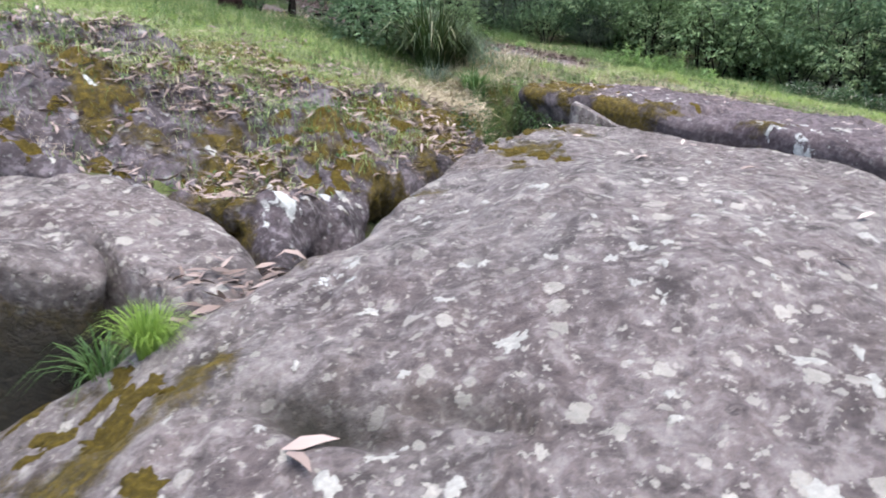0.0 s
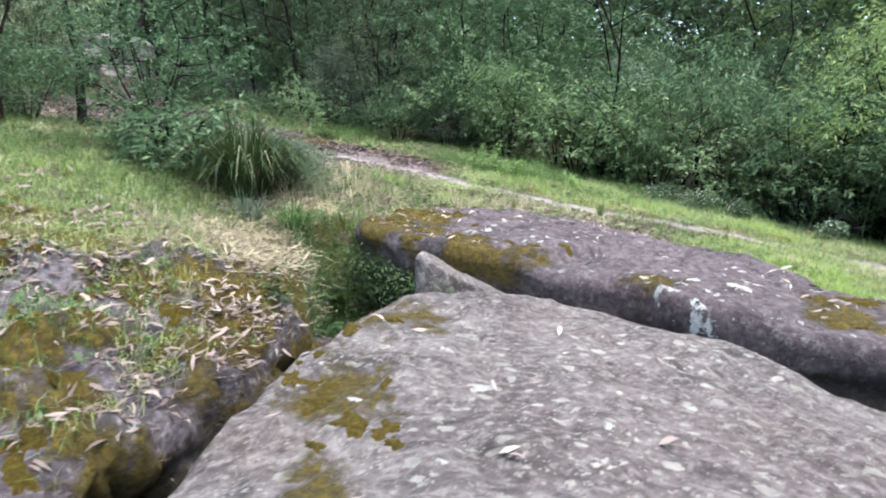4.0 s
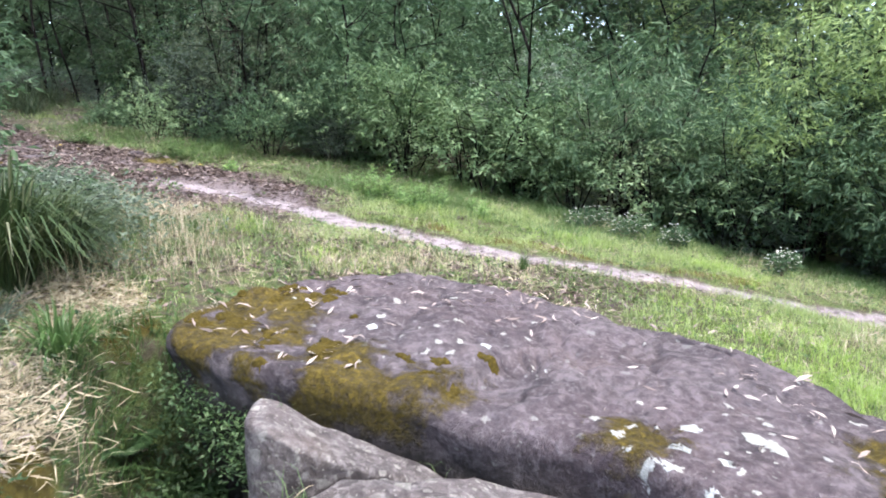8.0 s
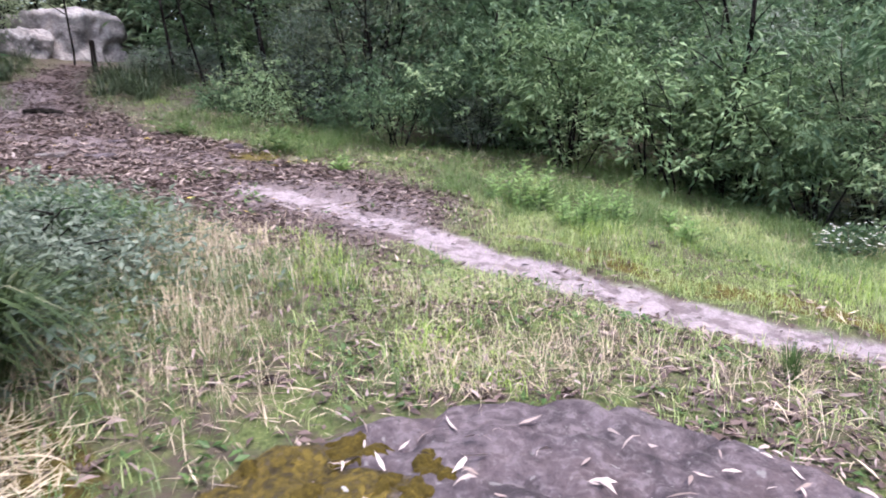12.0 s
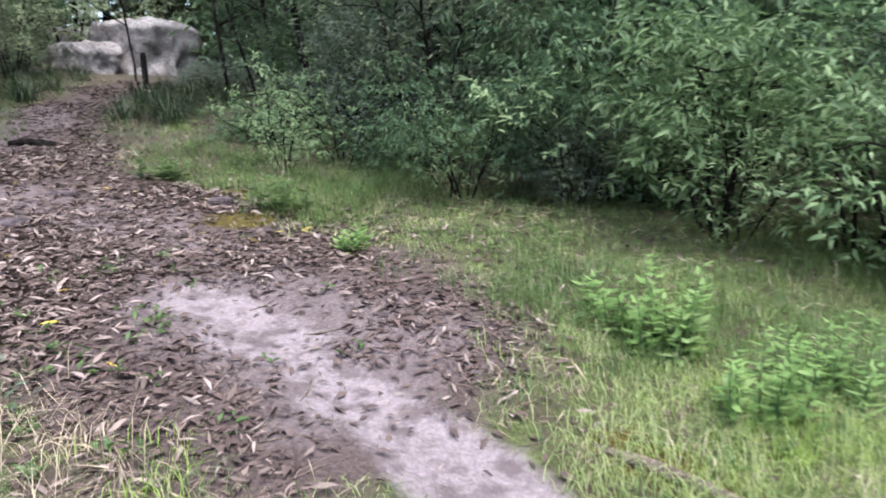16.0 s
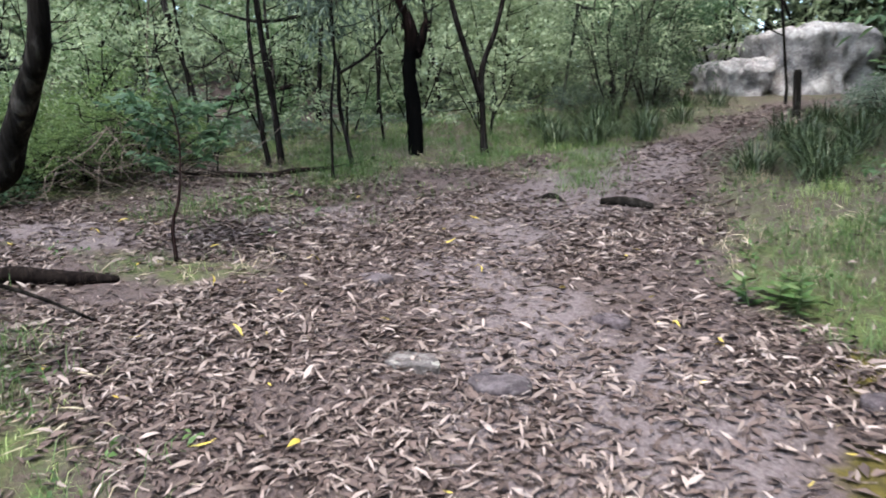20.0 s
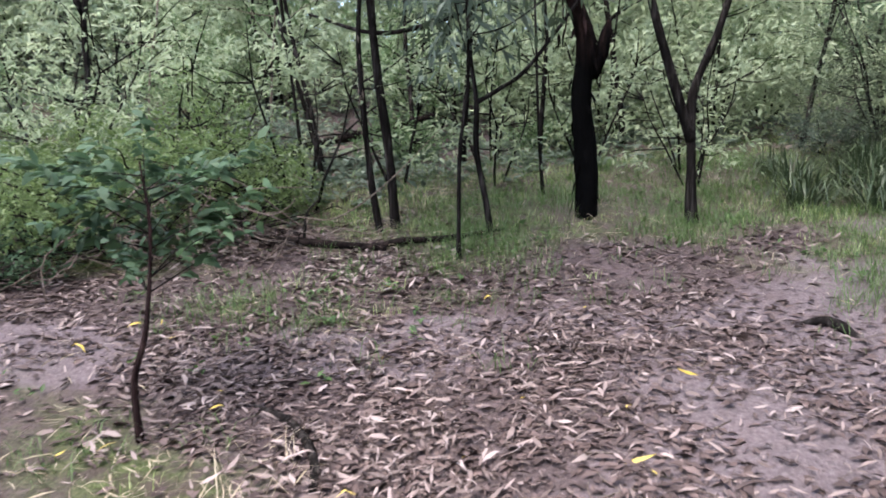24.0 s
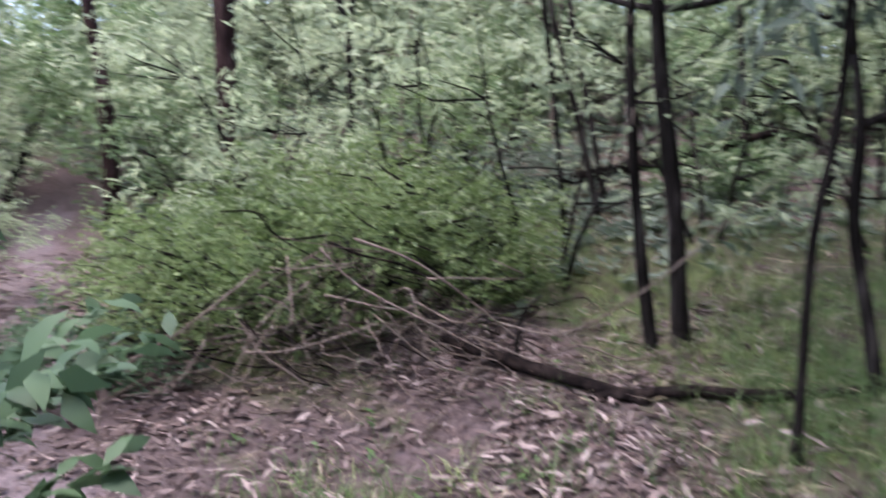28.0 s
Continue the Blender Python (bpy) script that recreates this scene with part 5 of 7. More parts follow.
# where the grass with shade in its colour grows
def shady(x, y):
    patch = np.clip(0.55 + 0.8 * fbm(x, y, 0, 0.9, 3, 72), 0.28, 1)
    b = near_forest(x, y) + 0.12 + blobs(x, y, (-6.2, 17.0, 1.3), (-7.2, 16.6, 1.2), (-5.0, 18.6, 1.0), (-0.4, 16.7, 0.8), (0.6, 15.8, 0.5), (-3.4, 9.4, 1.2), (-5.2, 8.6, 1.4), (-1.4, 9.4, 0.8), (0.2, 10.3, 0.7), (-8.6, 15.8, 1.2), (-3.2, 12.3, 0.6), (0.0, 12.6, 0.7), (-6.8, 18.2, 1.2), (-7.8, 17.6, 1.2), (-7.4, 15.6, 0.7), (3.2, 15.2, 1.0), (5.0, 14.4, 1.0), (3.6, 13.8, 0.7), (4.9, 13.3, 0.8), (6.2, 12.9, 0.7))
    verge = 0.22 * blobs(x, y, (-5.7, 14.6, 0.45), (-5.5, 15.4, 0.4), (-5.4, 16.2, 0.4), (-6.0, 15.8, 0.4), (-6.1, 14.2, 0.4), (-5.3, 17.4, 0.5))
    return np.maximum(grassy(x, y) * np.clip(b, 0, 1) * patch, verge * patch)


def straw(x, y):
    patch = np.clip(0.3 + 0.9 * fbm(x, y, 0, 0.8, 3, 73), 0, 1) * np.clip(0.6 - 1.3 * fbm(x, y, 0, 0.32, 2, 76), 0.1, 1.4)
    b = blobs(x, y, (0.9, 9.7, 0.7), (1.3, 10.9, 0.7), (0.0, 7.7, 0.5), (-0.3, 6.9, 0.4), (0.5, 8.9, 0.5), (7.4, 7.0, 0.9), (3.3, 9.9, 0.8), (-0.2, 8.3, 0.4), (1.6, 10.2, 0.7), (0.6, 10.4, 0.7), (0.35, 8.1, 0.5), (0.1, 7.4, 0.5), (1.2, 11.4, 0.6), (2.0, 9.9, 0.5))
    return grassy(x, y) * np.clip(0.16 + b, 0, 1) * patch


stuff("bright_grass", tufts(95000, CORE, lush, 301, 13, 0.055, (0.04, 0.15), (0.003, 0.006), (0.3, 1.2)), GRASS_BRIGHT, "short bright green grass in the clearing", "grass")
stuff("shaded_grass", tufts(50000, CORE, shady, 302, 13, 0.07, (0.06, 0.24), (0.003, 0.006), (0.4, 1.4)), GRASS_DARK, "fine green grass with the forest's shade put into its dark colour", "grass")
stuff("dry_grass", tufts(44000, CORE, straw, 303, 10, 0.07, (0.06, 0.24), (0.002, 0.004), (0.5, 1.6)), GRASS_DRY, "dry straw-coloured grass", "grass")


def vivid(x, y):
    patch = np.clip(0.5 + 0.9 * fbm(x, y, 0, 0.5, 3, 78), 0.1, 1)
    b = blobs(x, y, (5.1, 8.5, 0.35), (5.4, 8.1, 0.5), (5.5, 7.5, 0.5), (5.2, 6.8, 0.35), (5.9, 7.0, 0.6), (6.4, 9.2, 0.4), (3.7, 12.3, 0.25), (4.3, 11.9, 0.3), (5.0, 11.5, 0.35), (5.9, 11.1, 0.4), (6.9, 10.6, 0.4), (2.3, 9.9, 0.25), (-2.6, 8.6, 0.45), (-3.8, 8.5, 0.5), (-4.8, 8.4, 0.5), (-1.6, 6.6, 0.3), (-0.9, 6.9, 0.25), (1.5, 11.0, 0.3), (1.5, 12.0, 0.25))
    return grassy(x, y) * b * patch


stuff("vivid_grass", tufts(60000, CORE, vivid, 309, 12, 0.05, (0.05, 0.16), (0.003, 0.006), (0.3, 1.2)), VIVID, "soft lime green grass in the open clearing", "grass")


def tall_straw(x, y):
    return grassy(x, y) * blobs(x, y, (0.7, 10.15, 0.3), (0.75, 11.1, 0.3), (0.35, 9.55, 0.25), (0.95, 10.6, 0.3), (1.2, 11.6, 0.3), (0.2, 9.0, 0.25), (1.0, 9.7, 0.3), (0.3, 7.9, 0.25), (6.6, 7.2, 0.5))


stuff("tall_dry_grass", tufts(5500, (-1.0, 8.0, 6.5, 15.5), tall_straw, 304, 9, 0.05, (0.16, 0.42), (0.002, 0.004), (0.3, 1.3)), GRASS_DRY, "tall bleached grass stalks beside the tussock", "grass")


def sparse_green(x, y):
    return grassy(x, y) * np.clip(0.1 + 0.5 * fbm(x, y, 0, 0.6, 3, 74), 0, 1)


def broad_herbs(n, box, chance, seed, length, where_z=quick_z, high=0.06):
    """Low rosettes of small broad leaves."""
    r = np.random.default_rng(seed)
    x, y = scatter(n, box, chance, seed)
    keep = ~rocky(x, y)
    x, y = np.repeat(x[keep], 6), np.repeat(y[keep], 6)
    p = np.stack([x + r.normal(0, 0.03, len(x)), y + r.normal(0, 0.03, len(x)), where_z(x, y) + r.uniform(0, high, len(x))], -1)
    L = r.uniform(*length, len(x))
    return fold_leaves(p, r.uniform(0, 6.28, len(x)), r.uniform(0.0, 0.8, len(x)), r.normal(0, 0.3, len(x)), L, L * 0.45)


stuff("ground_herbs", broad_herbs(15000, CORE, lambda x, y: np.clip(sparse_green(x, y) + 0.5 * blobs(x, y, (-1.3, 6.2, 0.7), (0.1, 10.4, 0.8), (0.6, 13.0, 0.5), (-5.6, 14.8, 0.6), (-0.2, 11.6, 0.9)), 0, 1), 305, (0.03, 0.07)), GRASS_DARK, "small green herbs among the grass", "herb")
stuff("hillside_undergrowth", broad_herbs(15000, (-24, -6.5, 5, 24), lambda x, y: 0.7 * step(-7.4, -9.2, x + 0.4 * fbm(x, y, 0, 1.5, 2, 75)) * (1 - litter(x, y)), 306, (0.08, 0.2), ground_z), LEAF_GREY, "low leafy undergrowth on the wooded slope", "undergrowth")
stuff("leafy_undergrowth", broad_herbs(4200, (-2.5, 1.4, 9.2, 13.0), lambda x, y: np.clip(blobs(x, y, (-0.1, 10.9, 0.45), (-0.4, 10.2, 0.45), (0.25, 10.45, 0.25), (-0.4, 11.5, 0.3), (0.0, 9.9, 0.3)), 0, 1), 307, (0.04, 0.09), high=0.3), LEAF_GREY, "knee-high dark leafy herbs behind the tussock", "undergrowth")


def crevice_ferns(n, seed):
    r = np.random.default_rng(seed)
    s = r.uniform(0, 1, n)
    x, y = 0.62 + 0.36 * s + r.normal(0, 0.11, n), 6.5 + 1.75 * s + r.normal(0, 0.12, n)
    clump = np.clip(0.5 + fbm(x, y, 0, 0.25, 2, 77), 0.05, 1)
    z = ground_z(x, y) + 0.3 * clump * r.uniform(0, 1, n)
    return fold_leaves(np.stack([x, y, z], -1), r.uniform(0, 6.28, n), r.normal(0.2, 0.5, n), r.normal(0, 0.5, n), r.uniform(0.03, 0.08, n), 0.024)


def slab_foot_ferns(n, seed):
    r = np.random.default_rng(seed)
    s = r.uniform(0, 1, n)
    x, y = 0.95 + 0.65 * s + r.normal(0, 0.09, n), 8.2 - 0.95 * s + r.normal(0, 0.09, n)
    z = 0.45 + 0.3 * (1 - s) + r.uniform(-0.25, 0.15, n)
    return fold_leaves(np.stack([x, y, z], -1), r.uniform(0, 6.28, n), r.normal(0.1, 0.5, n), r.normal(0, 0.5, n), r.uniform(0.02, 0.055, n), 0.016)


stuff("crevice_grass", tufts(1000, (0.3, 1.15, 6.7, 8.6), lambda x, y: blobs(x, y, (0.72, 7.6, 0.13), (0.62, 8.1, 0.15), (0.78, 8.25, 0.15), (0.7, 7.2, 0.12), (0.85, 7.85, 0.12), (0.98, 8.3, 0.1)), 322, 8, 0.04, (0.12, 0.3), (0.004, 0.009), (0.4, 1.4)), GRASS_DARK, "dark green grass hanging into the crevice", "grass")
stuff("crevice_herbs", broad_herbs(1500, (-0.2, 1.1, 6.3, 8.5), lambda x, y: blobs(x, y, (0.68, 7.5, 0.18), (0.58, 8.0, 0.15), (0.3, 6.75, 0.12), (0.75, 8.2, 0.12), (0.55, 6.95, 0.12)), 323, (0.025, 0.06), high=0.16), FERN, "small dark herbs along the crevice", "herb")
stuff("slab_foot_ferns", slab_foot_ferns(3200, 309), FERN, "dark ferns and creepers at the slab's foot", "fern")
stuff("crevice_ferns", crevice_ferns(9000, 308), FERN, "dark green ferns and creepers in the crevice", "fern")


def fallen_leaves(n, box, chance, seed, length=(0.035, 0.125), lift=0.012, slim=(0.13, 0.24)):
    r = np.random.default_rng(seed)
    x, y = scatter(n, box, chance, seed)
    m = len(x)
    L = r.uniform(*length, m)
    p = np.stack([x, y, quick_z(x, y) + lift + r.uniform(0, 0.014, m)], -1)
    return lance_leaves(p, r.uniform(0, 6.28, m), r.normal(0.06, 0.2, m), r.normal(0, 0.5, m), L, L * r.uniform(*slim, m), r.normal(0.06, 0.16, m))


def leafy(x, y):
    clump = np.clip(0.62 + 0.6 * fbm(x, y, 0, 0.7, 3, 81), 0.1, 1)
    thin = 0.1 + 0.5 * blobs(x, y, (1.9, 9.5, 0.8), (3.4, 9.4, 0.8), (4.6, 9.0, 0.8), (2.4, 10.6, 0.7), (1.2, 11.6, 0.6), (1.9, 13.8, 0.7), (2.6, 14.2, 0.6), (1.5, 14.7, 0.6), (2.2, 13.3, 0.4), (-5.3, 15.6, 0.8), (-6.6, 14.6, 0.9), (-4.2, 12.9, 0.9), (-7.2, 15.2, 0.8), (0.3, 9.0, 0.5), (-1.5, 7.0, 0.6), (-3.0, 7.1, 0.8), (-0.3, 7.6, 0.4))
    return np.clip(np.maximum(quick_litter(x, y), thin) * clump, 0, 1) * (quick_rock(x, y) < 0.4) * (quick_pit(x, y) < 0.3) * (1 - 0.75 * step(0.4, 0.8, quick_sand(x, y)))


def dense(x, y):
    """Where the fallen leaves lie thickest."""
    return np.clip(0.36 + 0.6 * blobs(x, y, (-1.4, 13.5, 0.9), (-2.8, 13.3, 0.9), (-4.0, 12.9, 0.9), (0.2, 13.4, 0.6), (-0.3, 15.4, 0.5), (-5.9, 13.9, 0.5), (-6.6, 14.7, 0.6), (-3.4, 13.9, 0.6), (-2.4, 16.6, 0.6), (-5.6, 14.6, 0.6), (-5.0, 15.4, 0.6), (-4.4, 15.2, 0.6), (-6.2, 13.6, 0.5)) - 0.26 * quick_worn(x, y), 0.05, 1)


def leaf_mould(n, seed):
    r = np.random.default_rng(seed)
    x, y = scatter(n, (-9.5, 6.0, 8.6, 23.4), lambda x, y: np.clip(leafy(x, y) * (0.35 + dense(x, y)), 0, 1), seed)
    m = len(x)
    L = r.uniform(0.03, 0.1, m)
    return fold_leaves(np.stack([x, y, quick_z(x, y) + 0.006 + r.uniform(0, 0.01, m)], -1), r.uniform(0, 6.28, m), r.normal(0.02, 0.12, m), r.normal(0, 0.25, m), L, L * r.uniform(0.2, 0.45, m))


stuff("leaf_mould", leaf_mould(330000, 310), OLD_LITTER, "dark brown rotting leaves under the fresher litter", "leaf litter")
stuff("leaf_litter", fallen_leaves(300000, (-9.5, 8.5, 6.5, 23.4), lambda x, y: leafy(x, y) * dense(x, y), 311, (0.03, 0.11), slim=(0.1, 0.26)), LITTER, "brown and pinkish fallen gum leaves and bark strips", "leaf litter")
stuff("dry_thatch", fallen_leaves(110000, (-9.0, 9.0, 5.0, 18.0), lambda x, y: 0.75 * np.clip(grassy(x, y) + blobs(x, y, (0.3, 7.8, 0.5)), 0, 1) * (quick_rock(x, y) < 0.4) * (quick_pit(x, y) < 0.75) * np.clip(0.4 + 0.7 * fbm(x, y, 0, 0.8, 3, 83), 0, 1), 318, (0.05, 0.16), slim=(0.03, 0.07)), GRASS_DRY, "dead grass stems and thatch lying on the ground", "thatch")
stuff("straw_mat", fallen_leaves(11000, (-0.6, 0.8, 7.1, 9.2), lambda x, y: blobs(x, y, (0.0, 7.8, 0.3), (0.1, 7.4, 0.25), (0.4, 8.6, 0.2), (0.3, 8.95, 0.2)) * (quick_pit(x, y) < 0.6), 319, (0.07, 0.22), lift=0.02, slim=(0.025, 0.06)), GRASS_DRY, "flattened bleached straw beside the crevice", "thatch")
stuff("grass_leaf_litter", fallen_leaves(6500, (-5.0, 1.0, 5.4, 9.2), lambda x, y: np.clip(blobs(x, y, (-1.6, 6.9, 0.8), (-3.2, 7.0, 0.9), (-4.2, 7.0, 0.8), (0.2, 6.9, 0.4), (0.4, 8.6, 0.3), (-0.4, 7.4, 0.5)) * (0.5 + 0.8 * fbm(x, y, 0, 0.4, 2, 84)), 0, 1) * (quick_pit(x, y) < 0.6), 320, (0.05, 0.14), lift=0.03, slim=(0.12, 0.26)), PALE_LITTER, "pale gum leaves caught in the grass behind the ledge", "leaf litter")
stuff("ledge_leaf_litter", fallen_leaves(19000, (-4.4, 0.4, 3.6, 7.2), lambda x, y: (LEDGE_ROCK.z(x, y) > -5) * np.clip(0.2 + 1.0 * fbm(x, y, 0, 0.4, 3, 82), 0.05, 1) * step(-0.05, 0.4, LEDGE_ROCK.z(x, y) - 0.35), 312, (0.04, 0.14), slim=(0.12, 0.26)), PALE_LITTER, "dead gum leaves lying on the mossy ledge", "leaf litter")
stuff("slab_leaf_litter", fallen_leaves(1100, (0.9, 5.0, 4.9, 9.1), lambda x, y: (SLAB_ROCK.z(x, y) > 0.5) * np.clip(0.015 + 0.75 * blobs(x, y, (1.3, 8.2, 0.4), (1.7, 7.8, 0.3), (2.0, 8.8, 0.4), (3.3, 8.3, 0.4), (4.3, 6.9, 0.4), (4.5, 5.7, 0.4), (3.0, 8.7, 0.3)), 0, 1), 313, (0.05, 0.13)), LITTER, "dead gum leaves lying on the flat slab", "leaf litter")
stuff("boulder_leaf_litter", fallen_leaves(700, (-1.6, 3.5, 1.2, 6.8), lambda x, y: (MAIN.z(x, y) > 0.0) * np.clip(0.01 + blobs(x, y, (1.7, 2.45, 0.16), (1.85, 2.7, 0.14), (2.35, 3.3, 0.2), (0.75, 5.3, 0.2), (1.6, 5.0, 0.3)), 0, 1), 314, (0.05, 0.15)), PALE_LITTER, "a few dead leaves lying on the domed boulder", "leaf litter")
stuff("crevice_leaf_litter", fallen_leaves(420, (-1.25, -0.55, 2.5, 3.05), lambda x, y: 0.75 * np.exp(-(line_distance(x, y, [(-1.2, 2.62), (-0.75, 2.9)]) / 0.12) ** 2), 315, (0.06, 0.15), lift=0.02), PALE_LITTER, "reddish dead leaves caught between two boulders", "leaf litter")
stuff("yellow_leaves", fallen_leaves(420, (-6.0, 1.8, 12.4, 16.5), lambda x, y: 0.2 * quick_litter(x, y) + 0.03, 316), YELLOW_LEAF, "scattered yellow fallen leaves", "leaf litter")


def sticks(n, box, chance, seed, length, thick):
    r = np.random.default_rng(seed)
    x, y = scatter(n, box, chance, seed)
    m = len(x)
    L, yaw = r.uniform(*length, m) * r.uniform(0.4, 1, m), r.uniform(0, 6.28, m)
    d = np.stack([np.cos(yaw), np.sin(yaw)], -1)
    a = np.stack([-d[:, 1], d[:, 0]], -1)
    rad = r.uniform(*thick, m)
    rows = []
    for s, k in ((-0.5, 0.6), (0.1, 1.0), (0.5, 0.5)):
        c = np.stack([x, y], -1) + d * (L * s)[:, None] + a * (L * 0.06 * (1 if s == 0.1 else 0))[:, None]
        z = quick_z(c[:, 0], c[:, 1]) + rad
        for u, w in ((1, 0), (0, 1), (-1, 0), (0, -1)):
            q = c + a * (rad * k * u)[:, None]
            rows.append(np.stack([q[:, 0], q[:, 1], z + rad * k * w], -1))
    v = np.stack(rows, 1).reshape(-1, 3)
    f = [[i * 4 + j, i * 4 + (j + 1) % 4, i * 4 + 4 + (j + 1) % 4, i * 4 + 4 + j] for i in range(2) for j in range(4)] + [[3, 2, 1, 0], [8, 9, 10, 11]]
    return v, (np.arange(m)[:, None, None] * 12 + np.array(f)).reshape(-1, 4)


stuff("fallen_twigs", sticks(11000, (-8.5, 4, 8.5, 19), lambda x, y: leafy(x, y) * 0.8, 321, (0.05, 0.4), (0.0015, 0.005)), TWIG, "thin dead twigs among the leaf litter", "twigs")


# ---- tussocks, herbs and flowers ----
def tussock(seed, place, height, spread, count, label, material_of=None, width=0.012):
    r = np.random.default_rng(seed)
    n = count
    a = r.uniform(0, 2 * np.pi, n)
    d = spread * 0.22 * np.sqrt(r.uniform(0, 1, n))
    p = np.stack([d * np.cos(a), d * np.sin(a), np.full(n, -0.04)], -1)
    yaw = a + r.normal(0, 0.5, n)
    ob = thing("mat_rush", (*place, float(surface_z(*map(np.array, place)))), label, "tussock")
    high, wide, arch = height * r.uniform(0.55, 1.1, n), width * r.uniform(0.7, 1.3, n), r.uniform(0.05, 1.05, n) * spread / height
    for k in range(6):
        s = slice(k, None, 6)
        tagged(part("blade_tuft", straps(p[s], yaw[s], high[s], wide[s], arch[s]), material_of or LEAF_TUSSOCK, ob), kind="stuff")
    return ob


tussock(401, (-0.15, 9.1), 1.0, 1.0, 560, "large dark green mat rush tussock with arching blades", width=0.016)
tussock(402, (0.12, 9.5), 0.8, 0.8, 420, "mat rush tussock beside a larger one", width=0.012)
tussock(403, (0.36, 8.15), 0.45, 0.45, 120, "small strappy green tussock at the crevice end", GRASS_DARK, 0.013)
tussock(404, (-0.1, 8.5), 0.4, 0.45, 90, "small grey-green tussock in dry grass", LEAF_GREY, 0.01)
tussock(405, (4.03, 9.75), 0.3, 0.12, 130, "small upright dark tuft beside the sandy path", GRASS_DARK, 0.004)
tussock(406, (-1.08, 2.38), 0.28, 0.2, 420, "bright green grass tuft growing between the boulders", VIVID, 0.004)
tussock(407, (-1.28, 2.42), 0.24, 0.3, 90, "small green grass tuft at a boulder's foot", GRASS_DARK, 0.006)
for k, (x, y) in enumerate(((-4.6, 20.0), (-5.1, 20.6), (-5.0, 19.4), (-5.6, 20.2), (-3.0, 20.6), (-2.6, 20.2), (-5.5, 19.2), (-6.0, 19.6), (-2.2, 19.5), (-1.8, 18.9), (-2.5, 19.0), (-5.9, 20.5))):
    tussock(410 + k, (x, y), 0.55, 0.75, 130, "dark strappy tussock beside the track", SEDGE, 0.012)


r_far = np.random.default_rng(420)
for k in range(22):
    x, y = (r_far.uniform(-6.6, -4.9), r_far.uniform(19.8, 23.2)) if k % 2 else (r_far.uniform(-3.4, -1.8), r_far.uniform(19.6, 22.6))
    tussock(440 + k, (x, y), 0.5, 0.75, 90, "dark strappy tussock farther up the track", SEDGE, 0.012)


def herb(seed, place, height, stems, label, material_of=None, leaf=0.13):
    r = np.random.default_rng(seed)
    ob = thing("leafy_herb", (*place, float(surface_z(*map(np.array, place))) - 0.02), label, "herb")
    for k in range(stems):
        a = r.uniform(0, 6.28)
        off = r.uniform(0, 0.26)
        h = height * r.uniform(0.6, 1.0)
        p = bend_up((math.cos(a) * off, math.sin(a) * off, 0), (math.cos(a) * 0.2, math.sin(a) * 0.2), h, 7, 0.05, seed + k)
        stalk = part("stem", tube_mesh("stem", tube(p, np.linspace(0.006, 0.002, 7), 5)), LEAF_FRESH, ob)
        n = 22
        s = np.linspace(0.12, 1, n)
        q = np.stack([np.interp(s, np.linspace(0, 1, 7), p[:, i]) for i in range(3)], -1)
        L = leaf * (1.15 - 0.6 * s) * r.uniform(0.8, 1.2, n)
        part("leaves", lance_leaves(q, np.arange(n) * 2.4 + r.normal(0, 0.3, n), r.uniform(0.0, 0.5, n), r.normal(0, 0.2, n), L, L * 0.34, -0.06), material_of or HERB, stalk)
    return ob


herb(421, (3.52, 13.1), 0.6, 13, "tall fresh green herb with narrow leaves")
herb(422, (3.72, 12.5), 0.42, 13, "bright green leafy herb beside the path", HERB, 0.1)
herb(423, (4.05, 12.75), 0.45, 13, "bright green leafy herb beside the path", HERB, 0.1)
herb(424, (3.25, 13.35), 0.35, 5, "fresh green herb in the grass")
herb(425, (4.6, 12.3), 0.3, 5, "fresh green herb in the grass")
herb(426, (1.55, 14.3), 0.2, 5, "small green herb in leaf litter")
herb(427, (0.9, 15.2), 0.35, 7, "dull green herb at the track's edge", GRASS_DARK)
herb(428, (-0.6, 16.0), 0.22, 5, "green herb at the track's edge", GRASS_DARK)


def flower_bush(seed, place, width, label):
    r = np.random.default_rng(seed)
    ob = thing("flowering_shrub", (*place, float(surface_z(*map(np.array, place))) - 0.02), label, "shrub")
    n = 420
    a, d = r.uniform(0, 6.28, n), width * 0.5 * np.sqrt(r.uniform(0, 1, n))
    top = 0.34 * (1 - (d / width) ** 2)
    p = np.stack([d * np.cos(a), d * np.sin(a) * 0.5, top * r.uniform(0.2, 1, n)], -1)
    tagged(part("foliage", fold_leaves(p, r.uniform(0, 6.28, n), r.uniform(-0.2, 0.9, n), r.normal(0, 0.5, n), 0.07, 0.022), LEAF_DARK, ob), kind="stuff")
    m = 75
    a, d = r.uniform(0, 6.28, m), width * 0.5 * np.sqrt(r.uniform(0, 1, m))
    c = np.stack([d * np.cos(a), d * np.sin(a) * 0.5, 0.34 * (1 - (d / width) ** 2) * r.uniform(0.45, 1.15, m)], -1)
    q = np.repeat(c, 7, 0)
    yaw = np.tile(np.arange(7) * 6.28 / 7, m)
    tagged(part("blossom", fold_leaves(q, yaw, np.full(len(q), 0.3), np.zeros(len(q)), 0.02, 0.014), PETAL, ob, "small white flower heads"), kind="stuff")
    for k in range(16):
        part("stem", tube_mesh("stem", tube([(0, 0, 0), tuple(c[k] * (0.5, 0.5, 0.6)), tuple(c[k])], [0.004, 0.003, 0.002], 4)), TWIG, ob)
    return ob


flower_bush(431, (6.3, 12.4), 0.75, "low shrub covered in small white flowers")
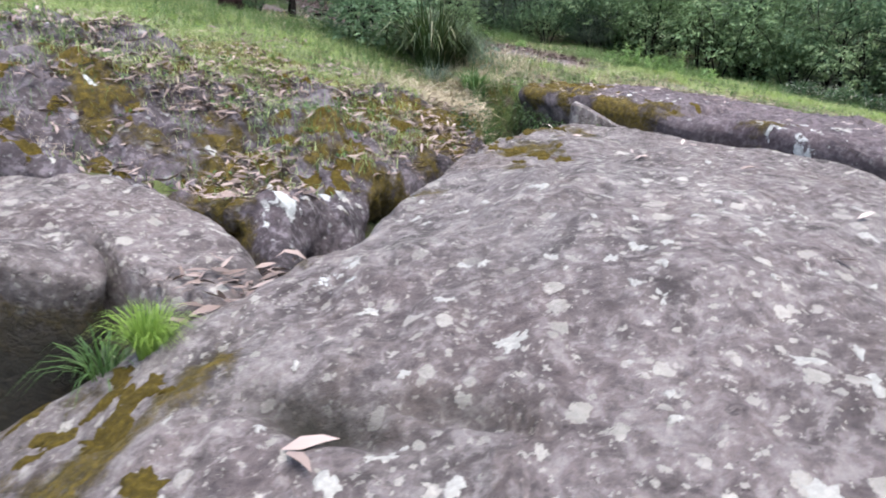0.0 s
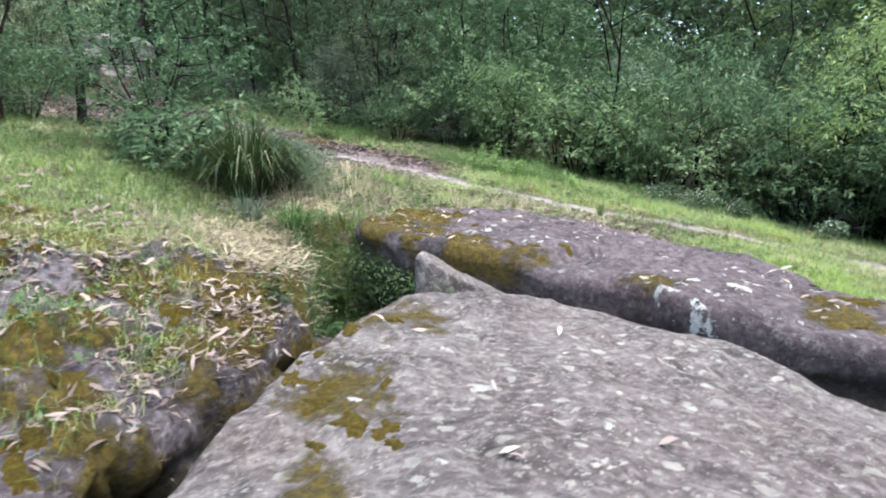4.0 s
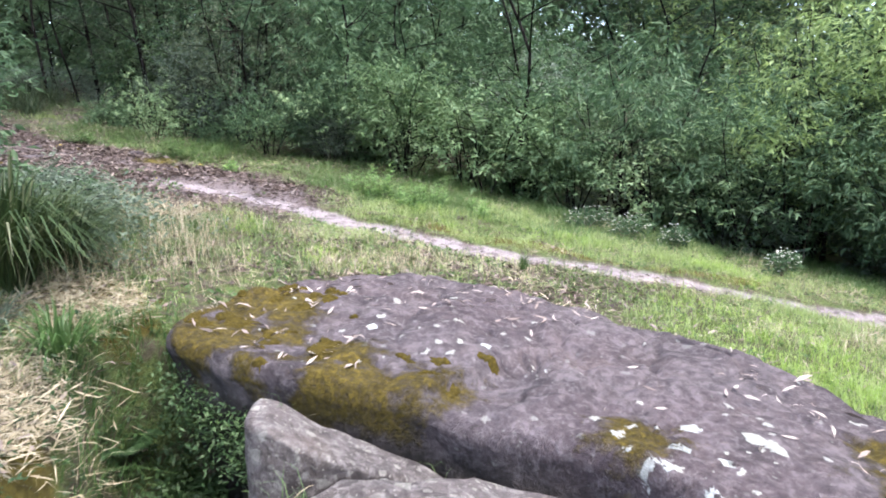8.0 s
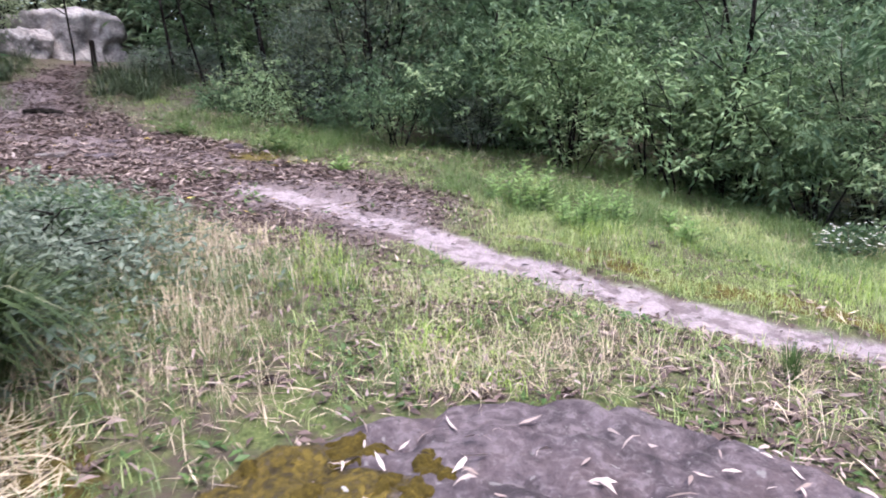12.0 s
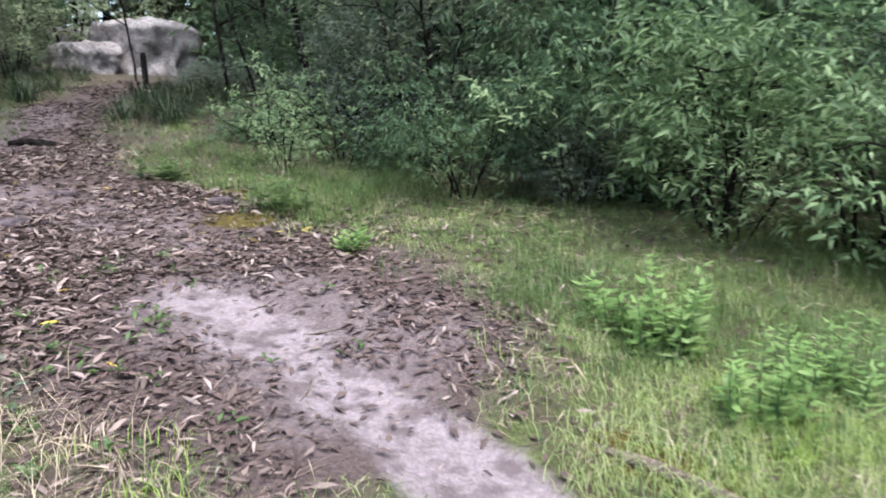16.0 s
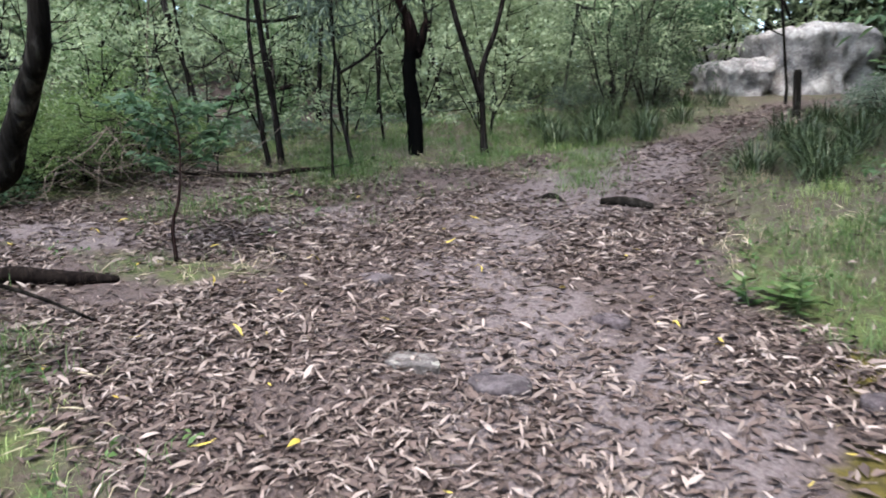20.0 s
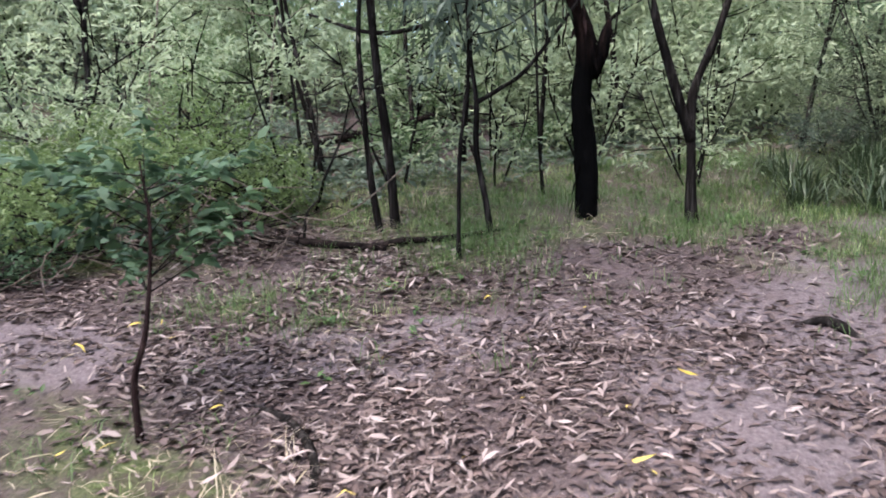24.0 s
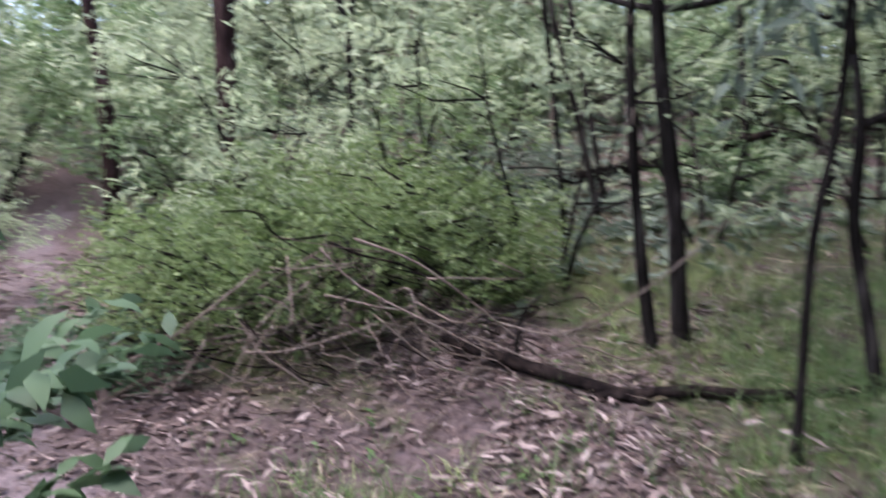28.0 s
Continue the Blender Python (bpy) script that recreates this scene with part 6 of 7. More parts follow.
flower_bush(432, (6.75, 11.95), 0.7, "low shrub covered in small white flowers")
flower_bush(433, (8.0, 10.5), 0.55, "low shrub with white flowers at the forest edge")
flower_bush(434, (7.2, 11.6), 0.5, "low shrub covered in small white flowers")


def fern_clump(seed, place, size, fronds, label):
    """A crown of arching fronds, each with its rib and rows of leaflets."""
    r = np.random.default_rng(seed)
    x, y = place
    ob = thing("fern", (x, y, float(ground_z(np.array(x), np.array(y))) + 0.02), label, "fern")
    for k in range(fronds):
        a, L = k * 2.4 + r.uniform(-0.4, 0.4), size * r.uniform(0.65, 1.1)
        s = np.linspace(0, 1, 9)
        d = np.array([math.cos(a), math.sin(a), 0])
        rib = d * (L * 0.75 * s)[:, None] + np.array([0, 0, 1.0]) * (L * (1.15 * s - 0.75 * s * s))[:, None]
        stalk = part("frond", tube_mesh("frond", tube(rib, np.linspace(0.004, 0.001, 9), 4)), FERN, ob)
        n = 34
        q = np.repeat(np.linspace(0.18, 1, n), 2)
        p = np.stack([np.interp(q, s, rib[:, i]) for i in range(3)], -1)
        side = np.tile([1, -1], n)
        yaw = a + side * (1.35 - 0.6 * q)
        W = L * 0.3 * np.sin(np.pi * np.clip(q * 0.86 + 0.1, 0, 1)) * r.uniform(0.85, 1.1, 2 * n)
        tagged(part("leaflet_rows", fold_leaves(p, yaw, r.normal(-0.2, 0.15, 2 * n), side * 0.2, W, W * 0.2 + 0.005), FERN, stalk), kind="stuff")
    return ob


for k, (x, y, size) in enumerate(((0.92, 8.0, 0.34), (0.78, 7.75, 0.36), (1.02, 7.72, 0.4), (0.85, 7.45, 0.42), (0.66, 7.3, 0.36), (0.95, 7.2, 0.45), (0.75, 7.0, 0.4), (0.55, 7.5, 0.3), (0.6, 6.85, 0.34), (0.62, 8.15, 0.28), (0.82, 6.75, 0.4), (1.05, 8.2, 0.26))):
    fern_clump(460 + k, (x, y), size, 9, "dark green fern arching out of the rock crevice")

# ---- shrubs that lean out of the forest edge ----
SPRAY = shrub(119, "leafy_sapling", "young wattle with light sprays of lance-shaped leaves", 2.2, 1.9, 4, 150, 7, 0.125, 0.036, LEAF_SPRAY, droop=0.35, lance=True)
LIGHT = shrub(120, "light_wattle", "tall light green wattle at the forest edge", 4.6, 3.2, 6, 900, 7, 0.14, 0.036, LEAF_LIGHT, droop=0.4)
for x, y, turn, size in ((2.15, 16.05, 0, 0.45), (0.95, 17.0, 70, 0.55), (5.7, 14.7, 140, 0.95), (4.6, 15.5, 200, 0.7), (6.8, 13.7, 30, 0.8), (0.45, 16.6, 250, 0.38), (0.2, 17.4, 320, 0.5), (3.3, 16.3, 100, 0.8), (7.9, 12.9, 60, 0.8)):
    put(SPRAY, x, y, turn, size)
for x, y, turn, size in ((10.4, 12.4, 0, 0.95), (11.3, 10.9, 80, 1.05), (12.0, 9.3, 150, 1.0), (12.6, 7.7, 220, 1.1), (12.4, 11.9, 300, 1.3), (13.6, 9.6, 40, 1.4)):
    put(LIGHT, x, y, turn, size)
settle(SPRAY, 8.7, 12.3)
settle(LIGHT, 13.4, 6.2)
put(SHRUBS[3], 6.9, 13.8, 40, 0.5, label="light green sapling that leans out of the forest edge")
put(SHRUBS[2], 2.3, 16.0, 10, 0.45, label="green shrub with drooping leaf sprays")
put(SHRUBS[4], 3.3, 16.0, 100, 0.42)
put(SHRUBS[3], 6.3, 14.9, 200, 0.5)
put(LOW_SHRUBS[0], 1.3, 16.9, 30, 0.6)
put(LOW_SHRUBS[0], -0.3, 17.9, 80, 0.7)
put(LOW_SHRUBS[0], -0.9, 9.9, 0, 1.1)
put(LOW_SHRUBS[1], 0.05, 10.4, 120, 0.55)
put(LOW_SHRUBS[0], -0.2, 11.2, 60, 0.5)
put(SHRUBS[0], -1.2, 10.2, 20, 0.62, label="dark green bush behind the tussock")
put(LOW_SHRUBS[0], -3.3, 11.6, 20, 0.6)
put(LOW_SHRUBS[0], -0.4, 18.6, 150, 0.4)


# ---- the single trees beside the track ----
def placed_tree(x, y, *args, **kw):
    return settle(tree(*args, **kw), x, y)


black = placed_tree(-6.22, 17.4, 501, "burnt_gum_tree", "thick gum trunk with a charred black base and red-brown bark above", 9.0, 0.105, 0.7, 4.0, 8, 240, 7, 0.17, 0.04, LEAF_GREY, bark=BARK_BURNT,
                    path=[(0, 0, -0.5), (-0.02, 0.0, 0.5), (-0.03, -0.02, 1.1), (-0.02, 0.02, 1.6), (-0.1, -0.12, 2.2), (-0.16, -0.2, 3.2), (-0.2, -0.3, 5.0), (-0.1, -0.4, 7.0), (0.1, -0.3, 9.0)], sides=16)
part("stub", tube_mesh("stub", tube([(0.0, 0.06, 1.25), (0.05, 0.15, 1.45), (0.06, 0.2, 1.62), (0.06, 0.22, 1.72)], [0.07, 0.065, 0.05, 0.02], 10, 0.3, 5)), BARK_BURNT, black)
placed_tree(-6.9, 15.82, 502, "gum_sapling", "slender grey-brown gum trunk beside its twin", 8.0, 0.052, 0.6, 2.4, 8, 220, 7, 0.15, 0.035, LEAF_GREY,
            path=[(0, 0, -0.1), (-0.03, -0.03, 0.7), (-0.05, -0.1, 1.5), (-0.08, -0.12, 2.4), (-0.06, -0.14, 4.0), (0.0, -0.1, 8.0)])
twin = placed_tree(-6.95, 15.69, 503, "gum_sapling", "thin flaky-barked trunk growing beside its twin", 7.0, 0.032, 0.6, 2.0, 7, 200, 7, 0.15, 0.035, LEAF_OLIVE,
            path=[(0, 0, -0.1), (-0.05, -0.06, 0.5), (-0.02, -0.1, 1.1), (-0.06, -0.1, 1.8), (-0.03, -0.02, 2.6), (-0.02, 0.0, 4.0), (0.1, 0.1, 7.0)])
fork = placed_tree(-6.26, 16.49, 504, "gum_sapling", "thin crooked sapling with a long side branch", 6.0, 0.03, 0.6, 2.0, 7, 200, 7, 0.15, 0.035, LEAF_GREY,
                   path=[(0, 0, -0.1), (-0.02, -0.06, 0.35), (-0.04, -0.12, 0.8), (-0.05, -0.1, 1.2), (-0.06, -0.14, 1.7), (-0.05, -0.16, 3.0), (0, -0.1, 6.0)])
part("side_branch", tube_mesh("side_branch", tube(smooth_line([(-0.05, -0.1, 1.18), (0.0, 0.08, 1.28), (0.05, 0.3, 1.42), (0.08, 0.6, 1.75), (0.12, 0.95, 2.2), (0.1, 1.25, 2.7)], 4), np.linspace(0.022, 0.012, 21), 7)), BARK, fork)
placed_tree(-5.9, 16.0, 505, "gum_sapling", "thin leaning sapling stem", 5.5, 0.022, 0.6, 1.6, 6, 160, 7, 0.15, 0.035, LEAF_OLIVE,
            path=[(0, 0, -0.1), (0.0, 0.02, 0.4), (0.01, 0.05, 0.9), (0.0, 0.14, 1.4), (0.0, 0.16, 2.0), (-0.04, 0.2, 3.2), (-0.1, 0.2, 5.5)])
vee = placed_tree(-5.75, 18.15, 506, "forked_gum_tree", "gum sapling that forks low into two stems", 6.5, 0.05, 0.6, 2.4, 7, 50, 7, 0.12, 0.028, LEAF_GREY,
                  path=[(0, 0, -0.1), (0, 0.0, 0.6), (0.0, 0.02, 1.15), (0.1, 0.22, 1.7), (0.12, 0.4, 2.4), (0.15, 0.5, 4.0), (0.2, 0.5, 6.5)])
part("second_stem", tube_mesh("second_stem", tube(smooth_line([(0, 0, 0.75), (-0.03, -0.14, 1.2), (-0.06, -0.35, 1.9), (-0.08, -0.5, 2.7), (-0.1, -0.7, 4.5), (0, -0.8, 6.0)], 4), np.linspace(0.048, 0.015, 21), 8)), BARK, vee)
placed_tree(-7.35, 17.6, 507, "gum_sapling", "thin straight sapling in the grass", 6.5, 0.016, 0.6, 1.8, 7, 35, 7, 0.11, 0.026, LEAF_GREY, lean=(-0.02, -0.05))
placed_tree(-8.8, 15.35, 508, "gum_sapling", "thin sapling in front of the slope", 7.5, 0.022, 0.5, 2.2, 8, 55, 7, 0.12, 0.028, LEAF_FRESH, lean=(0.0, -0.04))
placed_tree(-10.3, 12.0, 509, "gum_tree", "straight reddish-brown gum trunk", 12.0, 0.12, 0.65, 4.0, 8, 90, 7, 0.15, 0.033, LEAF_GREY, bark=BARK_RED, lean=(0.0, 0.01), wobble=0.01, sides=14)
forked = placed_tree(-11.6, 13.0, 510, "forked_sapling", "sapling with a high fork", 7.0, 0.05, 0.5, 2.4, 7, 60, 7, 0.12, 0.028, LEAF_FRESH, path=[(0, 0, -0.1), (0.02, 0, 1.0), (0, 0.05, 1.9), (0.05, 0.35, 2.8), (0.0, 0.4, 4.5), (0, 0.4, 7.0)])
part("second_stem", tube_mesh("second_stem", tube(smooth_line([(0, 0.04, 1.7), (0.0, -0.3, 2.6), (0.05, -0.45, 3.6), (0, -0.5, 6.0)], 4), np.linspace(0.05, 0.012, 13), 7)), BARK, forked)
placed_tree(-10.0, 10.8, 511, "gum_tree", "red-brown gum trunk beside the far track", 9.0, 0.085, 0.65, 3.0, 7, 60, 7, 0.15, 0.033, LEAF_GREY, bark=BARK_RED)
placed_tree(-3.1, 10.55, 512, "gum_tree", "red-brown gum trunk behind the grassy ledge", 9.0, 0.15, 0.6, 4.0, 9, 130, 7, 0.14, 0.033, LEAF_DARK, bark=BARK_RED, lean=(-0.01, 0.0), wobble=0.02, sides=14)
curved = placed_tree(-2.5, 12.0, 513, "curved_gum_tree", "dark gum with a limb that elbows upward", 7.0, 0.07, 0.65, 2.6, 6, 50, 7, 0.13, 0.03, LEAF_FRESH, path=[(0, 0, -0.1), (0.0, -0.05, 0.5), (0.02, 0.0, 0.9), (-0.05, -0.1, 1.4), (-0.1, -0.25, 2.2), (-0.1, -0.4, 4.0), (0, -0.5, 7.0)])
part("limb", tube_mesh("limb", tube(smooth_line([(0.02, -0.02, 0.86), (0.12, 0.25, 0.93), (0.22, 0.5, 0.97), (0.29, 0.6, 1.03), (0.36, 0.64, 1.16), (0.52, 0.7, 1.35), (0.66, 0.75, 1.52), (0.7, 0.76, 1.8), (0.66, 0.72, 2.4), (0.7, 0.8, 4.0)], 4), np.concatenate([np.linspace(0.05, 0.058, 16), np.linspace(0.056, 0.03, 21)]), 12, 0.12, 3)), BARK, curved)
part("dead_branch", tube_mesh("dead_branch", tube(smooth_line([(0.03, 0.0, 0.62), (0.15, 0.3, 0.6), (0.25, 0.6, 0.48), (0.35, 0.85, 0.32)], 4), np.linspace(0.016, 0.007, 13), 6)), BARK, curved)


def bark_flakes(ob, path, radius, count, low, high, material_of, seed, length=(0.08, 0.35)):
    """Loose strips of bark that hang along a trunk."""
    r = np.random.default_rng(seed)
    p = smooth_line(path, 6)
    z = r.uniform(low, high, count)
    a = r.uniform(0, 2 * np.pi, count)
    c = np.stack([np.interp(z, p[:, 2], p[:, 0]), np.interp(z, p[:, 2], p[:, 1]), z], -1)
    rad = radius * (1 - 0.6 * z / p[-1, 2]) * r.uniform(0.92, 1.12, count)
    c = c + np.stack([np.cos(a) * rad, np.sin(a) * rad, 0 * a], -1)
    L = r.uniform(*length, count)
    for k in range(count):
        s = slice(k, k + 1)
        part("bark_strip", lance_leaves(c[s], a[s], np.full(1, -1.45 + r.uniform(-0.1, 0.2)), r.normal(0, 0.2, 1), L[s], np.array([radius * r.uniform(0.2, 0.5)]), r.normal(0.0, 0.06, 1)), material_of, ob)


bark_flakes(black, [(0, 0, -0.15), (-0.02, 0.0, 0.5), (-0.03, -0.02, 1.1), (-0.02, 0.02, 1.6), (-0.1, -0.12, 2.2), (-0.16, -0.2, 3.2), (-0.2, -0.3, 5.0), (-0.1, -0.4, 7.0), (0.1, -0.3, 9.0)], 0.105, 60, 1.5, 3.4, BARK_RED, 571)
bark_flakes(black, [(0, 0, -0.15), (-0.02, 0.0, 0.5), (-0.03, -0.02, 1.1), (-0.02, 0.02, 1.6), (-0.1, -0.12, 2.2), (0.1, -0.3, 9.0)], 0.11, 40, 0.15, 1.7, BARK_BURNT, 572, (0.08, 0.2))
bark_flakes(twin, [(0, 0, -0.1), (-0.05, -0.06, 0.5), (-0.02, -0.1, 1.1), (-0.06, -0.1, 1.8), (-0.03, -0.02, 2.6), (-0.02, 0.0, 4.0), (0.1, 0.1, 7.0)], 0.034, 46, 0.3, 2.6, TWIG, 573, (0.04, 0.16))


def path_sapling():
    r = np.random.default_rng(520)
    ob = thing("path_sapling", (-4.15, 13.74, float(surface_z(np.array(-4.15), np.array(13.74))) - 0.03), "thin young sapling with broad leaves at the track's edge", "sapling")
    p = smooth_line([(0, 0, 0), (0.0, 0.0, 0.3), (0.02, 0.06, 0.5), (0.02, 0.1, 0.75), (0.0, 0.12, 1.0), (-0.05, 0.1, 1.25)], 4)
    part("trunk", tube_mesh("trunk", tube(p, np.linspace(0.018, 0.004, len(p)), 8, 0.15, 2)), BARK_RED, ob)
    ends, dirs = [], []
    for k in range(24):
        f = r.uniform(0.52, 1)
        s = p[int(f * (len(p) - 1))]
        a, L = r.uniform(1.2, 5.6), r.uniform(0.2, 0.5)
        d = np.array([math.cos(a), math.sin(a), r.uniform(0.1, 0.9)])
        part("twig", tube_mesh("twig", tube([s, s + d * L * 0.5, s + d * L + [0, 0, -0.06]], [0.0035, 0.0025, 0.0012], 4)), BARK, ob)
        for q in np.linspace(0.25, 1, 6):
            ends.append(s + d * L * q)
            dirs.append(d / np.linalg.norm(d))
    part("crown", twig_leaves(r, np.array(ends), np.array(dirs), 6, 0.15, 0.085, 0.036, 0.2, True), LEAF_DARK, ob)


path_sapling()


# ---- logs, brush, stones and the post ----
def log(name, label, points, radii, material_of, sides=12, category="log"):
    p = np.array([(x, y, float(surface_z(np.array(x), np.array(y))) + h) for x, y, h in points])
    q = smooth_line(p, 5)
    rad = np.interp(np.linspace(0, 1, len(q)), np.linspace(0, 1, len(radii)), radii)
    ob = part(name, tube_mesh(name, tube(q, rad, sides, 0.22, len(name))), material_of)
    return tagged(ob, label, category)


log("fallen_log", "dark rotten log lying on the leaf litter", [(-4.35, 12.3, 0.04), (-4.15, 12.65, 0.06), (-3.95, 12.95, 0.05), (-3.8, 13.25, 0.02)], [0.045, 0.065, 0.06, 0.03], ROTTEN)
log("fallen_log", "reddish rotten log beside the brush pile", [(-7.1, 14.55, 0.08), (-6.75, 15.0, 0.06), (-6.5, 15.35, 0.04), (-6.35, 15.55, 0.02)], [0.025, 0.038, 0.034, 0.022], ROTTEN)
log("fallen_branch", "broken reddish branch lying in the grass", [(-6.45, 15.3, 0.02), (-6.35, 15.7, 0.04), (-6.3, 16.1, 0.06), (-6.3, 16.6, 0.05)], [0.022, 0.03, 0.026, 0.014], ROTTEN)
log("fallen_log", "short weathered log across the track", [(-3.12, 17.42, 0.02), (-2.9, 17.5, 0.04), (-2.6, 17.5, 0.02)], [0.03, 0.055, 0.035], BARK)
log("tree_root", "dark root knuckle in the track", [(-3.82, 17.24, -0.02), (-3.7, 17.28, 0.02), (-3.6, 17.3, 0.02), (-3.48, 17.3, -0.02)], [0.02, 0.03, 0.03, 0.015], BARK, category="root")
log("tree_root", "thin root running across the track", [(-4.3, 14.2, -0.01), (-4.0, 14.35, 0.015), (-3.6, 14.4, 0.015), (-3.2, 14.3, -0.01)], [0.01, 0.022, 0.02, 0.01], BARK, category="root")
log("tree_root", "pale root at the edge of the sandy path", [(2.95, 12.2, -0.01), (3.15, 12.05, 0.02), (3.4, 11.85, 0.01), (3.6, 11.75, -0.02)], [0.015, 0.028, 0.025, 0.01], TWIG, category="root")
log("fallen_branch", "dark fallen branch on the wooded slope", [(-11.0, 14.2, 0.1), (-10.5, 15.2, 0.18), (-10.0, 16.2, 0.35), (-9.5, 17.2, 0.6)], [0.07, 0.07, 0.06, 0.04], ROTTEN)
log("fallen_branch", "bare dead branch leaning across the saplings", [(-8.2, 15.4, 1.9), (-7.6, 15.9, 1.75), (-7.2, 16.4, 1.8), (-6.9, 16.9, 1.95)], [0.012, 0.022, 0.022, 0.012], BARK)
log("dead_branch", "bare dead branch sticking out of the brush", [(-6.7, 14.9, 0.3), (-6.6, 15.2, 0.28), (-6.5, 15.6, 0.5), (-6.4, 16.1, 0.95)], [0.007, 0.008, 0.006, 0.003], TWIG)
log("broken_stake", "short dead stem standing in leaf litter", [(-6.8, 14.95, 0.0), (-6.79, 14.97, 0.15), (-6.8, 15.0, 0.3), (-6.75, 15.1, 0.42)], [0.014, 0.014, 0.012, 0.006], BARK)


def brush_pile():
    """Dead sticks heaped under a green bush."""
    r = np.random.default_rng(530)
    cx, cy = -6.8, 14.05
    z0 = float(surface_z(np.array(cx), np.array(cy)))
    ob = thing("brush_pile", (cx, cy, z0), "heap of bare dead branches beside the track", "brush pile")
    for k in range(240):
        fine = k >= 110
        a = r.normal(0.0, 1.0) if k % 3 else r.uniform(0, 6.28)
        s = np.array([r.normal(-0.15, 0.22), r.normal(-0.05, 0.5), 0])
        s[2] = 0.82 * math.exp(-(s[1] / 0.7) ** 2) * r.uniform(0.35, 1.0)
        L = r.uniform(0.25, 0.6) if fine else r.uniform(0.4, 1.1)
        e = s + np.array([math.cos(a) * L * r.uniform(0.3, 0.8), math.sin(a) * L, 0])
        e[2] = max(float(quick_z(cx + e[0], cy + e[1])) - z0 + 0.01, s[2] + L * r.uniform(-0.8, 0.25))
        m1, m2 = (s * 0.65 + e * 0.35 + r.normal(0, 0.09 * L, 3), s * 0.3 + e * 0.7 + r.normal(0, 0.09 * L, 3))
        t = r.uniform(0.0012, 0.003) if fine else r.uniform(0.003, 0.009)
        part("stick", tube_mesh("stick", tube(smooth_line([s, m1, m2, e], 3), np.linspace(t, t * 0.5, 10), 4 if fine else 5)), (TWIG, ROTTEN, BARK)[k % 3] if fine else (TWIG if k % 3 else ROTTEN), ob)
    return ob


brush_pile()
for k, (x, y, s, b) in enumerate(((-7.75, 13.9, 1.1, 3), (-7.9, 13.0, 1.0, 3), (-7.4, 12.9, 0.85, 3), (-7.7, 14.5, 0.8, 3), (-8.6, 13.6, 1.2, 3), (-6.9, 12.5, 0.7, 0), (-8.6, 12.6, 1.0, 3), (-7.45, 13.5, 0.8, 3), (-8.3, 14.4, 1.0, 3))):
    put(LOW_SHRUBS[b], x, y, k * 77, s)


def stone(name, place, size, height, seed, material_of, label):
    x, y = place
    z = float(ground_z(np.array(x), np.array(y)))
    rr = np.random.default_rng(seed)
    ring = [(x + size * math.cos(a) * rr.uniform(0.7, 1.1), y + 0.7 * size * math.sin(a) * rr.uniform(0.7, 1.1)) for a in np.arange(8) * math.pi / 4]
    rock = Rock(ring, lambda u, v: z + height + 0 * u, min(height, size * 0.4), z - 0.1, 0.02, seed)
    me = rock.mesh(name, around=48, rings=20, down=5)
    me.materials.append(material_of)
    return tagged(new(name, me), label, "stone")


stone("flat_stone", (-1.0, 14.32), 0.2, 0.035, 541, SLAB, "flat grey stone bedded in the track")
stone("flat_stone", (-1.5, 14.15), 0.24, 0.012, 542, ROCK, "worn pale stone level with the track")
stone("flat_stone", (-1.1, 15.2), 0.14, 0.03, 543, SLAB, "flat grey stone bedded in the track")
stone("flat_stone", (0.25, 15.3), 0.12, 0.04, 544, SLAB, "flat grey stone bedded in leaf litter")
stone("flat_stone", (-2.6, 14.6), 0.16, 0.03, 545, SLAB, "flat grey stone bedded in the track")


def far_outcrop():
    for seed, x, y, w, d, h, label in ((551, -5.8, 26.3, 1.3, 1.0, 1.1, "big pale rounded sandstone boulder beyond the track"), (552, -7.9, 27.6, 1.2, 1.0, 0.8, "pale sandstone boulder with an overhung lip"),
                                       (553, -9.8, 28.4, 1.4, 1.0, 0.7, "low pale sandstone boulder"), (554, -6.5, 25.0, 0.75, 0.6, 0.6, "pale sandstone block at the outcrop's foot")):
        z = float(land(x, y))
        rr = np.random.default_rng(seed)
        ring = [(x + w * math.cos(a) * rr.uniform(0.8, 1.15), y + d * math.sin(a) * rr.uniform(0.8, 1.15)) for a in np.arange(9) * 2 * math.pi / 9]
        rock = Rock(ring, lambda u, v, z=z, h=h, x=x: z + h - 0.12 * (u - x) ** 2 / max(1, w), min(h * 0.6, 0.2), z - 0.5, 0.13, seed, lip=0.1, cracks=0.16)
        me = rock.mesh("pale_boulder", around=120, rings=50, down=12)
        me.materials.append(PALE_ROCK)
        tagged(new("pale_boulder", me), label, "boulder", "far outcrop")


far_outcrop()


def old_post():
    x, y = -3.75, 22.2
    z = float(surface_z(np.array(x), np.array(y)))
    a = 0.055
    v = []
    for h, k in ((-0.3, 1.0), (0.4, 1.0), (0.62, 0.97), (0.67, 0.8)):
        v += [(a * k * math.cos(t) + 0.01 * h, a * k * math.sin(t), h) for t in np.arange(8) * math.pi / 4 + 0.3]
    f = [[i * 8 + j, i * 8 + (j + 1) % 8, i * 8 + 8 + (j + 1) % 8, i * 8 + 8 + j] for i in range(3) for j in range(8)]
    ob = part("wooden_post", mesh_of("wooden_post", np.array(v), [np.array(f), np.array([list(range(24, 32))])], False), BARK)
    ob.location = (x, y, z)
    tagged(ob, "short weathered wooden post beside the track", "post")


old_post()


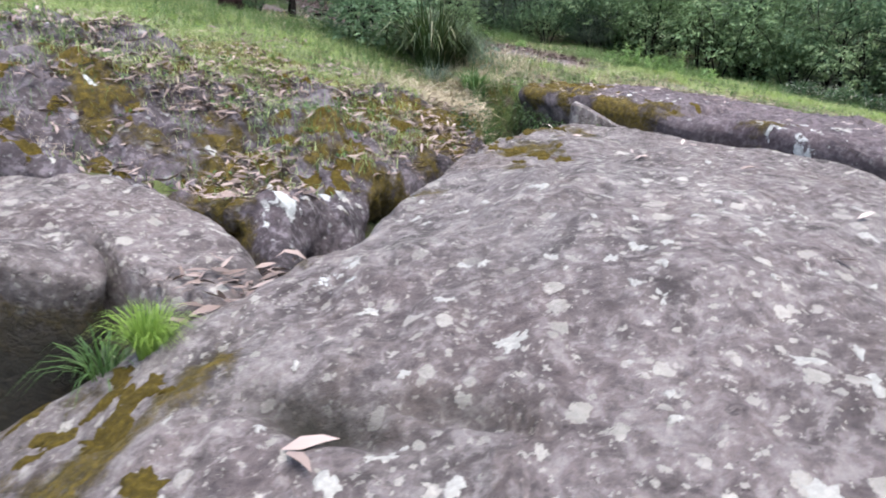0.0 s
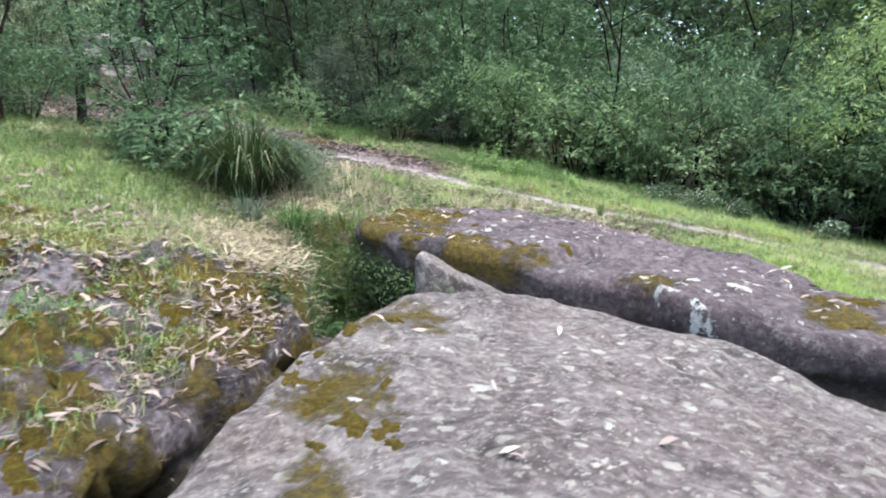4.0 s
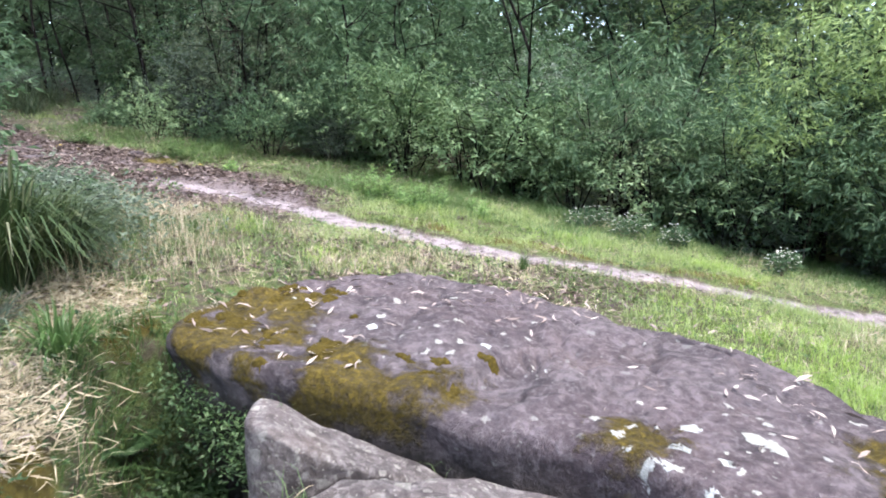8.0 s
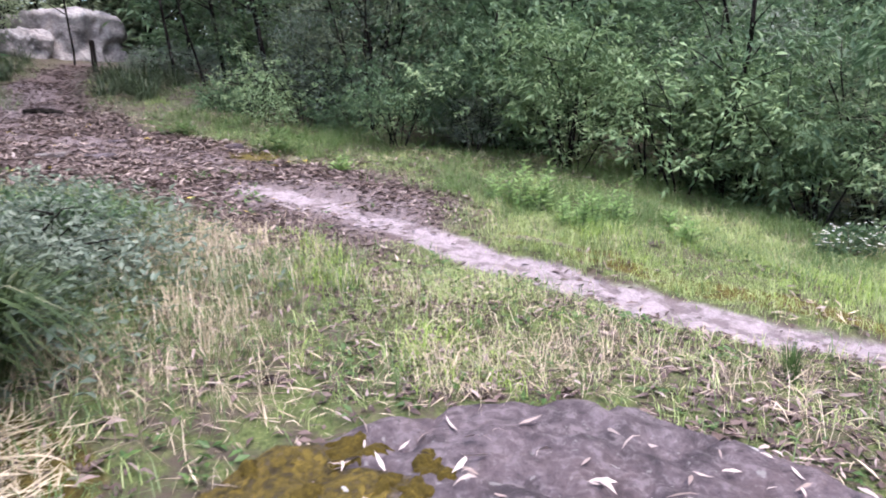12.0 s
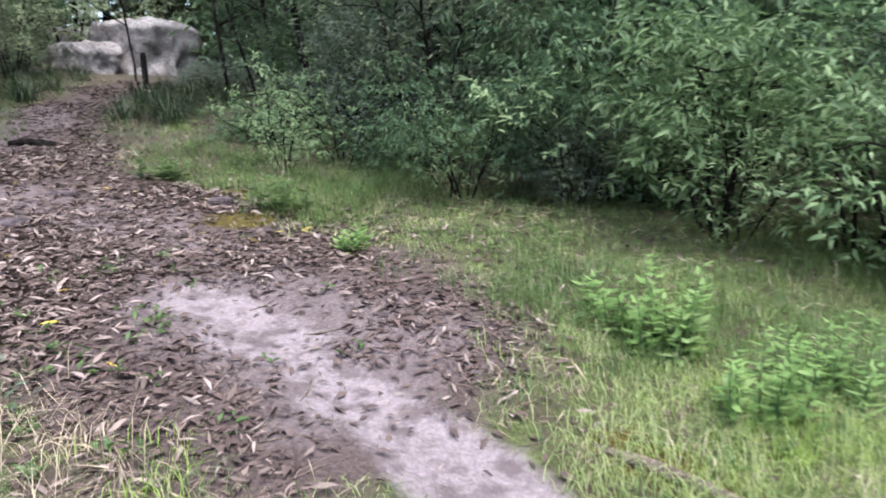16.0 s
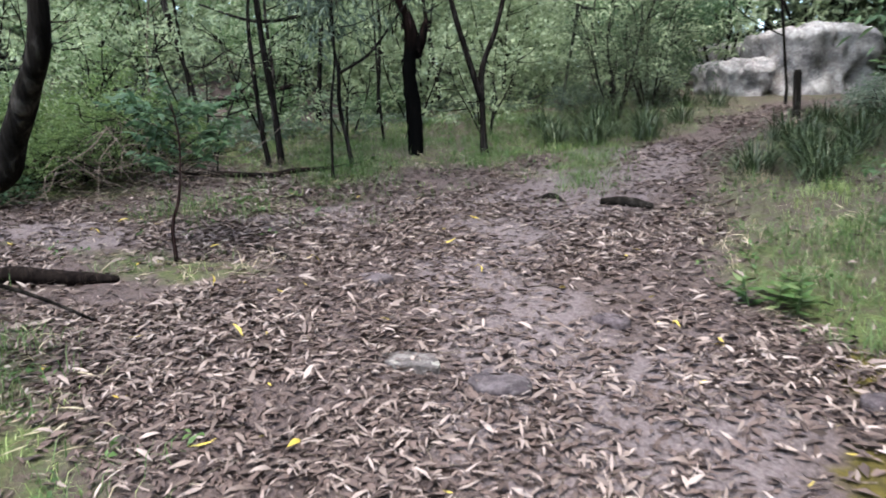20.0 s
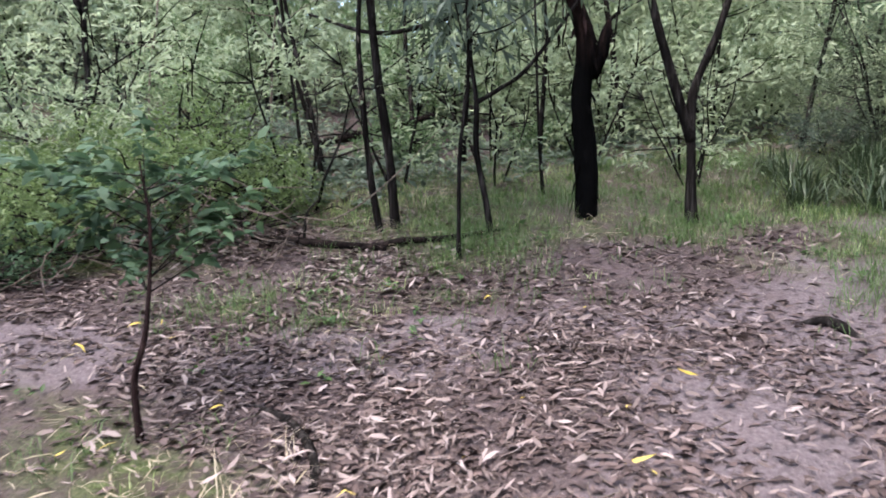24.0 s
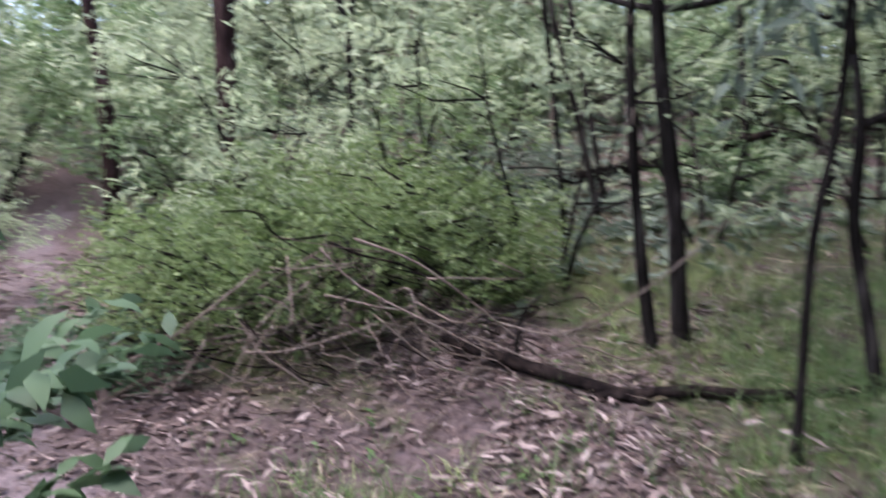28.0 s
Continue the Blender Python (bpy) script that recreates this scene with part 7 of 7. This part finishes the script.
# ---- bare stems at the forest edge ----
def bare_sapling(seed, height, radius, material_of, label):
    """A leafless stem with a few side branches."""
    r = np.random.default_rng(seed)
    ob = thing("bare_sapling", (0, 0, 0), label, "sapling")
    p = bend_up((0, 0, -0.1), (r.uniform(-0.12, 0.12), r.uniform(-0.12, 0.12)), height, 12, 0.1, seed)
    part("trunk", tube_mesh("trunk", tube(p, np.linspace(radius, radius * 0.35, 12), 7, 0.1, seed)), material_of, ob)
    for k in range(7):
        i = r.integers(3, 11)
        a, L = r.uniform(0, 6.28), height * r.uniform(0.12, 0.3)
        e = p[i] + np.array([math.cos(a) * L * 0.8, math.sin(a) * L * 0.8, L * r.uniform(0.1, 0.9)])
        m = (p[i] + e) / 2 + r.normal(0, 0.06 * L, 3)
        part("branch", tube_mesh("branch", tube(smooth_line([p[i], m, e], 3), np.linspace(radius * 0.45, 0.003, 7), 5)), material_of, ob)
    return ob


BARE = [bare_sapling(601, 4.5, 0.03, BARK, "bare dark sapling stem"), bare_sapling(602, 3.2, 0.02, TWIG, "bleached dead sapling with bare twigs"), bare_sapling(603, 5.5, 0.04, BARK, "dark crooked sapling stem")]
row(shifted(EDGE, -0.1), 2.4, BARE, (0.7, 1.1), 0.3, 611)
row(shifted(EDGE, 0.9), 3.0, [BARE[0], BARE[2]], (0.9, 1.3), 0.4, 612)
row([(-9.0, 20.0), (-9.2, 17.5), (-9.8, 15.0), (-10.6, 13.0)], 0.9, BARE, (0.8, 1.2), 0.5, 613)
row([(-7.0, 21.0), (-4.8, 22.6), (-5.5, 24.5)], 0.9, [BARE[0], BARE[2]], (0.9, 1.2), 0.3, 614)
row([(-2.4, 22.0), (-1.0, 20.8), (0.3, 18.8)], 0.9, [BARE[0], BARE[2]], (0.8, 1.2), 0.2, 615)
for k, base in enumerate(BARE):
    settle(base, 9.5 + k, 15.0 - k)


def curled_leaf(seed, x, y, size, label):
    r = np.random.default_rng(seed)
    z = float(surface_z(np.array(x), np.array(y)))
    p = np.array([(0.0, 0.0, 0.012), (0.02, -0.01, 0.016)])
    ob = part("dead_gum_leaf", lance_leaves(p, np.array([0.2, -1.0]), np.array([0.05, 0.1]), np.array([0.3, -0.2]), size, size * 0.3, 0.12), PALE_LITTER)
    ob.location = (x, y, z)
    tagged(ob, label, "leaf")


curled_leaf(621, -0.42, 1.63, 0.16, "curled pale dead gum leaf lying on the boulder")
curled_leaf(622, 1.1, 3.9, 0.09, "pale dead leaf lying on the boulder")
curled_leaf(623, 1.75, 4.0, 0.1, "pale dead leaf lying on the boulder")
